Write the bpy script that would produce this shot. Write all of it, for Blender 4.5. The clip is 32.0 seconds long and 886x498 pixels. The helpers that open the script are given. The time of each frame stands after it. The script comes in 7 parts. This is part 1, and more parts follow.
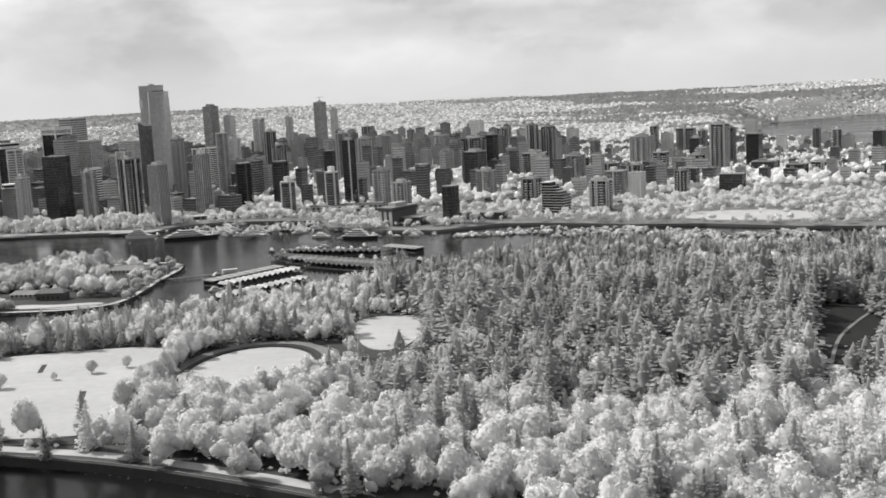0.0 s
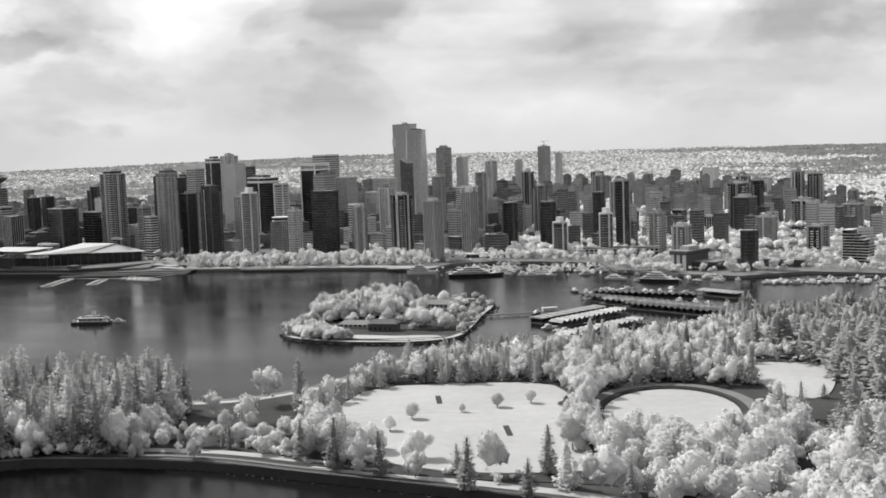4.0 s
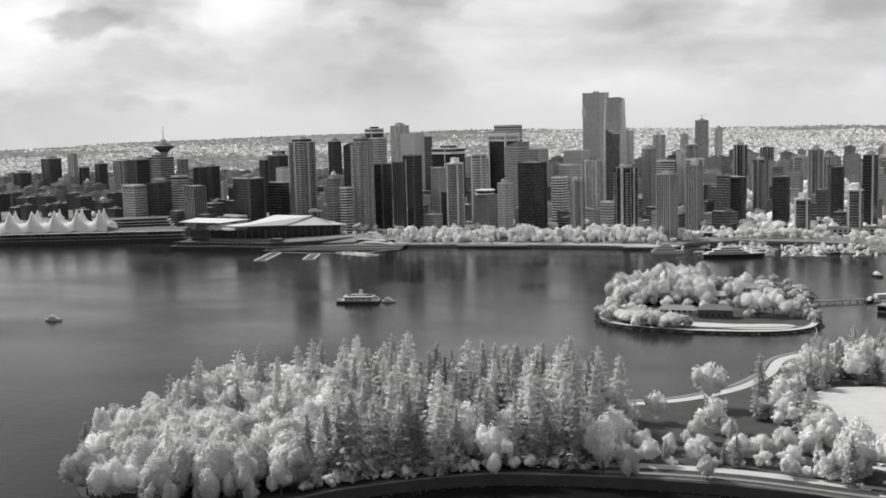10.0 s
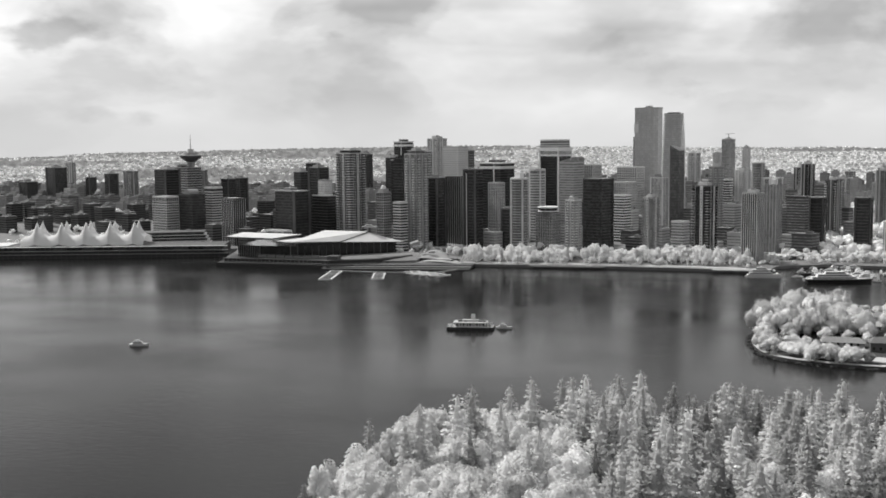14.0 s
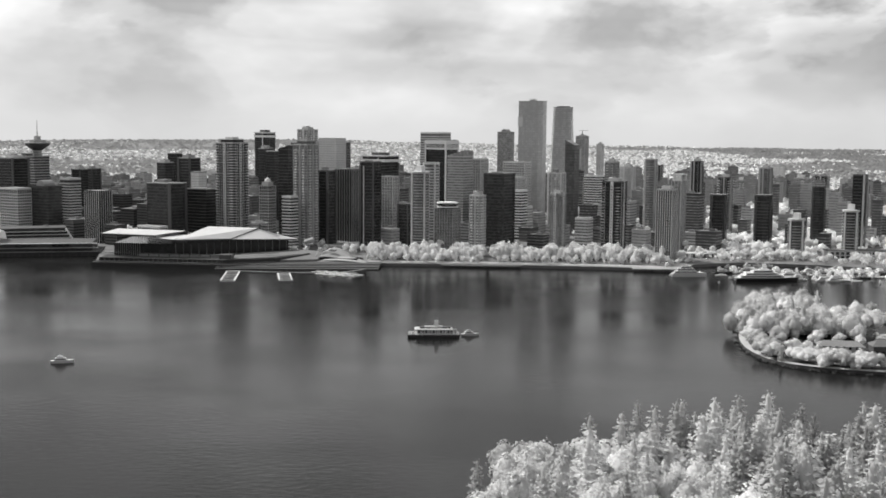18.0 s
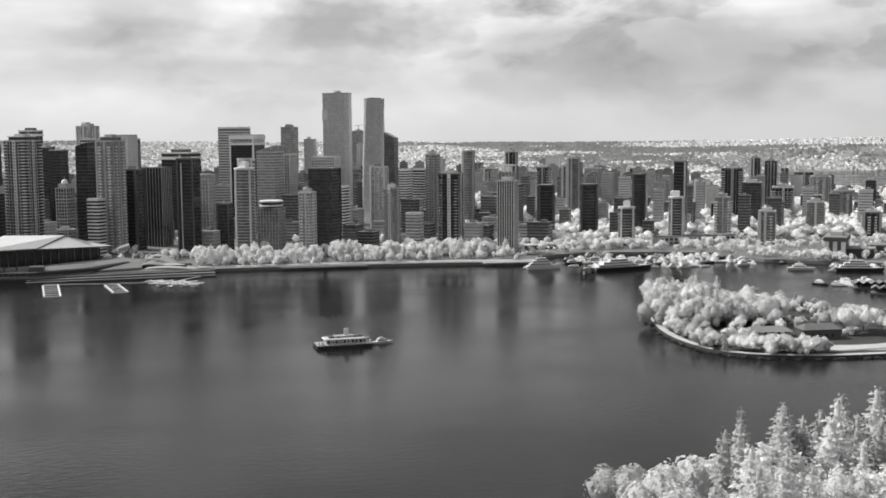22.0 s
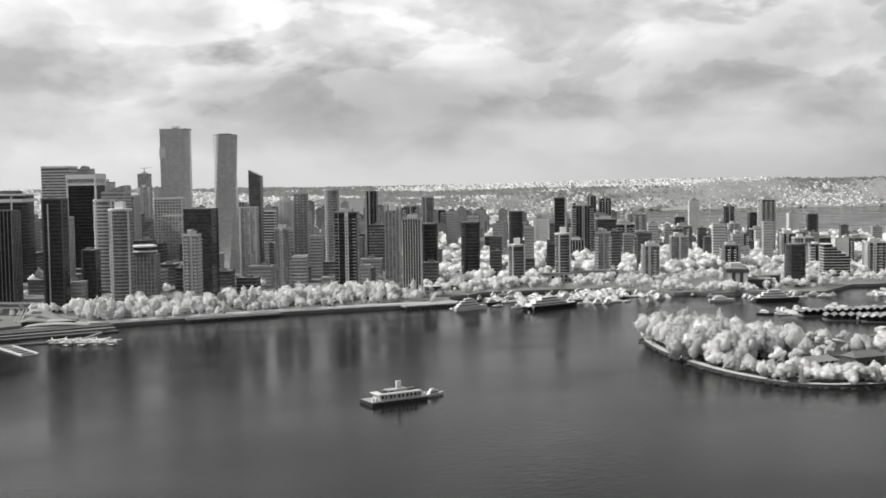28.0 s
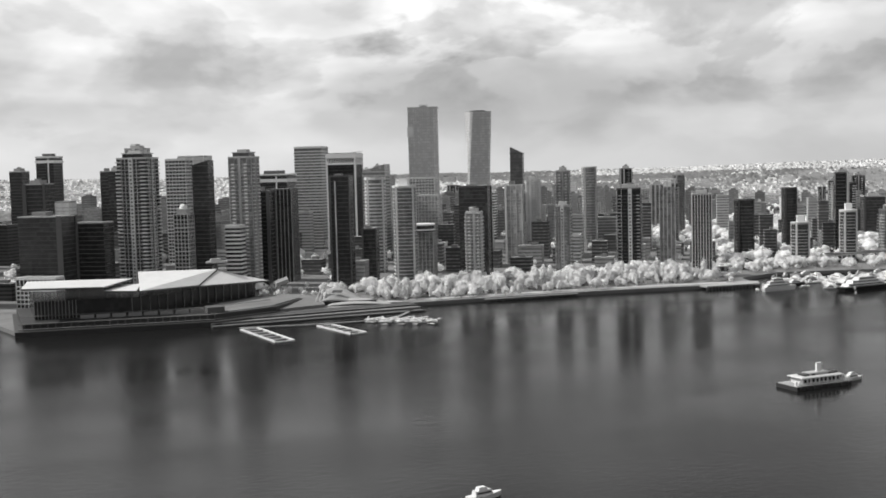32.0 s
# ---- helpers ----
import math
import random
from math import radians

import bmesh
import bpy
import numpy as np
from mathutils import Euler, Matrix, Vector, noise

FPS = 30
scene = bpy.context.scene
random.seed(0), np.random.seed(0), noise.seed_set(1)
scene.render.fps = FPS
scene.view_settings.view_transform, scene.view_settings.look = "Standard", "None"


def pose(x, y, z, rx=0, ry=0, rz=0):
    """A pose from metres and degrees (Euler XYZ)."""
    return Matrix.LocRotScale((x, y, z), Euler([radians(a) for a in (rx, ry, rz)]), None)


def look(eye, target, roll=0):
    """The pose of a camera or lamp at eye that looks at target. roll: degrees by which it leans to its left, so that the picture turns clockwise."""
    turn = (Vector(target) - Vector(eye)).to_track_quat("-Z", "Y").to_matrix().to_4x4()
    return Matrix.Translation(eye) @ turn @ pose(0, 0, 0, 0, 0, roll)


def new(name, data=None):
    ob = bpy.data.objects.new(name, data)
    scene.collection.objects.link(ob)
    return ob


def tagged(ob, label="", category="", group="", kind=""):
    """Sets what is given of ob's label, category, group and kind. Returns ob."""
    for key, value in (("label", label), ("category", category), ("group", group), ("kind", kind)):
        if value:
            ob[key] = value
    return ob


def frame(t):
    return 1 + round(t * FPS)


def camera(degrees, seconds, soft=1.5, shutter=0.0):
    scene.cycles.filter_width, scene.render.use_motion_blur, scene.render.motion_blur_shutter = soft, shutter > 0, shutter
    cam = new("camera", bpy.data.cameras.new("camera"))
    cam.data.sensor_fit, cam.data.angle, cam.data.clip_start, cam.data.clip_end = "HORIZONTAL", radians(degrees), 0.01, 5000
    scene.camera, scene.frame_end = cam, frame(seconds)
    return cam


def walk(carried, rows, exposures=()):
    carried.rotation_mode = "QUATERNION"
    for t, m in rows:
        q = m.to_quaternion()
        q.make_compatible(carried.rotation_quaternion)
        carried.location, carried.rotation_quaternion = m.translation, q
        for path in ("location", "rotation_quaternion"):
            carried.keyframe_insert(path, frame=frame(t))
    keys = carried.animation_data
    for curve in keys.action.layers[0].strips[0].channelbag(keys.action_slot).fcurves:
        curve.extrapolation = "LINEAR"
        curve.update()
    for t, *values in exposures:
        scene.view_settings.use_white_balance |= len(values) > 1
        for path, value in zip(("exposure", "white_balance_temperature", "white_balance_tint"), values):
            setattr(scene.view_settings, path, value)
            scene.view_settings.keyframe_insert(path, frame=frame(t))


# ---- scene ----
cam = camera(42.8, 32.0, 1.75)
PATH = [
    (0, (3.33, -1.75, 155.56), (-1.49, 97.10, 141.21), -3.08),
    (0.5, (-15.83, -0.17, 154.32), (-20.35, 98.87, 141.26), -2.92),
    (1, (-34.70, 1.78, 153.14), (-40.48, 101.02, 142.28), -3.06),
    (1.5, (-53.34, 4.08, 152.01), (-61.20, 103.35, 142.94), -2.49),
    (2, (-71.78, 6.70, 150.94), (-81.14, 105.89, 142.36), -1.98),
    (2.5, (-90.06, 9.62, 149.93), (-100.84, 108.67, 141.34), -1.66),
    (3, (-108.22, 12.84, 148.99), (-121.26, 111.62, 140.49), -1.79),
    (3.5, (-126.27, 16.32, 148.12), (-142.19, 114.66, 139.40), -1.83),
    (4, (-144.23, 20.06, 147.30), (-162.64, 117.90, 137.96), -2.00),
    (4.5, (-162.12, 24.03, 146.55), (-182.09, 121.54, 136.88), -2.27),
    (6.5, (-233.01, 42.13, 144.05), (-254.90, 139.15, 133.64), -2.10),
    (7, (-250.57, 47.16, 143.53), (-272.12, 144.19, 132.60), -1.79),
    (7.5, (-268.05, 52.37, 143.04), (-289.70, 149.32, 131.56), -1.49),
    (8, (-285.45, 57.76, 142.57), (-307.45, 154.60, 130.84), -1.47),
    (8.5, (-302.77, 63.32, 142.13), (-325.26, 160.06, 130.48), -1.61),
    (9, (-319.98, 69.06, 141.69), (-343.13, 165.69, 130.42), -1.75),
    (9.5, (-337.08, 74.97, 141.27), (-360.72, 171.50, 130.19), -1.66),
    (10, (-354.06, 81.04, 140.84), (-377.65, 177.58, 129.74), -1.47),
    (10.5, (-370.91, 87.27, 140.41), (-394.47, 183.75, 128.72), -1.07),
    (11, (-387.61, 93.67, 139.97), (-412.16, 189.93, 128.49), -1.26),
    (11.5, (-404.17, 100.23, 139.52), (-429.98, 196.30, 129.30), -1.78),
    (12, (-420.58, 106.95, 139.06), (-447.13, 202.91, 129.80), -2.03),
    (12.5, (-436.81, 113.83, 138.57), (-463.46, 209.78, 129.49), -1.81),
    (13, (-452.88, 120.87, 138.05), (-478.56, 217.06, 128.70), -1.53),
    (13.5, (-468.77, 128.07, 137.51), (-492.09, 224.84, 127.86), -1.01),
    (14, (-484.48, 135.44, 136.95), (-504.98, 232.84, 127.27), -0.50),
    (14.5, (-500.01, 142.97, 136.35), (-518.24, 240.85, 127.03), -0.39),
    (16.5, (-560.32, 174.74, 133.65), (-569.32, 273.82, 123.49), 0.49),
    (17, (-574.97, 183.11, 132.90), (-581.62, 282.34, 122.55), 0.56),
    (17.5, (-589.45, 191.64, 132.13), (-594.28, 290.99, 121.89), 0.50),
    (18, (-603.79, 200.33, 131.33), (-606.84, 299.78, 121.29), 0.47),
    (18.5, (-617.98, 209.20, 130.51), (-619.03, 308.69, 120.50), 0.45),
    (19, (-632.03, 218.24, 129.66), (-630.98, 317.73, 119.68), 0.51),
    (19.5, (-645.97, 227.45, 128.80), (-642.98, 326.90, 118.80), 0.55),
    (20, (-659.79, 236.82, 127.93), (-655.10, 336.18, 117.63), 0.37),
    (20.5, (-673.52, 246.36, 127.05), (-666.07, 345.52, 116.42), 0.02),
    (21, (-687.17, 256.07, 126.16), (-675.21, 354.79, 115.58), -0.28),
    (21.5, (-700.74, 265.94, 125.27), (-683.86, 363.95, 114.75), -0.38),
    (22, (-714.26, 275.98, 124.38), (-693.11, 373.19, 114.24), -0.39),
    (22.5, (-727.73, 286.17, 123.49), (-702.68, 382.58, 114.68), -0.49),
    (23, (-741.16, 296.52, 122.60), (-713.08, 392.20, 115.13), -0.57),
    (23.5, (-754.56, 307.02, 121.73), (-724.54, 402.12, 114.38), -0.44),
    (24, (-767.94, 317.67, 120.86), (-735.46, 411.92, 113.01), -0.77),
    (24.5, (-781.31, 328.45, 120.00), (-745.16, 421.33, 111.79), -1.75),
    (25, (-794.67, 339.38, 119.14), (-754.83, 430.73, 110.86), -2.73),
    (25.5, (-808.01, 350.44, 118.30), (-765.03, 440.37, 110.25), -3.51),
    (27.5, (-861.09, 395.80, 114.92), (-813.02, 483.31, 109.15), -1.19),
    (28, (-874.20, 407.39, 114.03), (-828.40, 496.07, 107.86), -0.78),
    (28.5, (-887.20, 419.05, 113.12), (-845.14, 509.51, 106.21), -0.88),
    (29, (-900.05, 430.78, 112.16), (-860.57, 522.37, 104.90), -1.17),
    (29.5, (-912.69, 442.56, 111.13), (-874.20, 534.56, 103.81), -1.25),
    (30, (-925.09, 454.38, 110.02), (-887.36, 546.64, 102.03), -1.00),
    (30.5, (-937.16, 466.23, 108.81), (-900.66, 558.93, 100.17), -0.90),
    (31, (-948.84, 478.08, 107.47), (-913.73, 571.35, 99.17), -1.41),
    (31.5, (-960.05, 489.94, 105.97), (-925.71, 583.56, 98.40), -1.71),
    (32, (-970.68, 501.78, 104.27), (-936.66, 595.56, 97.30), -1.42),
]
walk(cam, [(t, look(eye, target, roll)) for t, eye, target, roll in PATH])

# ---- world and light: a broken overcast, the sun to the left and a little ahead ----
SUN_AZ, SUN_EL = -66.0, 43.0
world = bpy.data.worlds.new("sky")
scene.world = world
world.use_nodes = True
wt = world.node_tree
wt.nodes.clear()


def wmath(op, a, b=None):
    n = wt.nodes.new("ShaderNodeMath")
    n.operation = op
    for i, v in enumerate((a, b)):
        if v is None:
            continue
        if isinstance(v, (int, float)):
            n.inputs[i].default_value = v
        else:
            wt.links.new(v, n.inputs[i])
    return n.outputs[0]


def build_sky():
    sky = wt.nodes.new("ShaderNodeTexSky")
    sky.sky_type = "NISHITA"
    sky.sun_disc = False
    sky.sun_elevation, sky.sun_rotation = radians(SUN_EL), radians(SUN_AZ)
    grey = wt.nodes.new("ShaderNodeRGBToBW")
    wt.links.new(sky.outputs[0], grey.inputs[0])
    clear = wmath("MULTIPLY", grey.outputs[0], 0.035)
    tc = wt.nodes.new("ShaderNodeTexCoord")
    sep = wt.nodes.new("ShaderNodeSeparateXYZ")
    wt.links.new(tc.outputs["Generated"], sep.inputs[0])
    # a low deck seen in perspective, and billows that keep their shape towards the horizon
    up = wmath("ADD", wmath("MAXIMUM", sep.outputs[2], 0.0), 0.16)
    plane, puff = wt.nodes.new("ShaderNodeCombineXYZ"), wt.nodes.new("ShaderNodeCombineXYZ")
    wt.links.new(wmath("DIVIDE", sep.outputs[0], up), plane.inputs[0])
    wt.links.new(wmath("DIVIDE", sep.outputs[1], up), plane.inputs[1])
    wt.links.new(sep.outputs[0], puff.inputs[0])
    wt.links.new(sep.outputs[1], puff.inputs[1])
    wt.links.new(wmath("MULTIPLY", sep.outputs[2], 2.1), puff.inputs[2])

    def cloud(space, scale, detail, rough, shift, warp=0.0):
        n = wt.nodes.new("ShaderNodeTexNoise")
        m = wt.nodes.new("ShaderNodeMapping")
        m.inputs["Location"].default_value = shift
        wt.links.new(space.outputs[0], m.inputs[0])
        wt.links.new(m.outputs[0], n.inputs["Vector"])
        n.inputs["Scale"].default_value, n.inputs["Detail"].default_value = scale, detail
        n.inputs["Roughness"].default_value, n.inputs["Distortion"].default_value = rough, warp
        return n.outputs[0]

    def ramp(v, *stops):
        r = wt.nodes.new("ShaderNodeValToRGB")
        e = r.color_ramp.elements
        while len(e) < len(stops):
            e.new(0.5)
        for el, (p, c) in zip(e, stops):
            el.position, el.color = p, (c, c, c, 1)
        r.color_ramp.interpolation = "EASE"
        wt.links.new(v, r.inputs[0])
        return r.outputs[0]

    big = ramp(cloud(puff, 3.2, 5, 0.5, (3.1, 1.7, 0.4), 0.0), (0.36, 0.6), (0.46, 0.8), (0.54, 0.93), (0.62, 0.98))
    fine = ramp(cloud(puff, 6.2, 6, 0.48, (0.4, 2.2, 0.3), 0.15), (0.36, 0.62), (0.46, 0.86), (0.52, 1.02), (0.62, 1.14))
    body = wmath("MULTIPLY", big, fine)
    # brighter towards the sun, dimmer in the north
    az, el = radians(-8), radians(30)
    dot = wt.nodes.new("ShaderNodeVectorMath")
    dot.operation = "DOT_PRODUCT"
    wt.links.new(tc.outputs["Generated"], dot.inputs[0])
    dot.inputs[1].default_value = (math.sin(az) * math.cos(el), math.cos(az) * math.cos(el), math.sin(el))
    glow = ramp(wmath("ADD", wmath("MULTIPLY", dot.outputs["Value"], 0.5), 0.5), (0.0, 0.39), (0.5, 0.48), (0.74, 0.65), (0.88, 0.87), (0.99, 0.99))
    lit = wmath("MULTIPLY", body, glow)
    gap = ramp(cloud(puff, 6.0, 6, 0.5, (7.3, 0.6, 0.0), 0.0), (0.58, 0.0), (0.66, 1.0))
    mixed = wmath("ADD", wmath("MULTIPLY", lit, wmath("SUBTRACT", 1.0, wmath("MULTIPLY", gap, 0.55))), wmath("MULTIPLY", clear, wmath("MULTIPLY", gap, 0.55)))
    veil = ramp(sep.outputs[2], (0.0, 0.85), (0.04, 0.45), (0.1, 0.0))
    level = wmath("ADD", wmath("MULTIPLY", mixed, wmath("SUBTRACT", 1.0, veil)), wmath("MULTIPLY", wmath("MULTIPLY", glow, 0.72), veil))
    # long grey streaks low over the hills; broken bright heaps over a greyer deck to the west
    streak = wt.nodes.new("ShaderNodeCombineXYZ")
    for i, q in enumerate((1.0, 1.0, 7.0)):
        wt.links.new(wmath("MULTIPLY", sep.outputs[i], q), streak.inputs[i])
    low = ramp(sep.outputs[2], (0.02, 0.0), (0.07, 1.0), (0.2, 0.75), (0.34, 0.2))
    bars = ramp(cloud(streak, 1.6, 4, 0.45, (1.3, 4.4, 2.0), 0.2), (0.4, 0.76), (0.5, 0.97), (0.58, 1.08))
    level = wmath("MULTIPLY", level, wmath("ADD", 1.0, wmath("MULTIPLY", low, wmath("SUBTRACT", bars, 1.0))))
    west = ramp(wmath("ADD", wmath("MULTIPLY", sep.outputs[0], 0.5), 0.5), (0.48, 0.0), (0.66, 1.0), (0.9, 1.0))
    heap = ramp(cloud(puff, 7.0, 7, 0.5, (5.2, 0.3, 1.9), 0.3), (0.42, 0.0), (0.5, 0.4), (0.55, 0.9), (0.66, 1.0))
    lift = ramp(sep.outputs[2], (0.03, 0.0), (0.09, 1.0), (0.5, 1.0))
    level = wmath("MULTIPLY", level, wmath("ADD", 1.0, wmath("MULTIPLY", wmath("MULTIPLY", west, lift), wmath("SUBTRACT", wmath("MULTIPLY", heap, 0.46), 0.24))))
    bg = wt.nodes.new("ShaderNodeBackground")
    wt.links.new(level, bg.inputs[0])
    bg.inputs[1].default_value = 1.08
    out = wt.nodes.new("ShaderNodeOutputWorld")
    wt.links.new(bg.outputs[0], out.inputs[0])


build_sky()
sun = new("sun", bpy.data.lights.new("sun", "SUN"))
sun.data.energy, sun.data.angle, sun.data.color = 4.0, radians(2.5), (1.0, 0.99, 0.97)
_a, _e = radians(SUN_AZ), radians(SUN_EL)
sun.matrix_world = look((0, 0, 0), (-math.sin(_a) * math.cos(_e), -math.cos(_a) * math.cos(_e), -math.sin(_e)))


# ---- materials: everything in greys, as near-infrared film records it ----
def mat(name, tone, rough=0.8, vary=0.25, scale=0.4, metal=0.0, bump=0.0, rand=0.0, island=0.0, spec=0.4, trans=0.0, fine=6.0, panes=0.0):
    m = bpy.data.materials.new(name)
    m.use_nodes = True
    nt = m.node_tree
    b = nt.nodes["Principled BSDF"]
    b.inputs["Roughness"].default_value, b.inputs["Metallic"].default_value = rough, metal
    b.inputs["Specular IOR Level"].default_value = spec
    tc = nt.nodes.new("ShaderNodeTexCoord")

    def mth(op, x, y):
        n = nt.nodes.new("ShaderNodeMath")
        n.operation = op
        for i, v in enumerate((x, y)):
            if isinstance(v, (int, float)):
                n.inputs[i].default_value = v
            else:
                nt.links.new(v, n.inputs[i])
        return n.outputs[0]

    n1, n2 = nt.nodes.new("ShaderNodeTexNoise"), nt.nodes.new("ShaderNodeTexNoise")
    for n, sc in ((n1, scale), (n2, scale * fine)):
        nt.links.new(tc.outputs["Object"], n.inputs["Vector"])
        n.inputs["Scale"].default_value, n.inputs["Detail"].default_value = sc, 4
    mix = mth("ADD", mth("MULTIPLY", n1.outputs[0], 0.6), mth("MULTIPLY", n2.outputs[0], 0.4))
    val = mth("ADD", mth("MULTIPLY", mth("SUBTRACT", mix, 0.5), 2.4 * vary), 1.0)
    if rand:
        oi = nt.nodes.new("ShaderNodeObjectInfo")
        val = mth("MULTIPLY", val, mth("ADD", mth("MULTIPLY", mth("SUBTRACT", oi.outputs["Random"], 0.5), 2 * rand), 1.0))
    if island:
        ge = nt.nodes.new("ShaderNodeNewGeometry")
        val = mth("MULTIPLY", val, mth("ADD", mth("MULTIPLY", mth("SUBTRACT", ge.outputs["Random Per Island"], 0.5), 2 * island), 1.0))
    if panes:
        # each pane of a curtain wall takes its own tone
        snap, wn = nt.nodes.new("ShaderNodeVectorMath"), nt.nodes.new("ShaderNodeTexWhiteNoise")
        snap.operation = "SNAP"
        snap.inputs[1].default_value = (2.9, 2.9, 3.4)
        nt.links.new(tc.outputs["Object"], snap.inputs[0])
        nt.links.new(snap.outputs[0], wn.inputs["Vector"])
        val = mth("MULTIPLY", val, mth("ADD", mth("MULTIPLY", mth("POWER", wn.outputs["Value"], 2.0), 2 * panes), 1.0 - 0.6 * panes))
    tone_out = mth("MULTIPLY", val, tone)
    nt.links.new(tone_out, b.inputs["Base Color"])
    if bump:
        bp = nt.nodes.new("ShaderNodeBump")
        bp.inputs["Strength"].default_value, bp.inputs["Distance"].default_value = bump, 0.4
        nt.links.new(n2.outputs[0], bp.inputs["Height"])
        nt.links.new(bp.outputs[0], b.inputs["Normal"])
    if trans:
        tr = nt.nodes.new("ShaderNodeBsdfTranslucent")
        nt.links.new(tone_out, tr.inputs[0])
        mx = nt.nodes.new("ShaderNodeMixShader")
        mx.inputs[0].default_value = trans
        nt.links.new(b.outputs[0], mx.inputs[1])
        nt.links.new(tr.outputs[0], mx.inputs[2])
        nt.links.new(mx.outputs[0], nt.nodes["Material Output"].inputs[0])
    return m


def water_material():
    m = bpy.data.materials.new("harbour_water")
    m.use_nodes = True
    nt = m.node_tree
    b = nt.nodes["Principled BSDF"]
    b.inputs["Base Color"].default_value = (0.012, 0.012, 0.012, 1)
    b.inputs["IOR"].default_value = 1.147
    b.inputs["Specular IOR Level"].default_value = 0.5
    tc = nt.nodes.new("ShaderNodeTexCoord")
    big = nt.nodes.new("ShaderNodeTexNoise")
    mp = nt.nodes.new("ShaderNodeMapping")
    mp.inputs["Scale"].default_value = (0.6, 1.0, 1.0)
    nt.links.new(tc.outputs["Object"], mp.inputs[0])
    nt.links.new(mp.outputs[0], big.inputs["Vector"])
    big.inputs["Scale"].default_value, big.inputs["Detail"].default_value = 0.012, 5
    rr = nt.nodes.new("ShaderNodeMapRange")
    rr.inputs[1].default_value, rr.inputs[2].default_value = 0.35, 0.65
    rr.inputs[3].default_value, rr.inputs[4].default_value = 0.1, 0.24
    nt.links.new(big.outputs[0], rr.inputs[0])
    nt.links.new(rr.outputs[0], b.inputs["Roughness"])
    rip = nt.nodes.new("ShaderNodeTexNoise")
    nt.links.new(mp.outputs[0], rip.inputs["Vector"])
    rip.inputs["Scale"].default_value, rip.inputs["Detail"].default_value = 0.34, 6
    bp = nt.nodes.new("ShaderNodeBump")
    bp.inputs["Strength"].default_value, bp.inputs["Distance"].default_value = 0.3, 0.4
    nt.links.new(rip.outputs[0], bp.inputs["Height"])
    nt.links.new(bp.outputs[0], b.inputs["Normal"])
    return m


WATER = water_material()
GRASS = mat("mown_grass", 0.49, 0.95, 0.26, 0.02, spec=0.1, fine=9)
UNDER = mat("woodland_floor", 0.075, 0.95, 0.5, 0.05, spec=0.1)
CITYG = mat("city_ground", 0.2, 0.9, 0.4, 0.02, spec=0.2)
SUBURB = mat("suburb_ground", 0.3, 0.95, 0.6, 0.006, spec=0.1)
MARSH = mat("dark_marsh", 0.035, 0.95, 0.5, 0.05, spec=0.05)
ASPHALT = mat("asphalt", 0.05, 0.85, 0.3, 0.2, spec=0.3)
PATHM = mat("pale_path", 0.22, 0.9, 0.25, 0.15, spec=0.2)
SEAWALL = mat("seawall_stone", 0.08, 0.9, 0.5, 0.3, bump=0.5)
PAVING = mat("promenade_paving", 0.26, 0.85, 0.3, 0.1)
BARK = mat("bark", 0.1, 0.95, 0.4, 0.6)
LEAF_W = mat("broad_leaves", 0.8, 0.85, 0.4, 0.1, rand=0.25, island=0.13, spec=0.12, trans=0.36, bump=0.6)
LEAF_C = mat("conifer_needles", 0.62, 0.9, 0.5, 0.09, rand=0.35, island=0.14, spec=0.1, trans=0.36)
LEAF_D = mat("spruce_needles", 0.38, 0.9, 0.4, 0.13, rand=0.3, island=0.2, spec=0.1, trans=0.22)
LEAF_B = mat("evergreen_leaves", 0.1, 0.8, 0.4, 0.2, rand=0.2, island=0.2, spec=0.2, trans=0.1)
FLEET = mat("boat_paint", 0.6, 0.45, 0.2, 0.2, island=0.5)
SHEDROOF = mat("shed_roof_metal", 0.4, 0.6, 0.35, 0.15, rand=0.3)
LEAF_T = mat("waterfront_leaves", 0.92, 0.85, 0.3, 0.4, rand=0.1, island=0.1, spec=0.15, trans=0.4, bump=1.0)
CONC_L = mat("pale_concrete", 0.64, 0.8, 0.2, 0.06, rand=0.2)
CONC_M = mat("grey_concrete", 0.46, 0.8, 0.25, 0.06, rand=0.3)
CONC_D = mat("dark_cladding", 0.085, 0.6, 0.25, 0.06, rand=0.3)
GLASS_D = mat("dark_glass", 0.04, 0.18, 0.4, 0.05, rand=0.5, spec=0.5, panes=0.35)
GLASS_M = mat("grey_glass", 0.28, 0.2, 0.35, 0.05, rand=0.5, spec=0.5, panes=0.3)
GLASS_L = mat("pale_glass", 0.6, 0.25, 0.25, 0.03, rand=0.15, spec=0.6, panes=0.1)
GLASS_B = mat("pale_glass_edge", 0.46, 0.3, 0.25, 0.05, rand=0.1)
GLASS_S = mat("strip_windows", 0.2, 0.3, 0.4, 0.05, rand=0.4, spec=0.4, panes=0.35)
WHITE = mat("white_paint", 0.82, 0.6, 0.12, 0.2)
FABRIC = mat("white_membrane", 0.8, 0.8, 0.06, 0.1, trans=0.25)
ROOFW = mat("pale_roof", 0.62, 0.8, 0.22, 0.08)
ROOFG = mat("gravel_roof", 0.22, 0.9, 0.35, 0.1, rand=0.3)
METAL = mat("grey_metal", 0.3, 0.45, 0.25, 0.3, metal=0.6)
HULL = mat("white_hull", 0.75, 0.4, 0.08, 0.3, rand=0.12)
HULLD = mat("dark_hull", 0.04, 0.5, 0.3, 0.3)
TIMBER = mat("weathered_timber", 0.16, 0.9, 0.35, 0.4)
SAND = mat("bare_ground", 0.5, 0.95, 0.25, 0.1)
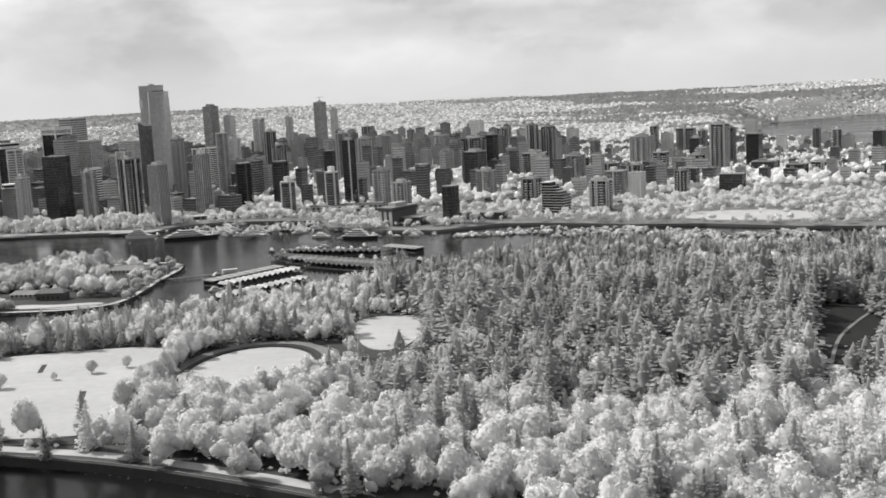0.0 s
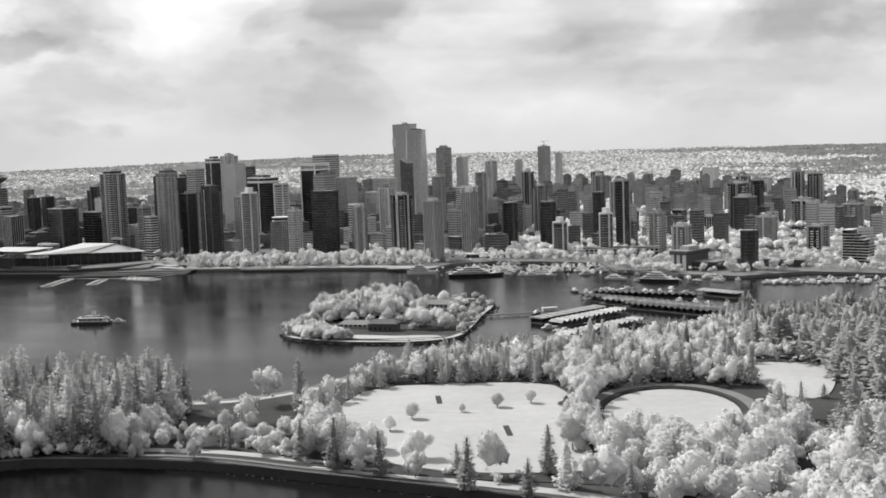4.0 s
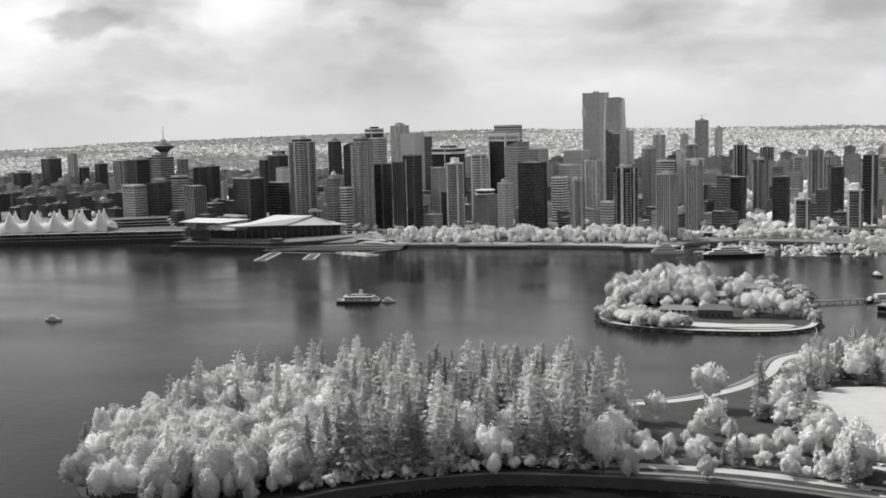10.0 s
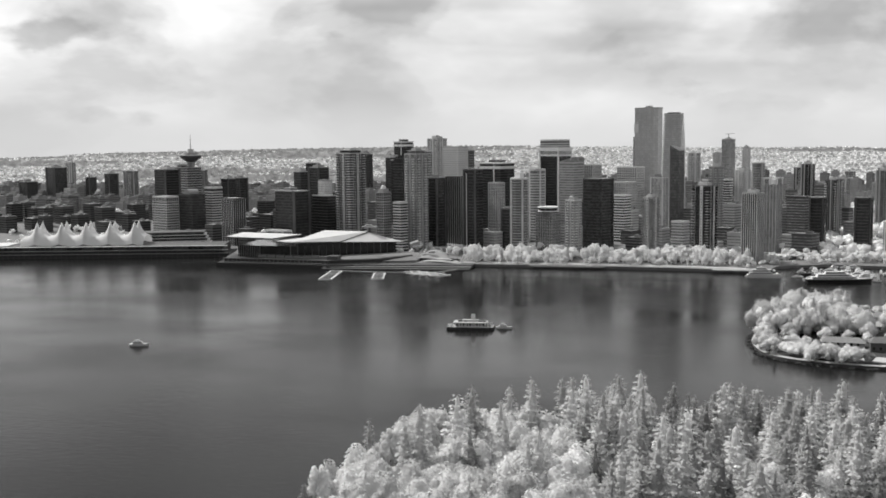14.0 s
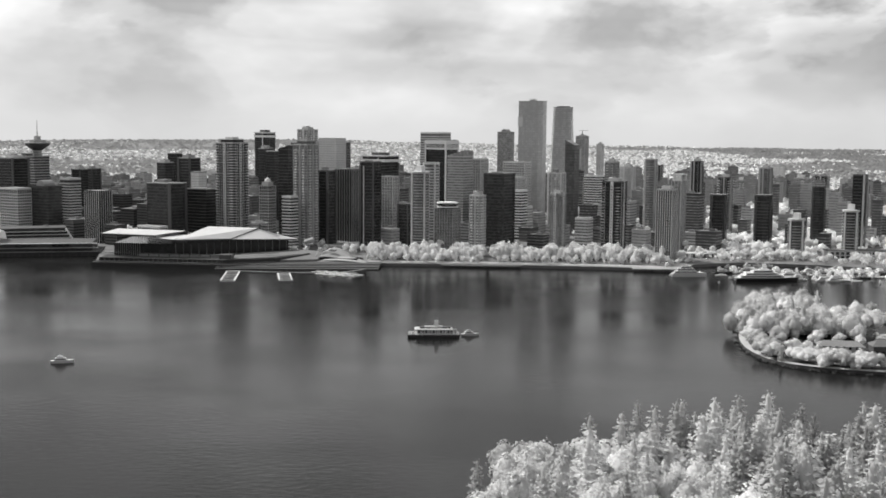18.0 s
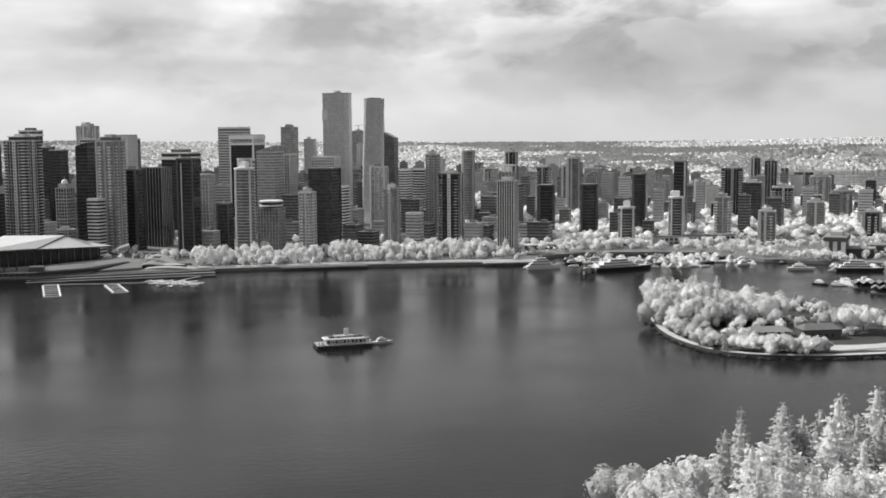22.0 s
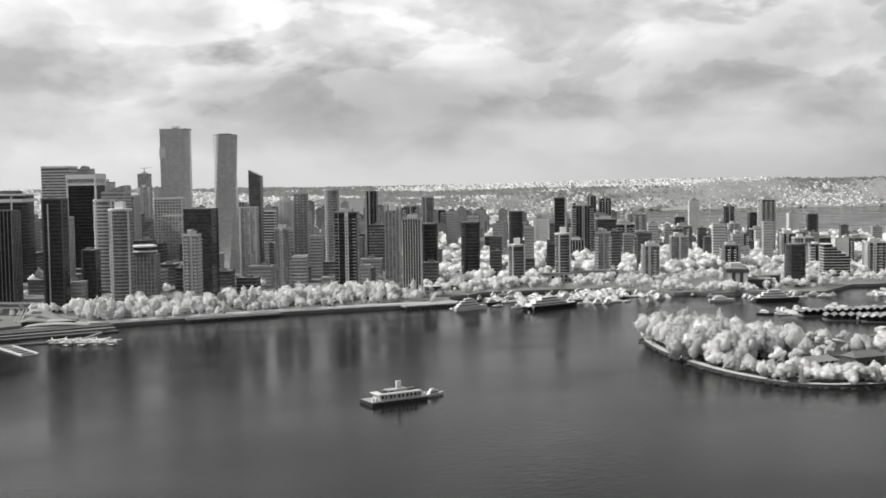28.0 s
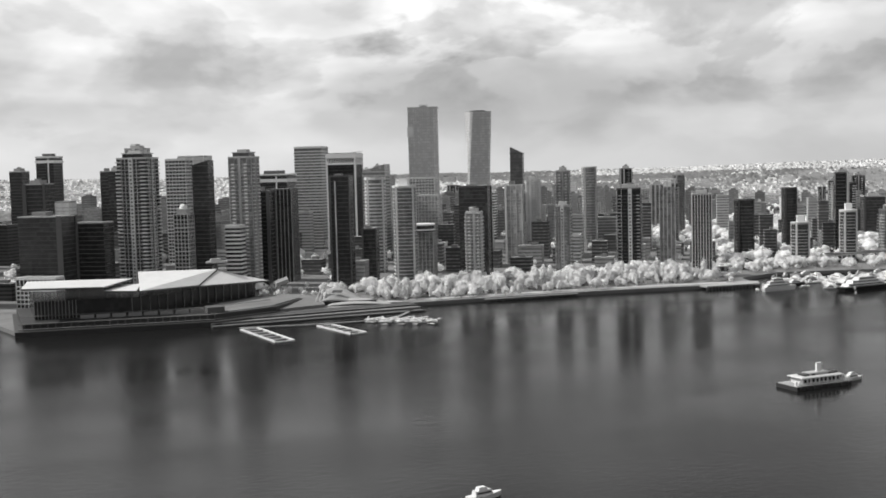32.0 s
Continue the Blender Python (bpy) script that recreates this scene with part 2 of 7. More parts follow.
BLOCKS = mat("block_walls", 0.22, 0.85, 0.2, 0.03, island=0.7)
HOUSE = mat("house_walls", 0.8, 0.9, 0.3, 0.02, island=0.35)
FARDARK = mat("ridge_leaves", 0.36, 0.95, 0.3, 0.01, island=0.2, spec=0.05, trans=0.55)
FARLEAF = mat("far_leaves", 0.9, 0.95, 0.4, 0.02, island=0.2, spec=0.05, trans=0.6)


# ---- mesh helpers ----
class Geo:
    def __init__(self):
        self.v, self.f = [], []

    def box(self, x0, x1, y0, y1, z0, z1):
        n = len(self.v)
        self.v += [(x0, y0, z0), (x1, y0, z0), (x1, y1, z0), (x0, y1, z0), (x0, y0, z1), (x1, y0, z1), (x1, y1, z1), (x0, y1, z1)]
        self.f += [(n, n + 3, n + 2, n + 1), (n + 4, n + 5, n + 6, n + 7), (n, n + 1, n + 5, n + 4), (n + 1, n + 2, n + 6, n + 5), (n + 2, n + 3, n + 7, n + 6), (n + 3, n, n + 4, n + 7)]
        return self

    def prism(self, ring, z0, z1, ring2=None):
        """A closed prism on a ring of (x, y), counter-clockwise; z1 may be a function of (x, y)."""
        n, k = len(self.v), len(ring)
        top = ring2 or ring
        self.v += [(x, y, z0) for x, y in ring] + [(x, y, z1(x, y) if callable(z1) else z1) for x, y in top]
        self.f += [tuple(range(n + k - 1, n - 1, -1)), tuple(range(n + k, n + 2 * k))]
        self.f += [(n + i, n + (i + 1) % k, n + k + (i + 1) % k, n + k + i) for i in range(k)]
        return self

    def tube(self, a, b, r0, r1, k=6):
        a, b = Vector(a), Vector(b)
        d = (b - a).normalized()
        s = d.orthogonal().normalized()
        t = d.cross(s)
        n = len(self.v)
        for p, r in ((a, r0), (b, r1)):
            self.v += [tuple(p + r * (math.cos(6.2832 * i / k) * s + math.sin(6.2832 * i / k) * t)) for i in range(k)]
        self.f += [(n + i, n + (i + 1) % k, n + k + (i + 1) % k, n + k + i) for i in range(k)]
        self.f += [tuple(range(n + k - 1, n - 1, -1)), tuple(range(n + k, n + 2 * k))]
        return self

    def face(self, *pts):
        n = len(self.v)
        self.v += [tuple(p) for p in pts]
        self.f.append(tuple(range(n, n + len(pts))))
        return self

    def mesh(self, name, material, smooth=False):
        me = bpy.data.meshes.new(name)
        me.from_pydata(self.v, [], self.f)
        me.materials.append(material)
        if smooth:
            me.polygons.foreach_set("use_smooth", [True] * len(me.polygons))
        me.update()
        return me


def part(name, geo, material, parent, label="", smooth=False):
    me = geo if isinstance(geo, bpy.types.Mesh) else geo.mesh(name, material, smooth)
    ob = new(name, me)
    ob.parent = parent
    return tagged(ob, label)


def thing(name, label, category, m=None, group="", kind=""):
    ob = new(name)
    ob.empty_display_size = 1.0
    if m is not None:
        ob.matrix_world = m
    return tagged(ob, label, category, group, kind)


def solid(name, geo, material, label, category, kind="", m=None, smooth=False):
    ob = new(name, geo.mesh(name, material, smooth))
    if m is not None:
        ob.matrix_world = m
    return tagged(ob, label, category, "", kind)


def inside(x, y, ring):
    c = False
    for (x0, y0), (x1, y1) in zip(ring, ring[1:] + ring[:1]):
        if (y0 > y) != (y1 > y) and x < (x1 - x0) * (y - y0) / (y1 - y0) + x0:
            c = not c
    return c


def edge_distance(x, y, ring):
    best = 1e9
    for (x0, y0), (x1, y1) in zip(ring, ring[1:] + ring[:1]):
        dx, dy = x1 - x0, y1 - y0
        s = max(0, min(1, ((x - x0) * dx + (y - y0) * dy) / (dx * dx + dy * dy + 1e-9)))
        best = min(best, math.hypot(x - x0 - s * dx, y - y0 - s * dy))
    return best


def smooth_ring(ring, rounds=2):
    for _ in range(rounds):
        out = []
        for (x0, y0), (x1, y1) in zip(ring, ring[1:] + ring[:1]):
            out += [(0.75 * x0 + 0.25 * x1, 0.75 * y0 + 0.25 * y1), (0.25 * x0 + 0.75 * x1, 0.25 * y0 + 0.75 * y1)]
        ring = out
    return ring


# ---- the land ----
PARK = [(-60, 398), (-108, 425), (-163, 452), (-219, 469), (-300, 490), (-355, 504), (-421, 504), (-452, 497), (-489, 476), (-512, 455), (-555, 437), (-585, 444), (-607, 480), (-611, 525), (-594, 572), (-560, 603), (-505, 622), (-440, 622), (-385, 628), (-352, 656), (-334, 690), (-322, 735), (-290, 770), (-235, 800), (-190, 840), (-120, 870), (-60, 935), (20, 1010), (110, 1040), (200, 1000), (265, 965), (330, 985), (420, 1040), (620, 1060), (1100, 1000), (1500, 700), (1500, 300), (900, 250), (500, 270), (200, 310), (50, 350)]
ISLE = [(-436, 870), (-425, 846), (-390, 829), (-342, 824), (-309, 829), (-288, 850), (-287, 900), (-288, 960), (-284, 1010), (-297, 1048), (-335, 1062), (-388, 1052), (-420, 985), (-438, 915)]
CITY_SHORE = [(-3000, 1250), (-1500, 1330), (-1180, 1395), (-1010, 1400), (-985, 1310), (-850, 1300), (-780, 1310), (-715, 1325), (-640, 1324), (-550, 1321), (-480, 1314), (-420, 1304), (-398, 1310), (-385, 1345), (-330, 1370), (-250, 1350), (-205, 1330), (-185, 1262), (-120, 1215), (-60, 1192), (10, 1225), (70, 1205), (150, 1165), (215, 1145), (300, 1092), (420, 1050), (620, 1062), (1100, 1002), (1900, 900)]
BAY = [(640, 2980), (600, 2620), (650, 2350), (800, 2140), (1250, 1840), (1750, 1500), (2600, 1000), (4200, 900), (4600, 2200), (3300, 2700), (2300, 3250), (1500, 3450), (1120, 3480), (860, 3350)]
PARK_S, ISLE_S = smooth_ring(PARK), smooth_ring(ISLE)


def ground_z(x, y):
    """Height of the city's ground."""
    if y < 1420:
        return 3.0
    a = min(1.0, (y - 1420) / 380)
    z = 3.0 + 15 * a * (1.0 - 0.85 * min(1.0, max(0.0, (x + 100) / 400)))
    if y > 2300:
        far = max(y, math.hypot(x + 450, y - 250) + 250) if x > 400 and y > 2700 else y
        b = min(1.0, (far - 2300) / 2150)
        hill = float(np.interp(x, (-3000, -2000, -900, -300, 300, 1000, 1500, 2000, 2600), (104, 107, 99, 93, 83, 85, 89, 98, 100))) + 2.5 * math.sin(x / 230)
        z += (hill - z) * b ** 1.25
    return z


def build_land():
    g = Geo()
    ring = [(5000 * math.cos(i * math.pi / 48), 5000 * math.sin(i * math.pi / 48)) for i in range(96)]
    g.v = [(x - 450, y + 250, 0.0) for x, y in ring]
    g.f = [tuple(range(96))]
    solid("water", g, WATER, "calm dark harbour water with soft streaks of reflected light", "water", "structure")
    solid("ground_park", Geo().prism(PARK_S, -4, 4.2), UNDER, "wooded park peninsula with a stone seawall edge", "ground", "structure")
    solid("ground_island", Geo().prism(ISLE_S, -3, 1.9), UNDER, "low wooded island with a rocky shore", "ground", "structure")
    ring = CITY_SHORE + [(1900, 1430), (-3000, 1430)]
    solid("ground_waterfront", Geo().prism(ring, -4, 2.9), CITYG, "paved city waterfront behind a straight seawall", "ground", "structure")
    # the sheet that carries the city and the hills behind it
    g = Geo()
    step, x0, y0 = 44.0, -4400.0, 1425.0
    nx, ny = 205, 78
    for j in range(ny):
        for i in range(nx):
            x, y = x0 + i * step, y0 + j * step
            z = ground_z(x, y)
            r = math.hypot(x + 450, y - 250)
            bay = edge_distance(x, y, BAY) if x > 400 else 999
            if inside(x, y, BAY):
                z = -max(3.0, min(8.0, bay * 0.1))
            else:
                z = min(z, 2.5 + bay * (0.4 if y > 2700 else 0.07))
            z += 5.0 * (noise.noise((x / 260, y / 260, 0)) + 0.3) * min(1, max(0, (y - 2400) / 900)) if z > 0 else 0
            if r > 4440:
                z = min(z, 60) - (r - 4440) * 0.12
            g.v.append((x, y, z))
    for j in range(ny - 1):
        for i in range(nx - 1):
            n = j * nx + i
            g.f.append((n, n + 1, n + nx + 1, n + nx))
    cut = next(j for j in range(ny) if y0 + j * step > 2330)
    near, far = Geo(), Geo()
    near.v, near.f = g.v[: (cut + 1) * nx], [q for q in g.f if q[0] < cut * nx]
    far.v, far.f = g.v[cut * nx :], [tuple(i - cut * nx for i in q) for q in g.f if q[0] >= cut * nx]
    solid("ground_city", near, CITYG, "city ground between the downtown streets", "ground", "structure", smooth=True)
    solid("ground", far, SUBURB, "land rising to low wooded suburban hills", "ground", "structure", smooth=True)


build_land()


# ---- park surfaces ----
FIELD = smooth_ring([(-318, 606), (-310, 660), (-255, 672), (-207, 676), (-190, 640), (-182, 560), (-166, 500), (-200, 492), (-240, 492), (-292, 520), (-312, 560)], 1)
OVAL = [(-137 + 35 * math.cos(a * 0.1963), 606 + 52 * math.sin(a * 0.1963)) for a in range(32)]
MEADOW = smooth_ring([(-74, 640), (-88, 680), (-95, 715), (-82, 742), (-39, 732), (-42, 690), (-55, 638)], 2)
CLEARING = smooth_ring([(142, 505), (158, 500), (182, 545), (214, 600), (238, 660), (226, 712), (200, 716), (186, 640), (162, 570)], 2)


def sheet(name, ring, z0, z1, material, label, category):
    return solid(name, Geo().prism(ring, z0, z1), material, label, category, "structure")


def ribbon(name, pts, width, z, material, label, category, thick=0.25):
    g, n = Geo(), len(pts)
    left, right = [], []
    for i, (x, y) in enumerate(pts):
        (xa, ya), (xb, yb) = pts[max(0, i - 1)], pts[min(n - 1, i + 1)]
        d = math.hypot(xb - xa, yb - ya) or 1
        nx, ny = -(yb - ya) / d * width / 2, (xb - xa) / d * width / 2
        left.append((x + nx, y + ny))
        right.append((x - nx, y - ny))
    for i in range(n - 1):
        ring = [right[i], right[i + 1], left[i + 1], left[i]]
        k = len(g.v)
        g.v += [(x, y, z - thick) for x, y in ring] + [(x, y, z) for x, y in ring]
        g.f += [(k + 4, k + 5, k + 6, k + 7), (k, k + 1, k + 5, k + 4), (k + 2, k + 3, k + 7, k + 6)]
    return solid(name, g, material, label, category, "structure")


def curve_through(pts, steps=8):
    out = []
    p = [pts[0]] + list(pts) + [pts[-1]]
    for i in range(1, len(p) - 2):
        for s in range(steps):
            t = s / steps
            a, b, c, d = p[i - 1], p[i], p[i + 1], p[i + 2]
            out.append(tuple(0.5 * (2 * b[k] + (c[k] - a[k]) * t + (2 * a[k] - 5 * b[k] + 4 * c[k] - d[k]) * t * t + (3 * b[k] - a[k] - 3 * c[k] + d[k]) * t ** 3) for k in (0, 1)))
    return out + [tuple(pts[-1])]


def offset_line(pts, dist):
    out, n = [], len(pts)
    for i, (x, y) in enumerate(pts):
        (xa, ya), (xb, yb) = pts[max(0, i - 1)], pts[min(n - 1, i + 1)]
        d = math.hypot(xb - xa, yb - ya) or 1
        out.append((x - (yb - ya) / d * dist, y + (xb - xa) / d * dist))
    return out


NORTH = curve_through([(60, 352), (0, 374), (-60, 400), (-108, 426), (-163, 452), (-219, 469), (-300, 489), (-355, 503), (-421, 503), (-452, 496), (-489, 475), (-512, 456), (-560, 439)])
SOUTH = curve_through([(-505, 621), (-440, 622), (-388, 630), (-355, 657), (-337, 692), (-326, 735), (-296, 768)])
LANE = curve_through([(-88, 466), (-84, 500), (-79, 531), (-69, 575), (-61, 611)])


def park_surfaces():
    sheet("lawn", FIELD, 4.0, 4.9, GRASS, "bright mown cricket field in the park", "lawn")
    sheet("oval_lawn", OVAL, 4.0, 4.95, GRASS, "bright oval sports lawn inside a running track", "lawn")
    sheet("meadow", MEADOW, 4.0, 4.9, GRASS, "small bright meadow among trees", "lawn")
    sheet("clearing", CLEARING, 4.0, 4.5, MARSH, "dark marshy clearing with pale path curves", "ground")
    track = [(-137 + 43 * math.cos(radians(a)), 610 + 62 * math.sin(radians(a))) for a in range(-20, 201, 6)]
    ribbon("running_track", track, 7, 4.75, PATHM, "pale curved running track round the oval", "track")
    rail = [(-137 + 37.5 * math.cos(radians(a)), 608 + 55.5 * math.sin(radians(a))) for a in range(-10, 191, 6)]
    ribbon("track_edge", rail, 2.0, 4.85, ASPHALT, "dark edge strip of the oval", "track")
    ribbon("seawall_path", offset_line(NORTH, -2.6), 2.4, 4.45, SEAWALL, "grey seawall footpath along the shore", "path")
    ribbon("seawall_kerb", offset_line(NORTH, -0.7), 0.6, 4.6, PATHM, "thin pale kerb on the seawall edge", "kerb", 0.4)
    ribbon("shore_verge", offset_line([p for p in NORTH if -425 < p[0] < -290], -6.5), 2.6, 4.5, PATHM, "pale dry verge along the shore road", "verge")
    ribbon("park_verge", offset_line([p for p in NORTH if -305 < p[0] < -60], -9), 7.0, 4.4, GRASS, "pale grass verge between the seawall and the road", "verge")
    ribbon("park_lane", LANE, 5.0, 4.6, ASPHALT, "dark lane through the trees beside the oval", "road")
    planter = thing("round_planter", "dark clipped bush inside a round pale kerb", "planter", pose(-190, 621, 4.85))
    part("kerb", Geo().prism([(7.5 * math.cos(i * 0.2618), 7.5 * math.sin(i * 0.2618)) for i in range(24)], 0, 0.5), PATHM, planter, "pale round kerb")
    part("soil", Geo().prism([(6.8 * math.cos(i * 0.2618), 6.8 * math.sin(i * 0.2618)) for i in range(24)], 0.1, 0.56), ASPHALT, planter, "dark soil")
    ribbon("road_verge", offset_line([p for p in NORTH if -470 < p[0] < -290], -16), 6.0, 4.4, GRASS, "pale grass beside the park road", "verge")
    ribbon("park_road", offset_line([p for p in NORTH if p[0] < -296], -10), 5.5, 4.4, ASPHALT, "dark asphalt park road behind the seawall", "road")
    ribbon("seawall_path_south", offset_line(SOUTH, -3.5), 3.2, 4.45, PATHM, "pale footpath along the southern seawall", "path")
    ribbon("seawall_slope_south", offset_line(SOUTH, -9), 6.0, 4.4, GRASS, "grass strip beside the southern seawall", "verge")
    ribbon("field_path", curve_through([(-318, 585), (-290, 590), (-262, 600), (-236, 600)]), 1.8, 4.96, SAND, "thin worn path over the field", "path", 0.06)
    ribbon("field_road", curve_through([(-300, 502), (-262, 492), (-225, 486), (-170, 482), (-140, 474), (-95, 462)]), 5.0, 4.6, ASPHALT, "dark road along the foot of the field", "road")
    ribbon("clearing_road", curve_through([(150, 500), (168, 560), (190, 620), (212, 660), (232, 690)]), 2.0, 4.75, PATHM, "pale curving path in the clearing", "path")
    ribbon("lagoon_road", curve_through([(176, 712), (205, 716), (240, 700), (300, 690)]), 4.5, 4.8, PATHM, "pale causeway road by the pond", "road")
    sheet("bare_patch", smooth_ring([(160, 562), (172, 566), (180, 558), (170, 553)], 2), 4.3, 4.8, SAND, "patch of pale bare ground", "ground")
    for x, y, a in ((-264, 628, -76), (-217, 563, -76)):
        g = Geo().box(-10, 10, -1.5, 1.5, 0, 0.1)
        solid("cricket_pitch", g, ASPHALT, "dark rectangular cricket pitch on the lawn", "pitch", m=pose(x, y, 4.9, 0, 0, a))
    # low bank of seats at the oval's open end
    g = Geo()
    for i in range(4):
        g.box(-14, 14, i * 0.9, i * 0.9 + 0.9, 0, 0.5 + 0.45 * i)
    solid("bleachers", g, TIMBER, "dark timber bleachers beside the oval", "bleachers", m=pose(-181, 560, 4.2, 0, 0, 80))
    # rocks at the foot of the seawall
    rng = np.random.default_rng(5)
    g = Geo()
    for line, side in ((NORTH, 0.5), (SOUTH, 0.6)):
        for x, y in offset_line(line, side):
            for _ in range(5):
                px, py, s = x + rng.normal(0, 3.5), y + rng.normal(0, 0.9), rng.uniform(0.2, 0.6)
                g.prism([(px + s * math.cos(k * 1.2566 + s), py + s * math.sin(k * 1.2566 + s) * rng.uniform(0.6, 1)) for k in range(5)], -0.5, rng.uniform(0.05, 0.5))
    for x, y in ISLE_S:
        for _ in range(12):
            px, py, s = x + rng.normal(0, 2), y + rng.normal(0, 2), rng.uniform(0.4, 1.2)
            g.prism([(px + s * math.cos(k * 1.2566 + s), py + s * math.sin(k * 1.2566 + s) * rng.uniform(0.6, 1)) for k in range(5)], -0.5, rng.uniform(0.2, 1.0))
    solid("shore_rocks", g, SEAWALL, "scattered dark rocks along the shore", "rocks", "stuff")


park_surfaces()


# ---- trees ----
def tri_mesh(name, v, t, material):
    me = bpy.data.meshes.new(name)
    v, t = np.asarray(v, np.float32), np.asarray(t, np.int32)
    me.vertices.add(len(v))
    me.vertices.foreach_set("co", v.ravel())
    me.loops.add(len(t) * 3)
    me.loops.foreach_set("vertex_index", t.ravel())
    me.polygons.add(len(t))
    me.polygons.foreach_set("loop_start", np.arange(0, len(t) * 3, 3, dtype=np.int32))
    me.materials.append(material)
    me.update(calc_edges=True)
    return me


PHI = (1 + 5 ** 0.5) / 2
ICO_V = np.array([(-1, PHI, 0), (1, PHI, 0), (-1, -PHI, 0), (1, -PHI, 0), (0, -1, PHI), (0, 1, PHI), (0, -1, -PHI), (0, 1, -PHI), (PHI, 0, -1), (PHI, 0, 1), (-PHI, 0, -1), (-PHI, 0, 1)]) / math.sqrt(1 + PHI ** 2)
ICO_T = np.array([0, 11, 5, 0, 5, 1, 0, 1, 7, 0, 7, 10, 0, 10, 11, 1, 5, 9, 5, 11, 4, 11, 10, 2, 10, 7, 6, 7, 1, 8, 3, 9, 4, 3, 4, 2, 3, 2, 6, 3, 6, 8, 3, 8, 9, 4, 9, 5, 2, 4, 11, 6, 2, 10, 8, 6, 7, 9, 8, 1]).reshape(-1, 3)


def conifer_crown(seed, sprays, spread=0.17, sides=8, rough=1.0, leaf=0.03):
    """A crown one unit tall: drooping needle sprays over a ragged tapering core, uneven by whorl and side."""
    r = np.random.default_rng(seed)

    def girth(h):
        return spread * np.clip(1.0 - h, 0, 1) ** 0.66 * np.clip(0.55 + h / 0.3, 0.55, 1)

    core_v, core_t = [], []
    levels = (0.05, 0.14, 0.27, 0.41, 0.55, 0.69, 0.82, 0.92) if sides > 6 else (0.05, 0.2, 0.42, 0.65, 0.86)
    for lv, z in enumerate(levels):
        for k in range(sides):
            q = float(girth(z)) * r.uniform(0.4, 0.8) * (1.0 if lv % 2 else 0.7)
            a = 6.2832 * (k + 0.5 * (lv % 2)) / sides
            core_v.append((q * math.cos(a), q * math.sin(a), z + r.normal(0, 0.012)))
    core_v.append((0, 0, 0.97))
    for lv in range(len(levels) - 1):
        for k in range(sides):
            p, q = sides * lv + k, sides * lv + (k + 1) % sides
            core_t += [(p, q, q + sides), (p, q + sides, p + sides)]
    last = sides * (len(levels) - 1)
    core_t += [(last + k, last + (k + 1) % sides, last + sides) for k in range(sides)]
    h = 0.05 + 0.94 * (1 - (1 - r.random(sprays)) ** 0.62)
    h = np.where(r.random(sprays) < 0.7, np.round(h * 15 + r.normal(0, 0.2, sprays)) / 15, h)
    h = np.clip(h, 0.04, 0.985)
    ang = r.uniform(0, 6.2832, sprays)
    lop = 1 + rough * (0.2 * np.sin(ang * 2 + h * 19 + seed) + 0.16 * np.sin(h * 47 + seed * 1.7))
    reach = girth(h) * lop + 0.006
    inner = reach * r.uniform(0.45, 0.95, sprays)
    length = 0.2 * reach * r.uniform(0.6, 1.3, sprays) + leaf * r.uniform(0.6, 1.3, sprays)
    drop = r.uniform(-0.2, 0.65, sprays)
    c, s = np.cos(ang), np.sin(ang)
    side = length * r.uniform(0.25, 0.5, sprays)
    base = np.stack([c * inner, s * inner, h], 1)
    out = np.stack([c, s, -drop], 1) * length[:, None]
    wide = np.stack([-s, c, r.normal(0, 0.35, sprays)], 1) * side[:, None]
    fold = np.array([0, 0, 1.0]) * (side * r.uniform(-0.5, 0.25, sprays))[:, None]
    quads = np.stack([base, base + 0.55 * out + wide + fold, base + out, base + 0.55 * out - wide + fold], 1).reshape(-1, 3)
    k = len(core_v) + 4 * np.arange(sprays)[:, None]
    return np.concatenate([core_v, quads]), np.concatenate([core_t, k + [0, 1, 2], k + [0, 2, 3]])


def ico_fine():
    """The icosahedron with each face split in four."""
    v, t, seen = [tuple(p) for p in ICO_V], [], {}

    def mid(p, q):
        k = (min(p, q), max(p, q))
        if k not in seen:
            m = (np.array(v[p]) + np.array(v[q])) / 2
            v.append(tuple(m / np.linalg.norm(m)))
            seen[k] = len(v) - 1
        return seen[k]

    for p, q, s in ICO_T:
        x, y, z = mid(p, q), mid(q, s), mid(s, p)
        t += [(p, x, z), (q, y, x), (s, z, y), (x, y, z)]
    return np.array(v), np.array(t)


FINE_V, FINE_T = ico_fine()


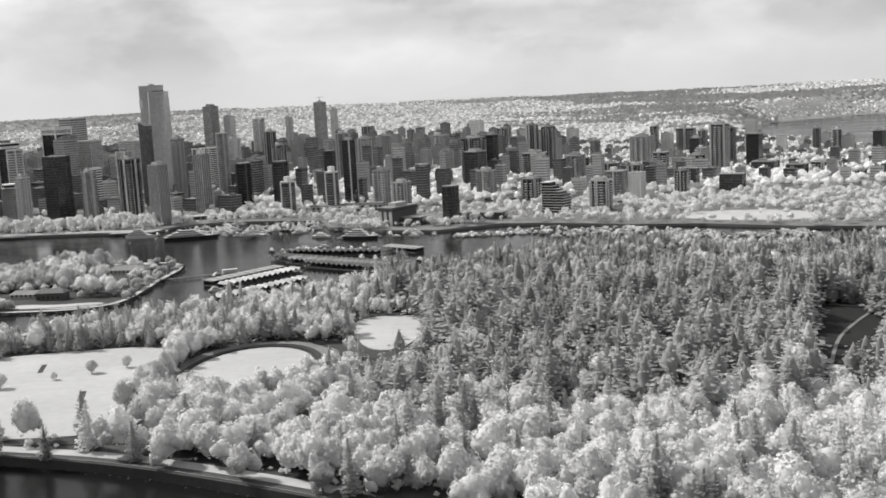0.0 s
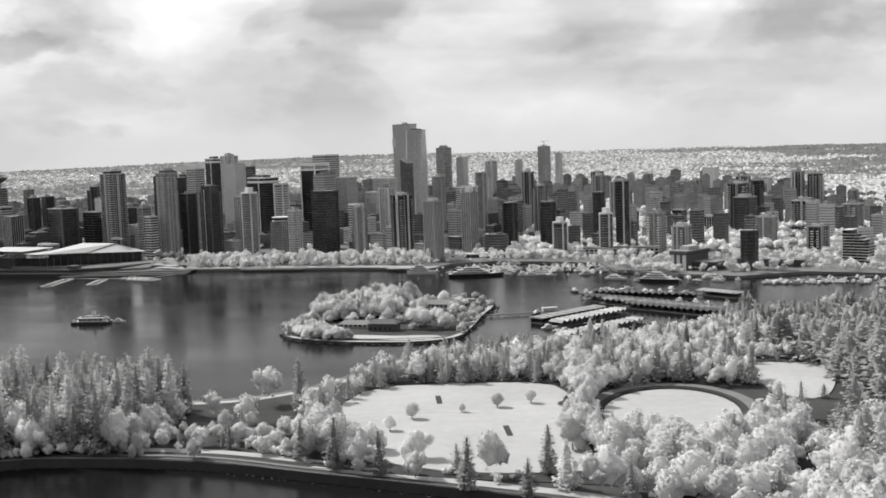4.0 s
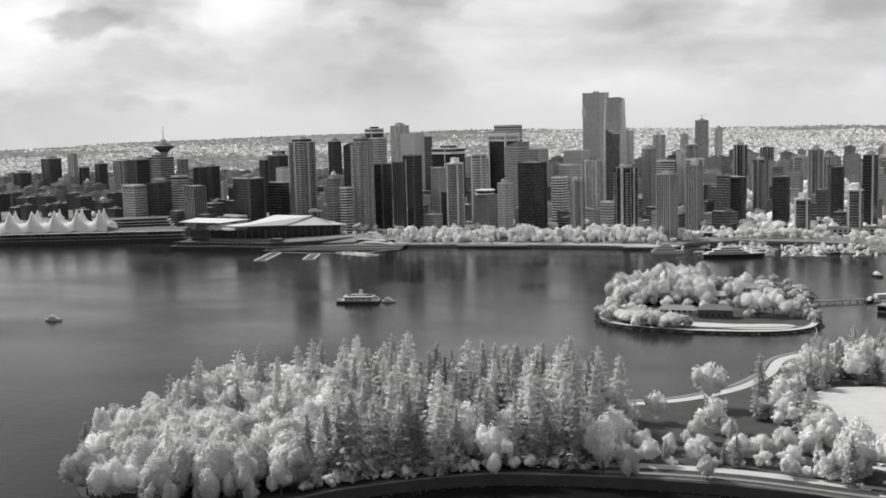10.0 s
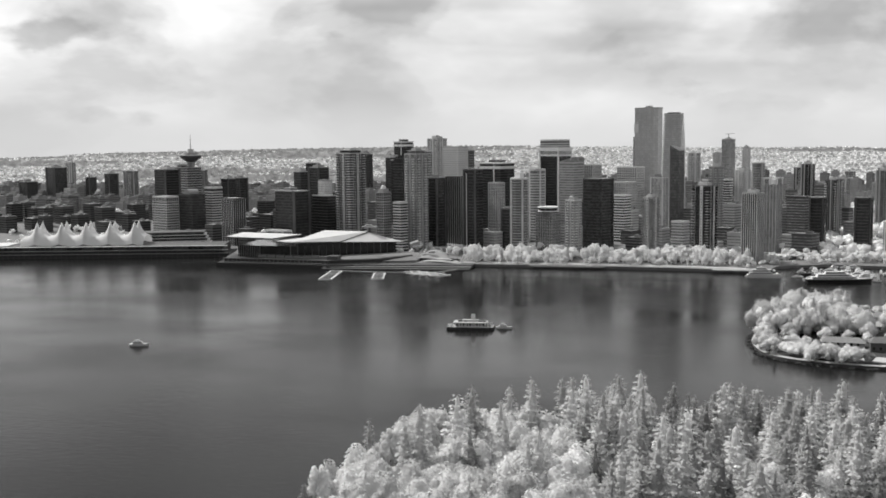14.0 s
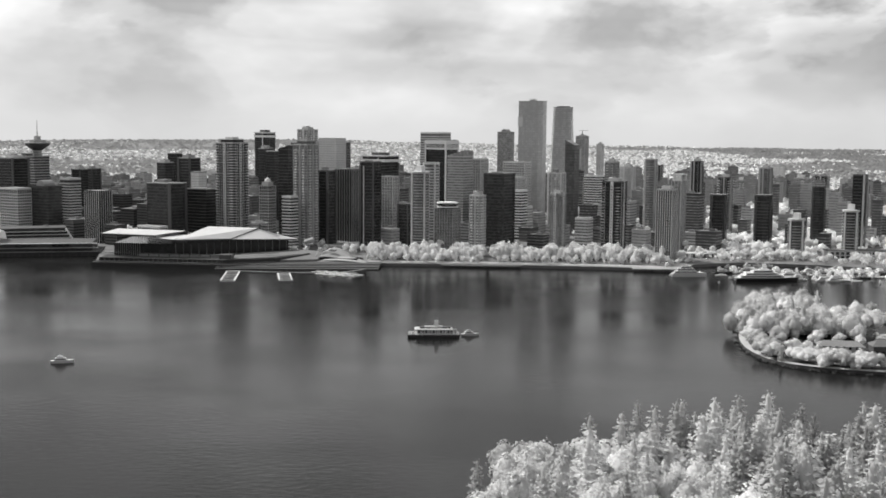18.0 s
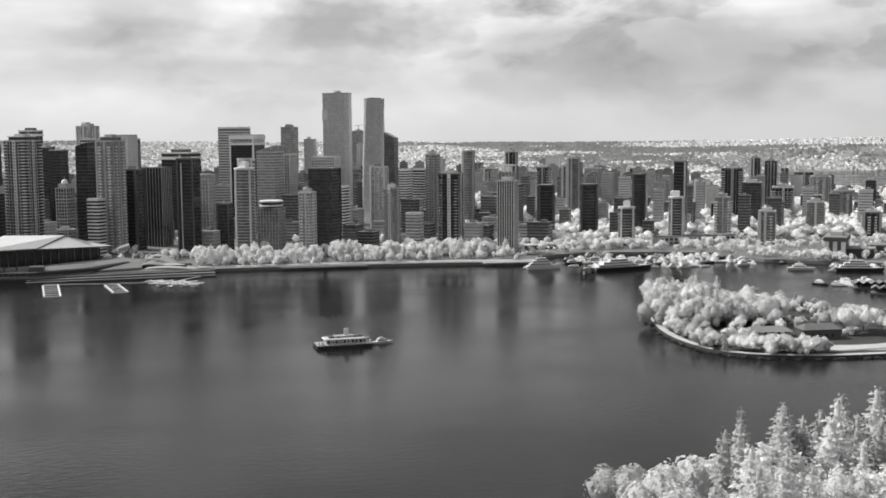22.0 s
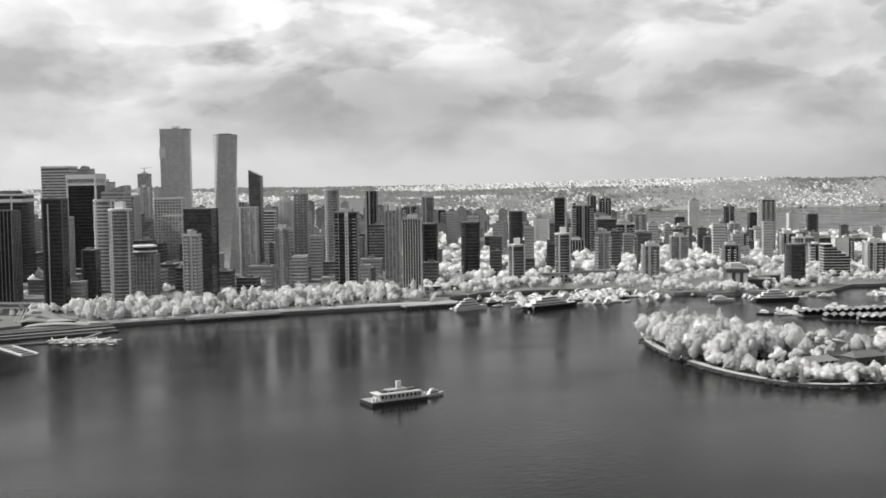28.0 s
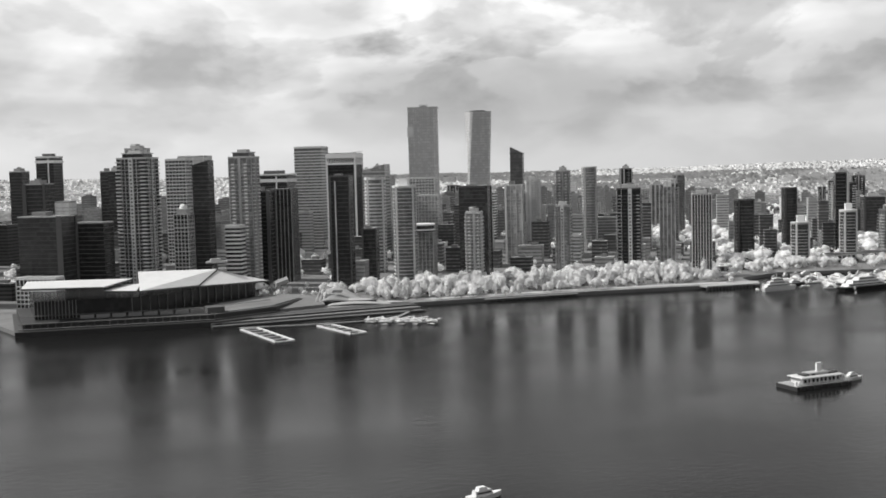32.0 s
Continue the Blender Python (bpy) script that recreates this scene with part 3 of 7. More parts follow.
def broad_crown(seed, lobes, cards, wide=0.36, low=0.0, card=0.03, masses=2, fine=True):
    """A crown one unit tall: egg-shaped masses with billows all over, clad in small leaf sprays."""
    r = np.random.default_rng(seed)
    V, T, n = [], [], 0
    tall = (1 - low) / 2
    heads = [(np.array([0.0, 0.0, low + tall * 1.12]), 0.86)]
    for i in range(masses):
        a, q, far = 6.2832 * (i + r.uniform(-0.35, 0.35)) / masses, r.uniform(0.36, 0.66), r.uniform(0.5, 0.85)
        heads.append((np.array([wide * far * math.cos(a), wide * far * math.sin(a), low + tall * r.uniform(0.5, 1.35)]), q))
    share = np.array([q * q for _, q in heads])
    share = share / share.sum()
    for (c, q), part_of in zip(heads, share):
        m = max(4, round(lobes * part_of))
        knob = r.normal(0, 1, (m, 3))
        knob /= np.linalg.norm(knob, axis=1)[:, None]
        high, near = r.uniform(0.2, 0.52, m), 0.66 if m < 20 else 0.8
        size = np.array([wide, wide, tall]) * q

        def shell(d):
            """Where a direction meets the billowing surface, and which way it faces there."""
            dot = d @ knob.T
            lift = np.clip((dot - near) / (1 - near), 0, 1) ** 0.55 * high
            k = lift.argmax(1)
            p = d * (0.55 + lift.max(1))[:, None]
            p[:, :2] *= (1 - 0.3 * np.clip(p[:, 2], 0, 1))[:, None]
            nrm = d + 1.9 * (d - knob[k]) * (lift.max(1) > 0.03)[:, None]
            return p * size + c, nrm / np.linalg.norm(nrm, axis=1)[:, None]

        bv, bt = (FINE_V, FINE_T) if fine else (ICO_V, ICO_T)
        p, _ = shell(bv)
        V.append((p - c) * r.uniform(0.84, 0.96, (len(bv), 1)) + c)
        T.append(bt + n)
        n += len(bv)
        k = max(4, int(lobes * cards * part_of))
        d = r.normal(0, 1, (k, 3))
        d[:, 2] = np.where(r.random(k) < 0.45, np.abs(d[:, 2]), d[:, 2])
        d /= np.linalg.norm(d, axis=1)[:, None]
        at, nrm = shell(d)
        at = (at - c) * r.uniform(0.9, 1.06, (k, 1)) + c
        at[:, 2] = np.clip(at[:, 2], 0.01, 1.02)
        nrm = nrm + r.normal(0, 0.32, (k, 3))
        nrm /= np.linalg.norm(nrm, axis=1)[:, None]
        a = np.cross(nrm, r.normal(0, 1, (k, 3)))
        a /= np.linalg.norm(a, axis=1)[:, None]
        b = np.cross(nrm, a)
        s = card * r.uniform(0.6, 1.35, (k, 1))
        V.append(np.stack([at - a * s, at - b * s * 0.8 + nrm * s * 0.3, at + a * s * 1.1, at + b * s * 0.9 + nrm * s * 0.25], 1).reshape(-1, 3))
        e = n + 4 * np.arange(k)[:, None]
        T.append(np.concatenate([e + [0, 1, 2], e + [0, 2, 3]]))
        n += 4 * k
    return np.concatenate(V), np.concatenate(T)


def trunk_geo(h, r0, limbs=5, seed=0):
    rr = np.random.default_rng(seed)
    g = Geo().tube((0, 0, -0.02), (0, 0, h), r0, r0 * 0.35, 7)
    for i in range(limbs):
        a, z = 6.2832 * i / max(1, limbs) + rr.random(), h * rr.uniform(0.45, 0.85)
        g.tube((0, 0, z), (0.14 * math.cos(a), 0.14 * math.sin(a), z + 0.16), r0 * 0.4, r0 * 0.12, 5)
    return g


REF = 18.0


def tree_kind(name, label, category, crown, leaf, trunk):
    """The meshes of one sort of tree, REF metres tall."""
    trunk.v = [(x * REF, y * REF, z * REF) for x, y, z in trunk.v]
    return name, label, category, tri_mesh("crown", crown[0] * REF, crown[1], leaf), trunk.mesh("trunk", BARK)


CONIFERS = [tree_kind("conifer_tree", "tall grey conifer with drooping layered boughs" if i % 4 else "dark spruce with layered drooping boughs", "conifer", conifer_crown(10 + i, 1000, 0.15 + 0.025 * (i % 4), 8, 0.8 + 0.5 * (i % 3), 0.02), LEAF_C if i % 4 else LEAF_D, trunk_geo(0.8, 0.012, 0)) for i in range(8)]
BROADS = [tree_kind("broadleaf_tree", "pale leafy broadleaf tree with a rounded crown", "tree", broad_crown(30 + i, 72 + 8 * (i % 3), 17, 0.33 + 0.045 * (i % 3), 0.0, 0.02, 3 + i % 4), LEAF_W, trunk_geo(0.5, 0.02, 5, i)) for i in range(8)]
POPLARS = [tree_kind("columnar_tree", "slim pale columnar tree", "tree", broad_crown(50 + i, 26, 20, 0.17, 0.0, 0.022, 1), LEAF_W, trunk_geo(0.6, 0.016, 4, i)) for i in range(3)]
LAWN_TREES = [tree_kind("lawn_tree", "pale round-headed tree standing alone on the lawn", "tree", broad_crown(60 + i, 46, 15, 0.46, -0.04, 0.024, 0), LEAF_W, trunk_geo(0.5, 0.03, 5, i)) for i in range(3)]
BUSHES = [tree_kind("dark_bush", "dense dark evergreen bush in a round planter", "bush", broad_crown(66 + i, 30, 12, 0.36, 0.0, 0.03, 2), LEAF_B, trunk_geo(0.4, 0.02, 3, i)) for i in range(2)]
PROMS = [tree_kind("waterfront_tree", "bright rounded tree in the waterfront row", "tree", broad_crown(70 + i, 44, 9, 0.4, 0.0, 0.036, 2 + i % 3), LEAF_T, trunk_geo(0.5, 0.022, 4, i)) for i in range(4)]
PROM_REST = [broad_crown(70 + i, 24, 6, 0.42, 0.0, 0.05, 2 + i % 3, False) for i in range(6)]
PROM_POINT = [broad_crown(150 + i, 18, 8, 0.19 + 0.03 * i, 0.0, 0.05, 1, False) for i in range(4)]
LOW_CON = [conifer_crown(90 + i, 190, 0.17 + 0.03 * (i % 3), 6, 0.8, 0.036) for i in range(6)]
FAR_CON = [conifer_crown(100 + i, 80, 0.18 + 0.03 * (i % 3), 6, 0.8, 0.05) for i in range(6)]
LOW_BRO = [broad_crown(110 + i, 48, 9, 0.36 + 0.04 * (i % 3), 0.0, 0.03, 2 + i % 3) for i in range(6)]
FAR_BRO = [broad_crown(130 + i, 24, 6, 0.38, 0.0, 0.045, 2 + i % 2, False) for i in range(6)]
TRNG = np.random.default_rng(77)


def plant(kind, x, y, z, h, squash=1.0):
    name, label, category, crown, trunk = kind
    ob = thing(name, label, category, pose(x, y, z, TRNG.normal(0, 1.2), TRNG.normal(0, 1.2), TRNG.uniform(0, 360)) @ Matrix.Diagonal((h * squash / REF, h * squash / REF, h / REF, 1)), "park trees")
    part("trunk", trunk, BARK, ob)
    part("crown", crown, None, ob)
    return ob


class Wood:
    """Many trees joined into one crown mesh and one trunk mesh."""

    def __init__(self):
        self.v, self.t, self.n = [], [], 0

    def add(self, crown, x, y, z, h, squash=1.0):
        v, t = crown
        a = TRNG.uniform(0, 6.2832)
        c, s = math.cos(a) * h * squash, math.sin(a) * h * squash
        self.v.append(np.stack([v[:, 0] * c - v[:, 1] * s + x, v[:, 0] * s + v[:, 1] * c + y, v[:, 2] * h + z], 1))
        self.t.append(t + self.n)
        self.n += len(v)

    def done(self, name, material, label, category):
        if not self.v:
            return
        return tagged(new(name, tri_mesh(name, np.concatenate(self.v), np.concatenate(self.t), material)), label, category, "", "stuff")


def scatter(x0, x1, y0, y1, gap):
    y = y0
    while y < y1:
        x = x0
        while x < x1:
            yield x + TRNG.uniform(-0.45, 0.45) * gap, y + TRNG.uniform(-0.45, 0.45) * gap
            x += gap
        y += gap


TRACK = [(-137 + 49 * math.cos(a * 0.1963), 607 + 70 * math.sin(a * 0.1963)) for a in range(32)]


def near_line(x, y, pts, d):
    return any((x - a) ** 2 + (y - b) ** 2 < d * d for a, b in pts)


TREE_LINE = ((-332, -310, -265, -213, -175, -117, -77, -27, 20), (800, 742, 744, 764, 788, 828, 915, 975, 1100))
ROADS = offset_line(NORTH, -10) + curve_through([(-300, 502), (-262, 492), (-225, 486), (-170, 482), (-140, 474), (-95, 462)])


def share_of_conifers(x, y):
    """How many of the trees are conifers, by the stretch of the park."""
    if x < -330:
        return (0.7 if y > 596 else 0.08) if x < -510 - 0.2 * (y - 500) else 0.9 if x < -400 else 0.4
    if x > -70 and 480 < y <= 545:
        return 0.72
    if y < 500 and x > -175:
        return 0.24
    if x < -170:
        return 0.35 if y < 655 else 0.62
    if x > -70 and y > 545:
        return 0.84 if y < 930 else 0.6
    if y > 690:
        return 0.4
    return 0.3


def plant_park():
    con, bro, firs = Wood(), Wood(), Wood()
    count = [0, 0]
    for x, y in sorted(scatter(-640, 520, 330, 1050, 9.0), key=lambda p: p[1] + 0.35 * p[0]):
        if not inside(x, y, PARK_S) or edge_distance(x, y, PARK_S) < (3.6 if x > -390 else 2.2):
            continue
        if inside(x, y, FIELD) or inside(x, y, TRACK) or inside(x, y, MEADOW) or inside(x, y, CLEARING):
            continue
        if x > -400 and near_line(x, y, ROADS, 3.4) or near_line(x, y, SOUTH, 11):
            continue
        if x > -420 and near_line(x, y, SOUTH, 27) and TRNG.random() < 0.88 or (-108 < x < -26 and 598 < y < 672 and TRNG.random() < 0.86):
            continue
        if x > -480 and near_line(x, y, NORTH, 24) and TRNG.random() < (0.18 if -390 < x < -180 else 0.05):
            continue
        # open ground between the field and the shore
        if -385 < x < -165 and y < 525 and TRNG.random() < (0.35 if x < -300 else 0.8):
            continue
        # open water is seen over the wood behind the field and the oval
        if y > np.interp(x, TREE_LINE[0], TREE_LINE[1]) or near_line(x, y, LANE, 5):
            continue
        if -392 < x < -318 and TRNG.random() < (0.3 if y < 560 else 0.85):
            continue
        if x > -70 and y > 545 and TRNG.random() < (0.45 if y < 820 else 0.4):
            continue
        if x > -165 and y < 545 and TRNG.random() < 0.1:
            continue
        conifer = TRNG.random() < share_of_conifers(x, y) + 0.35 * noise.noise((x / 45, y / 45, 3))
        near = (y < 700 and x < -55) or y < 470
        if conifer:
            h = (TRNG.uniform(24, 38) if x > -585 else TRNG.uniform(16, 26)) if x < -330 else (TRNG.uniform(16, 32) if y < 800 else TRNG.uniform(9, 15)) if x > -70 else TRNG.uniform(13, 24)
        else:
            h = TRNG.uniform(16, 25) if x < -330 else TRNG.uniform(13, 23) if y < 545 else TRNG.uniform(11, 19) if y < 850 else TRNG.uniform(7, 12)
        if -320 < x < -190 and y > 670:
            h = TRNG.uniform(13, 20)
        if -395 < x < -312 and y < 560:
            h = TRNG.uniform(8, 15) if conifer else TRNG.uniform(6, 12)
        # low growth where the lawns lie open to the south
        if -168 < x < -98 and 440 < y < 560:
            h = min(h, max(5.0, (596 - y) * 0.33))
        if -88 < x < -42 and 540 < y < 645:
            h = min(h, max(4.0, (670 - y) * 0.3))
        if near and conifer and count[0] < 300 or near and not conifer and count[1] < 170:
            count[0 if conifer else 1] += 1
            if conifer:
                plant(CONIFERS[TRNG.integers(8)], x, y, 4.2, h, TRNG.uniform(0.8, 1.2))
            elif TRNG.random() < 0.15:
                plant(POPLARS[TRNG.integers(3)], x, y, 4.2, h * 1.05)
            else:
                plant(BROADS[TRNG.integers(8)], x, y, 4.2, h, TRNG.uniform(0.85, 1.15))
        elif conifer:
            (firs if TRNG.random() < (0.42 if x > -70 else 0.15) else con).add((LOW_CON if y < 760 else FAR_CON)[TRNG.integers(6)], x, y, 4.2, h, TRNG.uniform(1.5, 2.2) if x > -70 else TRNG.uniform(1.0, 1.6))
        else:
            bro.add((LOW_BRO if y < 560 and x < 300 else FAR_BRO)[TRNG.integers(6)], x, y, 4.2, h, TRNG.uniform(0.95, 1.3) if y < 545 else TRNG.uniform(0.9, 1.2))
    firs.done("fir_forest", LEAF_D, "darker grey firs among the park conifers", "forest")
    con.done("conifer_forest", LEAF_C, "dense grey conifer forest covering the park", "forest")
    bro.done("broadleaf_wood", LEAF_W, "pale broadleaf trees among the conifers", "forest")
    low = Wood()
    for off in (-14.5, -18, -22):
        for x, y in offset_line(NORTH, off):
            for _ in range(2):
                if TRNG.random() < 0.16:
                    low.add(FAR_BRO[TRNG.integers(6)], x + TRNG.normal(0, 2.5), y + TRNG.normal(0, 1.6), 4.2, TRNG.uniform(1.8, 5.5), TRNG.uniform(1.1, 1.6))
    for x, y in offset_line(NORTH, -4.5):
        if x < -395:
            for _ in range(2):
                if TRNG.random() < (0.6 if x < -520 else 0.45):
                    low.add(LOW_BRO[TRNG.integers(6)], x + TRNG.normal(0, 2.0), y + TRNG.uniform(-0.5, 3), 4.2, TRNG.uniform(4, 9) if x < -520 else TRNG.uniform(2.5, 7), TRNG.uniform(1.0, 1.4))
    low.done("shore_shrubs", LEAF_W, "low pale shrubs along the shore path", "shrubs")
    # the western tip: a round tree, tall firs behind it, and one dark spruce on the shore
    plant(BROADS[2], -586, 594, 4.2, 21, 1.15)
    plant(BROADS[5], -596, 560, 4.2, 16, 1.2)
    for x, y, h in ((-566, 574, 35), (-552, 590, 32), (-543, 582, 36), (-531, 600, 34), (-520, 588, 38), (-508, 604, 35)):
        plant(CONIFERS[(1, 2, 3, 5)[TRNG.integers(4)]], x, y, 4.2, h, 1.0)
    plant(CONIFERS[4], -606, 486, 4.2, 19, 1.3)
    plant(CONIFERS[4], -603, 556, 4.2, 24, 1.0)
    for x, y, h in ((-590, 520, 15), (-578, 546, 18), (-566, 520, 19), (-556, 552, 20), (-548, 528, 18), (-538, 556, 21), (-572, 496, 15)):
        plant(BROADS[TRNG.integers(8)], x, y, 4.2, h, 1.25)
    # big trees in an avenue between the field and the oval
    for i in range(15):
        y = 530 + 11 * i
        x = -174 - 0.9 * max(0, y - 640) * 0.55
        plant(BROADS[i % 8], x - 8 + TRNG.uniform(-2, 2), y, 4.2, TRNG.uniform(14, 20), 1.1)
        if y > 655:
            plant(BROADS[(i + 3) % 8], x + 8 + TRNG.uniform(-2, 2), y + 4, 4.2, TRNG.uniform(15, 21), 1.1)
    # the planter's bushes, then single trees on the field
    for x, y in ((-192, 620), (-188, 622), (-190, 624)):
        plant(BUSHES[TRNG.integers(2)], x, y, 5.4, TRNG.uniform(4.5, 6.5), 1.3)
    for x, y, h in ((-229, 612, 8.5), (-212, 622, 8), (-246, 600, 5), (-270, 585, 9.5), (-276, 560, 8), (-112, 690, 9), (-107, 688, 8)):
        plant(LAWN_TREES[TRNG.integers(3)], x, y, 4.6, h, 1.15)
    for x, y, h in ((-276, 524, 15), (-252, 512, 15), (-247, 484, 13), (-313, 563, 15), (-300, 520, 13), (-318, 544, 13), (-309, 575, 14)):
        plant(BROADS[TRNG.integers(8)], x, y, 4.4, h, 1.1)
    for x, y, h in ((-286, 494, 25), (-263, 486, 21), (-222, 468, 24), (-306, 508, 20), (-196, 462, 17)):
        plant(CONIFERS[4 * TRNG.integers(2)], x, y, 4.2, h, 1.2)
    for x, y, h in ((-327, 884, 19), (-316, 892, 17), (-334, 897, 15), (-306, 880, 13), (-340, 950, 17), (-312, 950, 11), (-332, 1012, 14), (-296, 905, 11)):
        plant(BROADS[TRNG.integers(8)], x, y, 1.9, h, 1.2)
    # the island: tall crowns to the west and along the shore, open ground in the middle
    for x, y in scatter(-440, -284, 822, 1064, 8.4):
        if not inside(x, y, ISLE_S) or edge_distance(x, y, ISLE_S) < 1.4:
            continue
        edge = edge_distance(x, y, ISLE_S)
        core = x < -362 and 922 < y < 1030
        if (-378 < x < -334 and 846 < y < 892) or (-397 < x < -365 and 882 < y < 900) or not core and TRNG.random() < ((0.04 if x < -372 and y < 915 else 0.5) if edge < 16 else 0.76) or not core and x > -370 and y < 850:
            continue
        h = TRNG.uniform(14, 22) if core else TRNG.uniform(7, 11) if x < -372 else TRNG.uniform(4, 8)
        if TRNG.random() < 0.12:
            plant(CONIFERS[TRNG.integers(6)], x, y, 1.9, h * 1.15, 1.3)
        else:
            plant(BROADS[(1, 2, 3, 5, 6, 7)[TRNG.integers(6)]], x, y, 1.9, h, TRNG.uniform(1.0, 1.3) if core else TRNG.uniform(1.2, 1.8))


plant_park()


# ---- the city ----
TURN = -31.0
OCCUPIED = []
CRNG = np.random.default_rng(11)


def rect(w, d):
    return [(-w / 2, -d / 2), (w / 2, -d / 2), (w / 2, d / 2), (-w / 2, d / 2)]


def ngon(w, d, k=12):
    return [(w / 2 * math.cos(6.2832 * (i + 0.5) / k), d / 2 * math.sin(6.2832 * (i + 0.5) / k)) for i in range(k)]


def grow(ring, by):
    return [(x + by * (1 if x > 0.01 else -1 if x < -0.01 else 0), y + by * (1 if y > 0.01 else -1 if y < -0.01 else 0)) for x, y in ring]


STYLES = {
    # wall, band, pier materials; band height, band overhang, pier gap (0: none), storey
    "slab": (GLASS_M, CONC_M, CONC_M, 0.5, 0.45, 0, 3.1),
    "band": (GLASS_D, CONC_L, CONC_L, 1.5, 0.25, 0, 3.4),
    "glass": (GLASS_D, CONC_D, CONC_D, 0.5, 0.15, 0, 3.6),
    "rib": (GLASS_D, CONC_D, CONC_L, 0.4, 0.1, 3.4, 3.6),
    "grid": (GLASS_D, CONC_L, CONC_L, 1.1, 0.2, 3.4, 3.4),
    "mesh": (GLASS_D, CONC_M, CONC_M, 0.5, 0.15, 2.6, 3.2),
    "plain": (CONC_L, CONC_M, CONC_L, 0.5, 0.06, 6.0, 3.1),
    "royal": (GLASS_D, CONC_D, WHITE, 0.3, 0.1, 0, 3.6),
    "shang": (GLASS_L, GLASS_M, GLASS_M, 0.4, 0.1, 5.0, 3.5),
}
LABELS = {
    "slab": ("apartment_tower", "grey concrete apartment tower with stacked balcony slabs", "apartment tower"),
    "band": ("office_tower", "office tower with pale horizontal spandrel bands", "office tower"),
    "glass": ("office_tower", "dark glass office tower", "office tower"),
    "rib": ("office_tower", "tower with pale vertical ribs over dark glass", "office tower"),
    "grid": ("office_tower", "office tower with a pale grid facade", "office tower"),
    "mesh": ("apartment_tower", "dark apartment tower with a fine pale grid and white top", "apartment tower"),
    "plain": ("apartment_tower", "plain pale concrete apartment block", "apartment tower"),
    "royal": ("office_tower", "dark bank tower framed in white with a louvred crown", "office tower"),
    "shang": ("hotel_tower", "tallest tower, smooth pale grey glass", "hotel tower"),
}


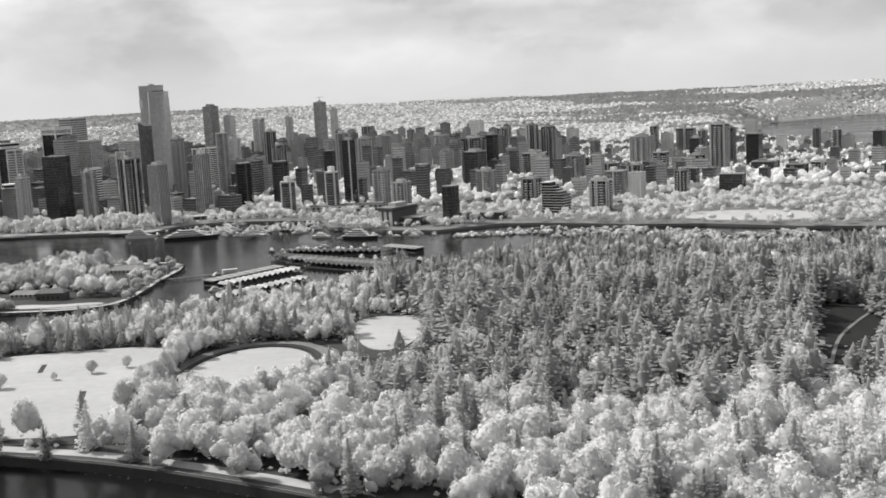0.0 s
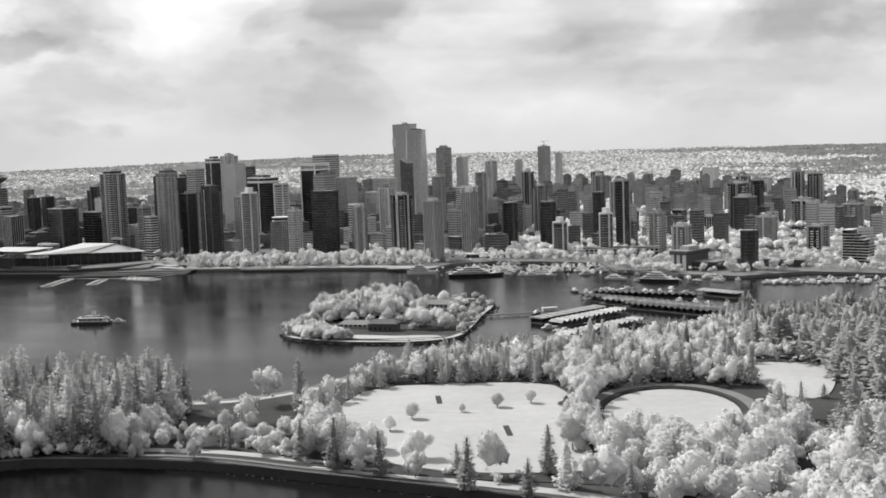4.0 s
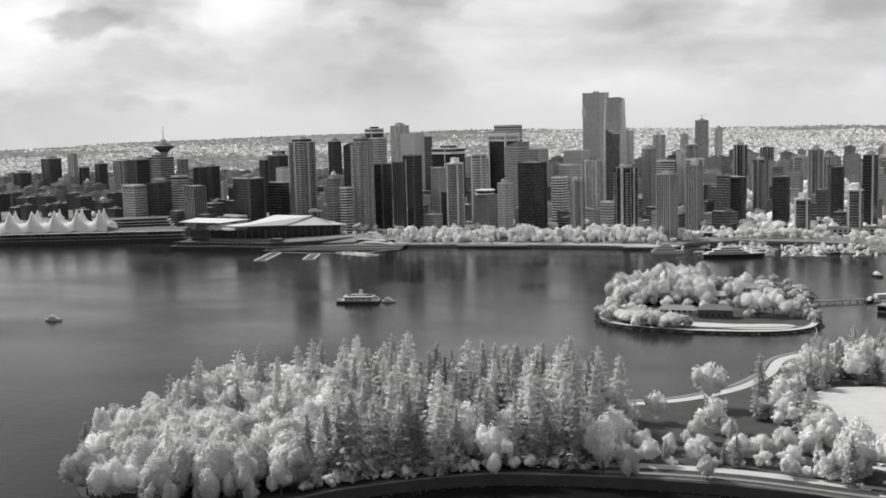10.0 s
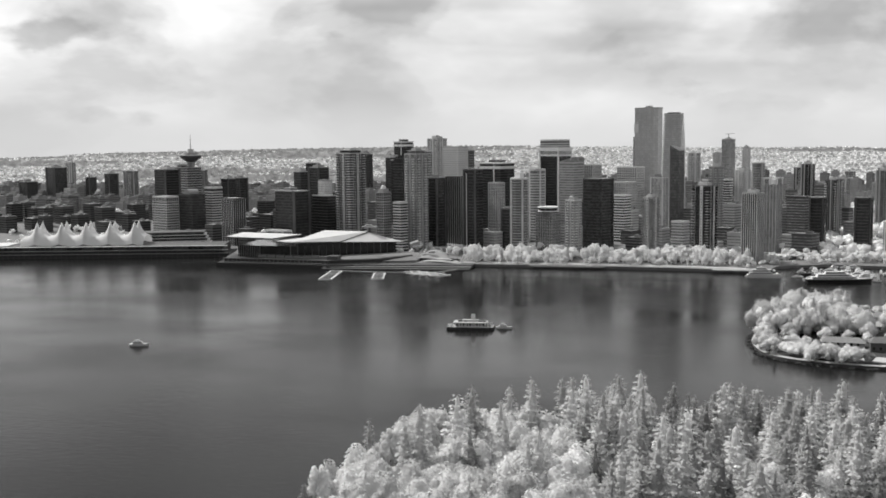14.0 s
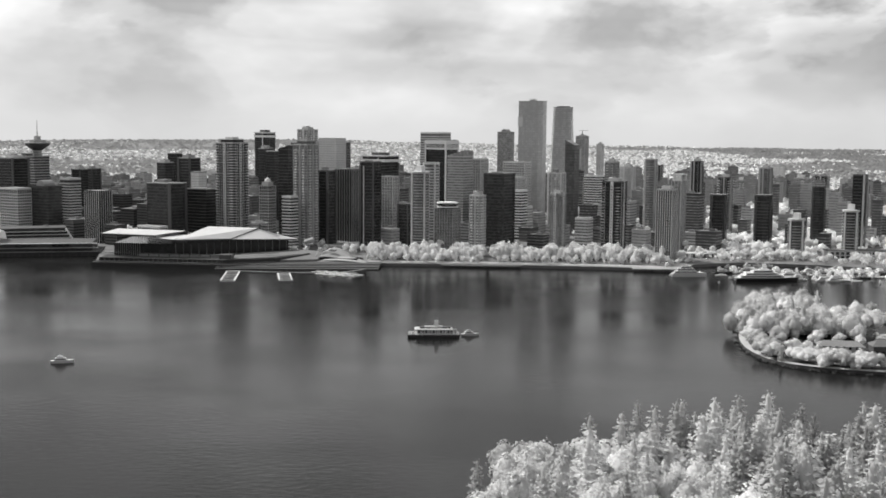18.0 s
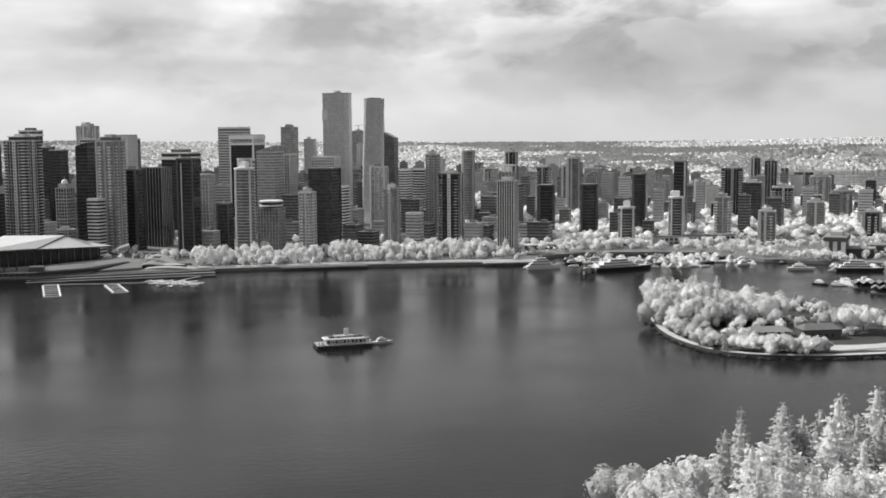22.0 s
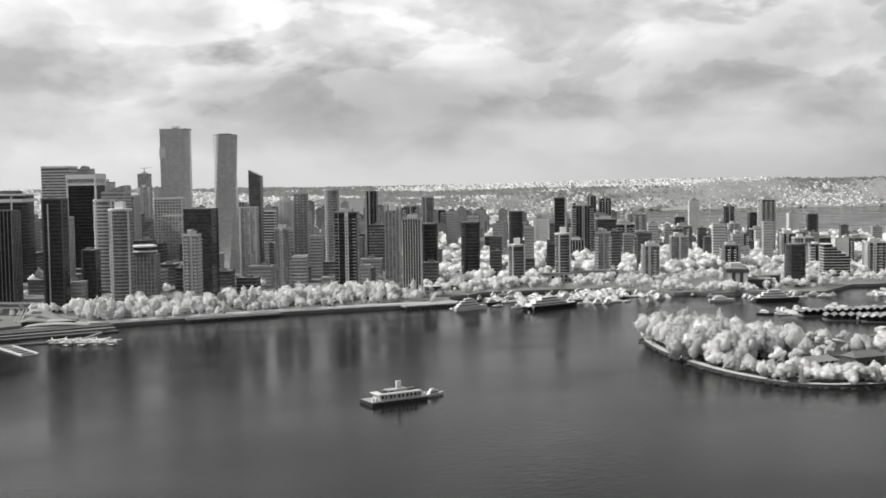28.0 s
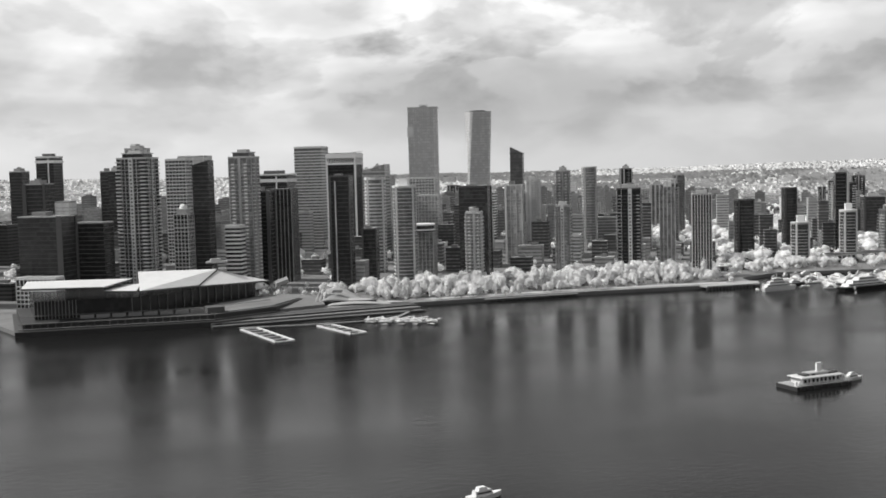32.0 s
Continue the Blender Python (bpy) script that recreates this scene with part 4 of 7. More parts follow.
def tower(x, y, w, d, top, style, form, mats=None):
    base = ground_z(x, y)
    name, label, category = LABELS[style]
    if form in ("round", "roundcap"):
        label = label.replace("tower", "tower, rounded,", 1)
    root = thing(name, label, category, pose(x, y, base - 0.5, 0, 0, TURN), "downtown towers")
    OCCUPIED.append((x, y, max(w, d) * 0.62))
    wall, bandm, pierm, bh, over, gap, storey = STYLES[style]
    if style == "slab":
        pick = CRNG.random()
        if x > -330:
            wall, bandm, pierm = (GLASS_D, CONC_L, CONC_M) if pick < 0.3 else (GLASS_D, CONC_D, CONC_M) if pick < 0.65 else (GLASS_S, CONC_M, CONC_M)
        else:
            # paler fronts from -660 to -330: haze over these towers put into the tones
            wall, bandm, pierm = (GLASS_M, CONC_M, CONC_L) if pick < 0.4 else (GLASS_L, CONC_M, CONC_L) if x > -660 else (GLASS_S, CONC_D, CONC_M)
    # mid-city haze put into the colour: lighter walls, and lighter bands on glass
    if -820 < x < -250 and style in ("glass", "band", "grid", "rib"):
        wall = (GLASS_S, GLASS_M, GLASS_D)[CRNG.integers(3)]
        bandm = CONC_M if style == "glass" else bandm
    wall, bandm, pierm = mats or (wall, bandm, pierm)
    h = top - base + 0.5
    ring = ngon(w * 1.05, d * 1.05) if form in ("round", "roundcap") else rect(w, d)
    cap = {"cap": 4.0, "crown": 7.0, "roundcap": 8.0, "whitecap": 5.0, "pyramid": 16.0, "dome": 12.0, "crane": 3.0, "frame": 8.0, "rotunda": 7.5}.get(form, 0.0)
    hb = h - cap
    if form == "slant":
        part("body", Geo().prism(ring, 0, lambda px, py: h - 0.28 * w * (0.5 - px / w)), wall, root)
        hb = h - 0.3 * w
    elif form == "blade":
        part("body", Geo().prism(ring, 0, lambda px, py: h + 0.5 * w * (0.5 - px / w)), wall, root)
    elif form == "step":
        g = Geo()
        for i in range(5):
            g.prism([(-w / 2, -d / 2), (-w / 2 + w * (1 - 0.17 * i), -d / 2), (-w / 2 + w * (1 - 0.17 * i), d / 2), (-w / 2, d / 2)], 0 if i == 0 else hb * (0.5 + 0.1 * i) - 0.1, hb * (0.6 + 0.1 * i))
        part("body", g, wall, root)
    else:
        part("body", Geo().prism(ring, 0, hb), wall, root)
    # storeys
    n = max(2, int(hb / storey))
    levels = [storey * (i + 1) for i in range(n - 1)] + [hb - bh * 0.5]
    outer = grow(ring, over)
    if form == "step":
        outer = None
        g = Geo()
        for z in levels:
            i = 0 if z < hb * 0.6 else min(4, int((z / hb - 0.5) / 0.1))
            r = -w / 2 + w * (1 - 0.17 * i)
            g.box(-w / 2 - 0.8, r + 0.8, -d / 2 - 0.8, d / 2 + 0.8, z - 0.3, z + 0.3)
        tagged(part("balcony_screen", g, CONC_L, root, "pale stepped balcony slabs"), kind="stuff")
    elif y < 1545 and style in ("slab", "band", "grid"):
        me = Geo().prism(outer, -bh / 2, bh / 2).mesh("floor_slab", bandm)
        for z in levels:
            part("floor_slab", me, bandm, root).location = (0, 0, z)
    else:
        g = Geo()
        for z in levels:
            g.prism(outer, z - bh / 2, z + bh / 2)
        tagged(part("storey_banding", g, bandm, root), kind="stuff")
    if gap and form not in ("round", "roundcap", "step"):
        g, pw, pd = Geo(), 0.55 if style != "slab" else 1.3, over + 0.15
        for wide, deep, swap in ((w, d, False), (d, w, True)):
            m = max(2, round(wide / gap))
            for i in range(m + 1):
                p = -wide / 2 + wide * i / m
                for q in (-deep / 2, deep / 2):
                    a, b, c, e = p - pw / 2, p + pw / 2, q - pd, q + pd
                    g.box(*((c, e, a, b) if swap else (a, b, c, e)), 0.2, hb - 0.2 + (0.5 if style == "rib" else 0))
        tagged(part("pier_screen", g, pierm, root), kind="stuff")
    elif form in ("round", "roundcap"):
        g = Geo()
        for i in range(0, 12, 3):
            px, py = w * 0.53 * math.cos(6.2832 * (i + 2) / 12), d * 0.53 * math.sin(6.2832 * (i + 2) / 12)
            g.box(px - 0.8, px + 0.8, py - 0.8, py + 0.8, 0.2, hb + 0.6)
        tagged(part("pier_screen", g, CONC_L if form == "roundcap" else bandm, root, "pale vertical concrete fins"), kind="stuff")
    if style == "royal":
        for px in (-w / 2, w / 2):
            for py in (-d / 2, d / 2):
                part("corner_frame", Geo().box(px - 0.9, px + 0.9, py - 0.9, py + 0.9, 0, hb), WHITE, root, "white corner frame")
        for z0, z1 in ((hb - 11.5, hb - 9.5), (hb - 4.5, hb + 0.4)):
            part("crown_band", Geo().prism(grow(ring, 1.1), z0, z1), WHITE, root, "white crown band")
        g = Geo()
        for i in range(17):
            p = -w / 2 + w * i / 16
            g.box(p - 0.35, p + 0.35, -d / 2 - 0.7, -d / 2 - 0.1, hb - 9.6, hb - 4.4)
            g.box(w / 2 + 0.1, w / 2 + 0.7, p - 0.35, p + 0.35, hb - 9.6, hb - 4.4)
        tagged(part("crown_louvre", g, WHITE, root), kind="stuff")
    # stacks of balconies, and lighter shafts up the face
    if style == "slab" and form not in ("step", "round", "roundcap"):
        bays(root, w, d, hb, levels, pierm)
        part("lift_house", Geo().box(-w * 0.3, -w * 0.02, -d * 0.2, d * 0.2, hb + 0.4, hb + CRNG.uniform(3, 6)), WHITE if CRNG.random() < 0.5 else CONC_L, root)
    elif style in ("glass", "plain") and form in ("flat", "cap") and CRNG.random() < 0.6:
        s = CRNG.choice((-1, 1))
        part("shaft", Geo().box(*sorted((s * w * 0.5, s * w * (0.5 - CRNG.uniform(0.06, 0.2)))), -d / 2 - 0.6, -d / 2, 0.2, hb + 0.8), pierm, root)
        part("shaft", Geo().box(w / 2, w / 2 + 0.6, *sorted((s * d * 0.5, s * d * 0.36)), 0.2, hb + 0.8), pierm, root)
        part("roof_unit", Geo().box(-w * 0.28, w * 0.05, -d * 0.2, d * 0.24, hb + 0.4, hb + CRNG.uniform(2.2, 4.6)), METAL, root)
    # roof
    if form in ("flat", "round", "cap", "crown", "roundcap", "whitecap", "crane"):
        part("parapet", Geo().prism(grow(ring, over * 0.6), hb - 0.2, hb + 1.0), bandm if style != "glass" or mats else CONC_M, root)
        part("roof", Geo().prism(grow(ring, -0.9), hb + 0.4, hb + 1.05), ROOFG, root)
    if form == "cap" or form == "crane":
        top_room = part("penthouse", Geo().prism(rect(w * 0.55, d * 0.55), hb + 0.4, h), CONC_M, root)
        part("roof_unit", Geo().box(-w * 0.1, w * 0.12, -d * 0.12, d * 0.1, h, h + 1.6), METAL, top_room)
    elif form == "crown":
        part("crown_storey", Geo().prism(rect(w * 0.72, d * 0.72), hb + 0.4, h - 3), wall, root)
        part("crown_band", Geo().prism(rect(w * 0.78, d * 0.78), h - 3.0, h - 2.2), bandm, root)
        part("penthouse", Geo().prism(rect(w * 0.42, d * 0.42), h - 2.2, h), CONC_M, root)
    elif form == "roundcap":
        part("cap_ring", Geo().prism(ngon(w * 1.12, d * 1.12), hb + 0.8, hb + 1.7), CONC_L, root, "pale roof ring")
        part("lift_house", Geo().prism(rect(w * 0.4, d * 0.4), hb + 1.0, h), WHITE, root, "white lift house")
    elif form == "whitecap":
        part("crown_band", Geo().prism(grow(ring, 0.8), hb - 6, hb - 2.5), WHITE, root, "white crown band")
        part("crown_band", Geo().prism(grow(ring, 0.8), hb + 1.0, hb + 2.6), WHITE, root, "white crown band")
        part("penthouse", Geo().prism(rect(w * 0.5, d * 0.5), hb, h + 1), CONC_D, root)
        part("corner_frame", Geo().box(w * 0.18, w * 0.18 + 1.4, -d / 2 - 0.8, -d / 2, 0, hb), WHITE, root, "white vertical frame")
    elif form == "pyramid":
        part("setback", Geo().prism(rect(w * 0.7, d * 0.7), hb, hb + 6), CONC_M, root)
        part("spire_roof", Geo().prism(rect(w * 0.6, d * 0.6), hb + 6, h, rect(0.8, 0.8)), CONC_L, root, "pale pyramid roof")
    elif form == "dome":
        part("setback", Geo().prism(rect(w * 0.72, d * 0.72), hb, hb + 4), CONC_M, root)
        g, r = Geo(), w * 0.27
        for i in range(6):
            p, q = radians(15 * i), radians(15 * i + 15)
            g.prism(ngon(2 * r * math.cos(p), 2 * r * math.cos(p)), hb + 4 + 1.3 * r * math.sin(p), hb + 4 + 1.3 * r * math.sin(q), ngon(2 * r * math.cos(q) + 0.1, 2 * r * math.cos(q) + 0.1))
        part("dome", g, WHITE, root, "small pale dome")
        part("finial", Geo().tube((0, 0, hb + 4 + 1.2 * r), (0, 0, hb + 7 + 1.3 * r), 0.5, 0.15), METAL, root)
    elif form == "arch":
        g = Geo()
        for i in range(8):
            a, b = math.pi * i / 8, math.pi * (i + 1) / 8
            r = w * 0.2
            k = len(g.v)
            g.v += [(r * math.cos(a), -d * 0.4, hb + r * math.sin(a)), (r * math.cos(a), d * 0.4, hb + r * math.sin(a))]
            g.f.append((k, k + 1, k + 3, k + 2))
        g.v += [(-r, -d * 0.4, hb), (-r, d * 0.4, hb)]
        g.f += [tuple(range(0, 18, 2)), tuple(range(17, 0, -2))]
        part("arched_roof", g, METAL, root)
    if form == "crane":
        crane(root, h, 26)
    elif form == "frame":
        part("roof", Geo().prism(grow(ring, -0.5), hb - 0.5, hb + 0.5), ROOFG, root)
        me = Geo().box(-0.6, 0.6, -0.6, 0.6, 0, 8).mesh("crown_post", CONC_L)
        for px in (-w / 2, 0, w / 2):
            for py in (-d / 2, d / 2):
                part("crown_post", me, CONC_L, root).location = (px, py, hb)
        part("crown_frame", Geo().box(-w / 2 - 1, w / 2 + 1, -d / 2 - 1, -d / 2 + 1, hb + 7, hb + 8.4).box(-w / 2 - 1, w / 2 + 1, d / 2 - 1, d / 2 + 1, hb + 7, hb + 8.4), CONC_L, root, "pale open crown frame")
        part("lift_house", Geo().box(-w * 0.25, w * 0.25, -d * 0.25, d * 0.25, hb, hb + 6), WHITE, root)
    elif form == "rotunda":
        part("roof", Geo().prism(grow(ring, -0.5), hb, hb + 0.8), ROOFG, root)
        drum = part("rotunda", Geo().prism(ngon(22, 22, 20), hb + 0.5, hb + 6.5), GLASS_D, root, "round glazed roof lounge")
        for z in (hb + 1.6, hb + 6.2):
            part("rotunda_rim", Geo().prism(ngon(24.5, 24.5, 20), z, z + 1.4), WHITE, drum, "white rim")
    return root


def bays(root, w, d, hb, levels, pale):
    """Flats' fronts in upright bays: pale wall strips with windows, stacked balconies, and glass between."""
    walls, panes, rails = Geo(), Geo(), Geo()
    plan = ("cgbgbgc", "bgcgb", "gcgbgcg", "cgcgbg", "bggcggb", "gbgcgbg")[CRNG.integers(6)]
    share = [CRNG.uniform(0.7, 1.2) * (0.75 if k == "c" else 1.0) for k in plan]
    edges = np.cumsum([0] + share) / sum(share) - 0.5
    lift = CRNG.uniform(0.2, 1.6)
    for wide, deep, swap in ((w, d, False), (d, w, True)):
        for k, p, q in zip(plan, edges[:-1] * wide, edges[1:] * wide):
            for s in (-1, 1):
                y = s * deep / 2

                def put(g, x0, x1, out, z0, z1):
                    y0, y1 = sorted((y, y + s * out))
                    g.box(*((y0, y1, x0, x1) if swap else (x0, x1, y0, y1)), z0, z1)

                if k == "c":
                    put(walls, p, q, 0.7, 0.2, hb + lift)
                    if q - p > 2.6:
                        for z in levels[:-1]:
                            put(panes, p + (q - p) * 0.3, q - (q - p) * 0.3, 0.74, z + 0.5, z + 1.9)
                elif k == "b":
                    for z in levels[:-1]:
                        put(rails, p + 0.2, q - 0.2, 1.6, z - 0.25, z + 0.75)
                else:
                    put(walls, p - 0.15, p + 0.15, 0.55, 0.2, hb)
    tagged(part("wall_strip", walls, pale, root, "pale upright wall strips"), kind="stuff")
    tagged(part("window_strip", panes, GLASS_D, root), kind="stuff")
    tagged(part("balcony_screen", rails, (WHITE, CONC_L, GLASS_M)[CRNG.integers(3)], root, "stacked balcony fronts"), kind="stuff")


def crane(root, z, reach):
    g = Geo().tube((0, 0, z - 3), (0, 0, z + 9), 0.8, 0.8, 4)
    part("mast", g, METAL, root)
    g = Geo().tube((-reach * 0.3, 0, z + 8.5), (reach * 0.55, 0, z + 9.5), 0.5, 0.4, 4)
    part("jib", g, METAL, root)


def twisted_tower(x, y, w, top):
    """Slim tower whose square floors turn as they rise."""
    base = ground_z(x, y)
    root = thing("twisted_tower", "slim grey tower whose floors twist as they rise", "hotel tower", pose(x, y, base - 0.5, 0, 0, TURN), "downtown towers")
    OCCUPIED.append((x, y, w))
    h, n = top - base, 54
    body, bands = Geo(), Geo()

    def ring(a, s):
        q, p = math.cos(a), math.sin(a)
        return [(q * px - p * py, p * px + q * py) for px, py in ((-s, -s * 0.8), (-s * 0.8, -s), (s * 0.8, -s), (s, -s * 0.8), (s, s * 0.8), (s * 0.8, s), (-s * 0.8, s), (-s, s * 0.8))]

    for i in range(n + 1):
        a, z, s = radians(45 * i / n - 18), h * i / n, w / 2 * (1.0 - 0.02 * i / n)
        body.v += [(px, py, z) for px, py in ring(a, s)]
        if i:
            k = 8 * (i - 1)
            body.f += [(k + m, k + (m + 1) % 8, k + 8 + (m + 1) % 8, k + 8 + m) for m in range(8)]
            bands.prism(ring(a, s + 0.55), z - 0.55, z)
    body.f.append(tuple(8 * n + m for m in range(8)))
    part("body", body, GLASS_L, root)
    tagged(part("storey_banding", bands, GLASS_B, root, "grey turning floor edges"), kind="stuff")
    part("roof", Geo().prism(ngon(w * 0.7, w * 0.7), h - 0.5, h + 1.2), CONC_D, root)


def look_out_tower(x, y, top):
    """Office block with a flared observation deck and mast."""
    base = ground_z(x, y)
    root = thing("lookout_tower", "concrete tower with a flared round lookout deck and mast", "lookout tower", pose(x, y, base - 0.5, 0, 0, TURN))
    OCCUPIED.append((x, y, 26))
    slab = [(x - 15, y) for x, y in rect(46, 24)]
    part("office_block", Geo().prism(slab, 0, top - base - 26), CONC_D, root)
    g = Geo()
    for i in range(26):
        g.prism([(x - 15, y) for x, y in rect(46.8, 24.8)], 3.6 * i + 2, 3.6 * i + 3.0)
    tagged(part("storey_banding", g, CONC_M, root), kind="stuff")
    part("roof_unit", Geo().box(-26, -16, -6, 4, top - base - 26, top - base - 22), METAL, root)
    z = top - base - 26
    part("shaft", Geo().prism(ngon(11, 11), z, z + 11), CONC_M, root)
    deck = part("deck", Geo().prism(ngon(12, 12, 16), z + 8, z + 15, ngon(31, 31, 16)).prism(ngon(31, 31, 16), z + 15, z + 18), CONC_D, root, "flared round deck")
    part("deck_rim", Geo().prism(ngon(32, 32, 16), z + 17.6, z + 18.6), CONC_L, deck)
    part("deck_top", Geo().prism(ngon(22, 22, 16), z + 18.6, z + 22), CONC_M, deck)
    part("upper_drum", Geo().prism(ngon(9, 9), z + 22, z + 27), CONC_L, root)
    part("mast", Geo().tube((0, 0, z + 27), (0, 0, z + 48), 0.7, 0.25), METAL, root)


# the front row and the landmarks behind it
tower(-967, 1449, 34, 13, 27, "grid", "flat", (GLASS_D, WHITE, WHITE))
tower(-885, 1487, 26, 24, 127, "slab", "crown", (GLASS_D, CONC_M, CONC_M))
tower(-947, 2015, 24, 22, 136, "glass", "whitecap")
tower(-798, 1472, 20, 20, 126, "slab", "crown", (GLASS_S, CONC_M, CONC_M))
tower(-812, 1446, 13, 12, 62, "band", "flat", (GLASS_D, CONC_L, CONC_L))
tower(-827, 1515, 15, 13, 118, "glass", "slant", (GLASS_D, CONC_D, CONC_D))
tower(-847, 1500, 13, 13, 84, "grid", "dome", (GLASS_D, CONC_M, CONC_M))
tower(-778, 1496, 17, 15, 89, "glass", "flat", (GLASS_D, CONC_D, CONC_D))
tower(-756, 1522, 25, 19, 90, "rib", "flat", (GLASS_D, CONC_D, CONC_M))
dark_slab = tower(-722, 1438, 17, 16, 101, "glass", "flat", (GLASS_D, CONC_D, CONC_D))
part("light_strip", Geo().box(-3.4, -2.5, -8.8, -8.2, 0, 94), CONC_L, dark_slab, "thin pale upright strip")
tower(-705, 1505, 15, 13, 83, "rib", "flat", (GLASS_S, CONC_L, CONC_L))
tower(-731, 1672, 36, 30, 107, "glass", "whitecap", (GLASS_D, CONC_D, CONC_D))
tower(-667, 1434, 19, 19, 98, "slab", "roundcap", (GLASS_S, CONC_L, CONC_L))
tower(-660, 1545, 19, 19, 98, "band", "round", (GLASS_S, CONC_L, CONC_L))
tower(-652, 1684, 31, 29, 124, "royal", "flat")
tower(-664, 1786, 32, 28, 134, "band", "flat", (GLASS_S, CONC_L, WHITE))
tower(-627, 1650, 24, 24, 112, "band", "slant", (GLASS_M, CONC_M, CONC_M))
tower(-580, 1487, 27, 24, 88, "glass", "flat", (GLASS_D, CONC_D, GLASS_D))
tower(-604, 1430, 13, 13, 70, "slab", "cap", (GLASS_M, CONC_L, CONC_L))
tower(-686, 1477, 13, 13, 53, "glass", "flat", (GLASS_D, CONC_D, CONC_D))
tower(-638, 1474, 24, 17, 56, "rib", "rotunda", (GLASS_S, CONC_M, CONC_M))
tower(-555, 1555, 15, 15, 66, "band", "flat", (GLASS_D, WHITE, WHITE))
tower(-517, 1430, 13, 13, 73, "slab", "cap", (GLASS_S, CONC_M, CONC_L))
tower(-458, 1414, 21, 18, 87, "slab", "cap", (GLASS_D, CONC_D, CONC_L))
tower(-409, 1371, 17, 17, 81, "mesh", "cap", (GLASS_D, CONC_M, CONC_L))
tower(-484, 1478, 16, 13, 39, "band", "flat", (GLASS_S, CONC_L, CONC_L))
tower(-510, 1556, 17, 15, 87, "plain", "flat", (GLASS_M, CONC_M, CONC_L))
tower(-489, 1595, 13, 13, 120, "glass", "blade", (GLASS_S, CONC_D, CONC_D))
tower(-440, 1800, 22, 20, 76, "band", "flat", (GLASS_D, CONC_L, CONC_M))
tower(-381, 1475, 15, 15, 90, "rib", "frame", (GLASS_S, CONC_M, CONC_L))
tower(-441, 1584, 13, 13, 104, "slab", "cap", (GLASS_S, CONC_M, CONC_M))
tower(-388, 1627, 16, 15, 103, "slab", "round", (GLASS_S, CONC_M, CONC_M))
tower(-324, 1659, 13, 13, 104, "slab", "cap", (GLASS_D, CONC_D, CONC_M))
tower(-224, 1708, 14, 14, 95, "slab", "cap", (GLASS_S, CONC_M, CONC_M))
tower(-330, 1494, 19, 19, 66, "glass", "round", (GLASS_D, CONC_D, CONC_D))
tower(-280, 1492, 20, 20, 66, "glass", "round", (GLASS_D, CONC_D, CONC_D))
tower(-260, 1427, 17, 17, 51, "slab", "roundcap", (GLASS_D, CONC_M, CONC_L))
tower(-203, 1426, 16, 16, 61, "slab", "roundcap", (GLASS_D, CONC_M, CONC_L))
tower(-183, 1461, 13, 13, 95, "glass", "cap", (GLASS_D, CONC_D, CONC_M))
tower(-215, 1504, 15, 14, 76, "slab", "round", (GLASS_D, CONC_D, CONC_M))
tower(-46, 1246, 18, 18, 44, "rib", "round", (GLASS_D, CONC_D, CONC_M))
tower(74, 1308, 28, 18, 38, "slab", "step", (GLASS_D, CONC_L, CONC_L))
tower(125, 1300, 20, 18, 42, "slab", "cap", (GLASS_D, CONC_L, CONC_L))
tower(-555, 2247, 23, 21, 138, "glass", "arch", (GLASS_M, CONC_M, CONC_M))
tower(-387, 2587, 20, 20, 134, "rib", "crane", (GLASS_S, CONC_M, CONC_M))
tower(-352, 2560, 12, 12, 118, "slab", "cap")
tower(-300, 1600, 14, 14, 86, "slab", "cap", (GLASS_D, CONC_D, CONC_M))
tower(132, 1390, 20, 20, 31, "slab", "flat")
tower(-112, 1393, 17, 17, 43, "slab", "cap")
tower(179, 1400, 16, 16, 36, "plain", "flat")
tower(-141, 1440, 16, 16, 56, "slab", "cap")
tower(158, 1440, 23, 18, 36, "slab", "flat")
tower(51, 1450, 20, 20, 34, "slab", "cap")
tower(243, 1450, 15, 15, 35, "slab", "cap")
tower(307, 1454, 30, 15, 24, "glass", "flat")
tower(-7, 1474, 19, 19, 46, "slab", "cap")
tower(-959, 1480, 39, 24, 74, "glass", "flat")
tower(-1040, 1485, 24, 19, 64, "rib", "flat")
tower(-923, 1500, 29, 18, 67, "glass", "flat")
tower(191, 1500, 19, 19, 41, "slab", "cap")
tower(260, 1501, 24, 14, 30, "glass", "flat")
tower(-1154, 1529, 32, 19, 64, "grid", "flat")
tower(-1122, 1540, 34, 20, 67, "glass", "arch")
tower(163, 1560, 20, 20, 40, "slab", "cap")
tower(-1099, 1560, 17, 17, 75, "band", "flat")
tower(-942, 1560, 13, 13, 84, "plain", "flat")
tower(-964, 1600, 20, 20, 104, "glass", "cap")
tower(-23, 1600, 24, 24, 64, "glass", "cap")
tower(427, 1600, 26, 18, 20, "glass", "flat")
tower(510, 1600, 30, 18, 8, "glass", "flat")
tower(-68, 1600, 18, 18, 38, "rib", "cap")
tower(-1184, 1600, 29, 23, 102, "glass", "cap")
tower(120, 1622, 22, 22, 50, "slab", "cap")
tower(-831, 1650, 21, 17, 121, "grid", "flat")
tower(-25, 1650, 26, 26, 80, "slab", "cap")
tower(395, 1650, 34, 24, 22, "glass", "flat")
tower(482, 1650, 38, 23, 18, "slab", "flat")
tower(302, 1676, 18, 18, 38, "glass", "cap")
tower(-557, 1680, 22, 22, 77, "grid", "flat")
tower(65, 1680, 27, 27, 53, "slab", "cap")
tower(-1016, 1680, 15, 15, 96, "glass", "cap")
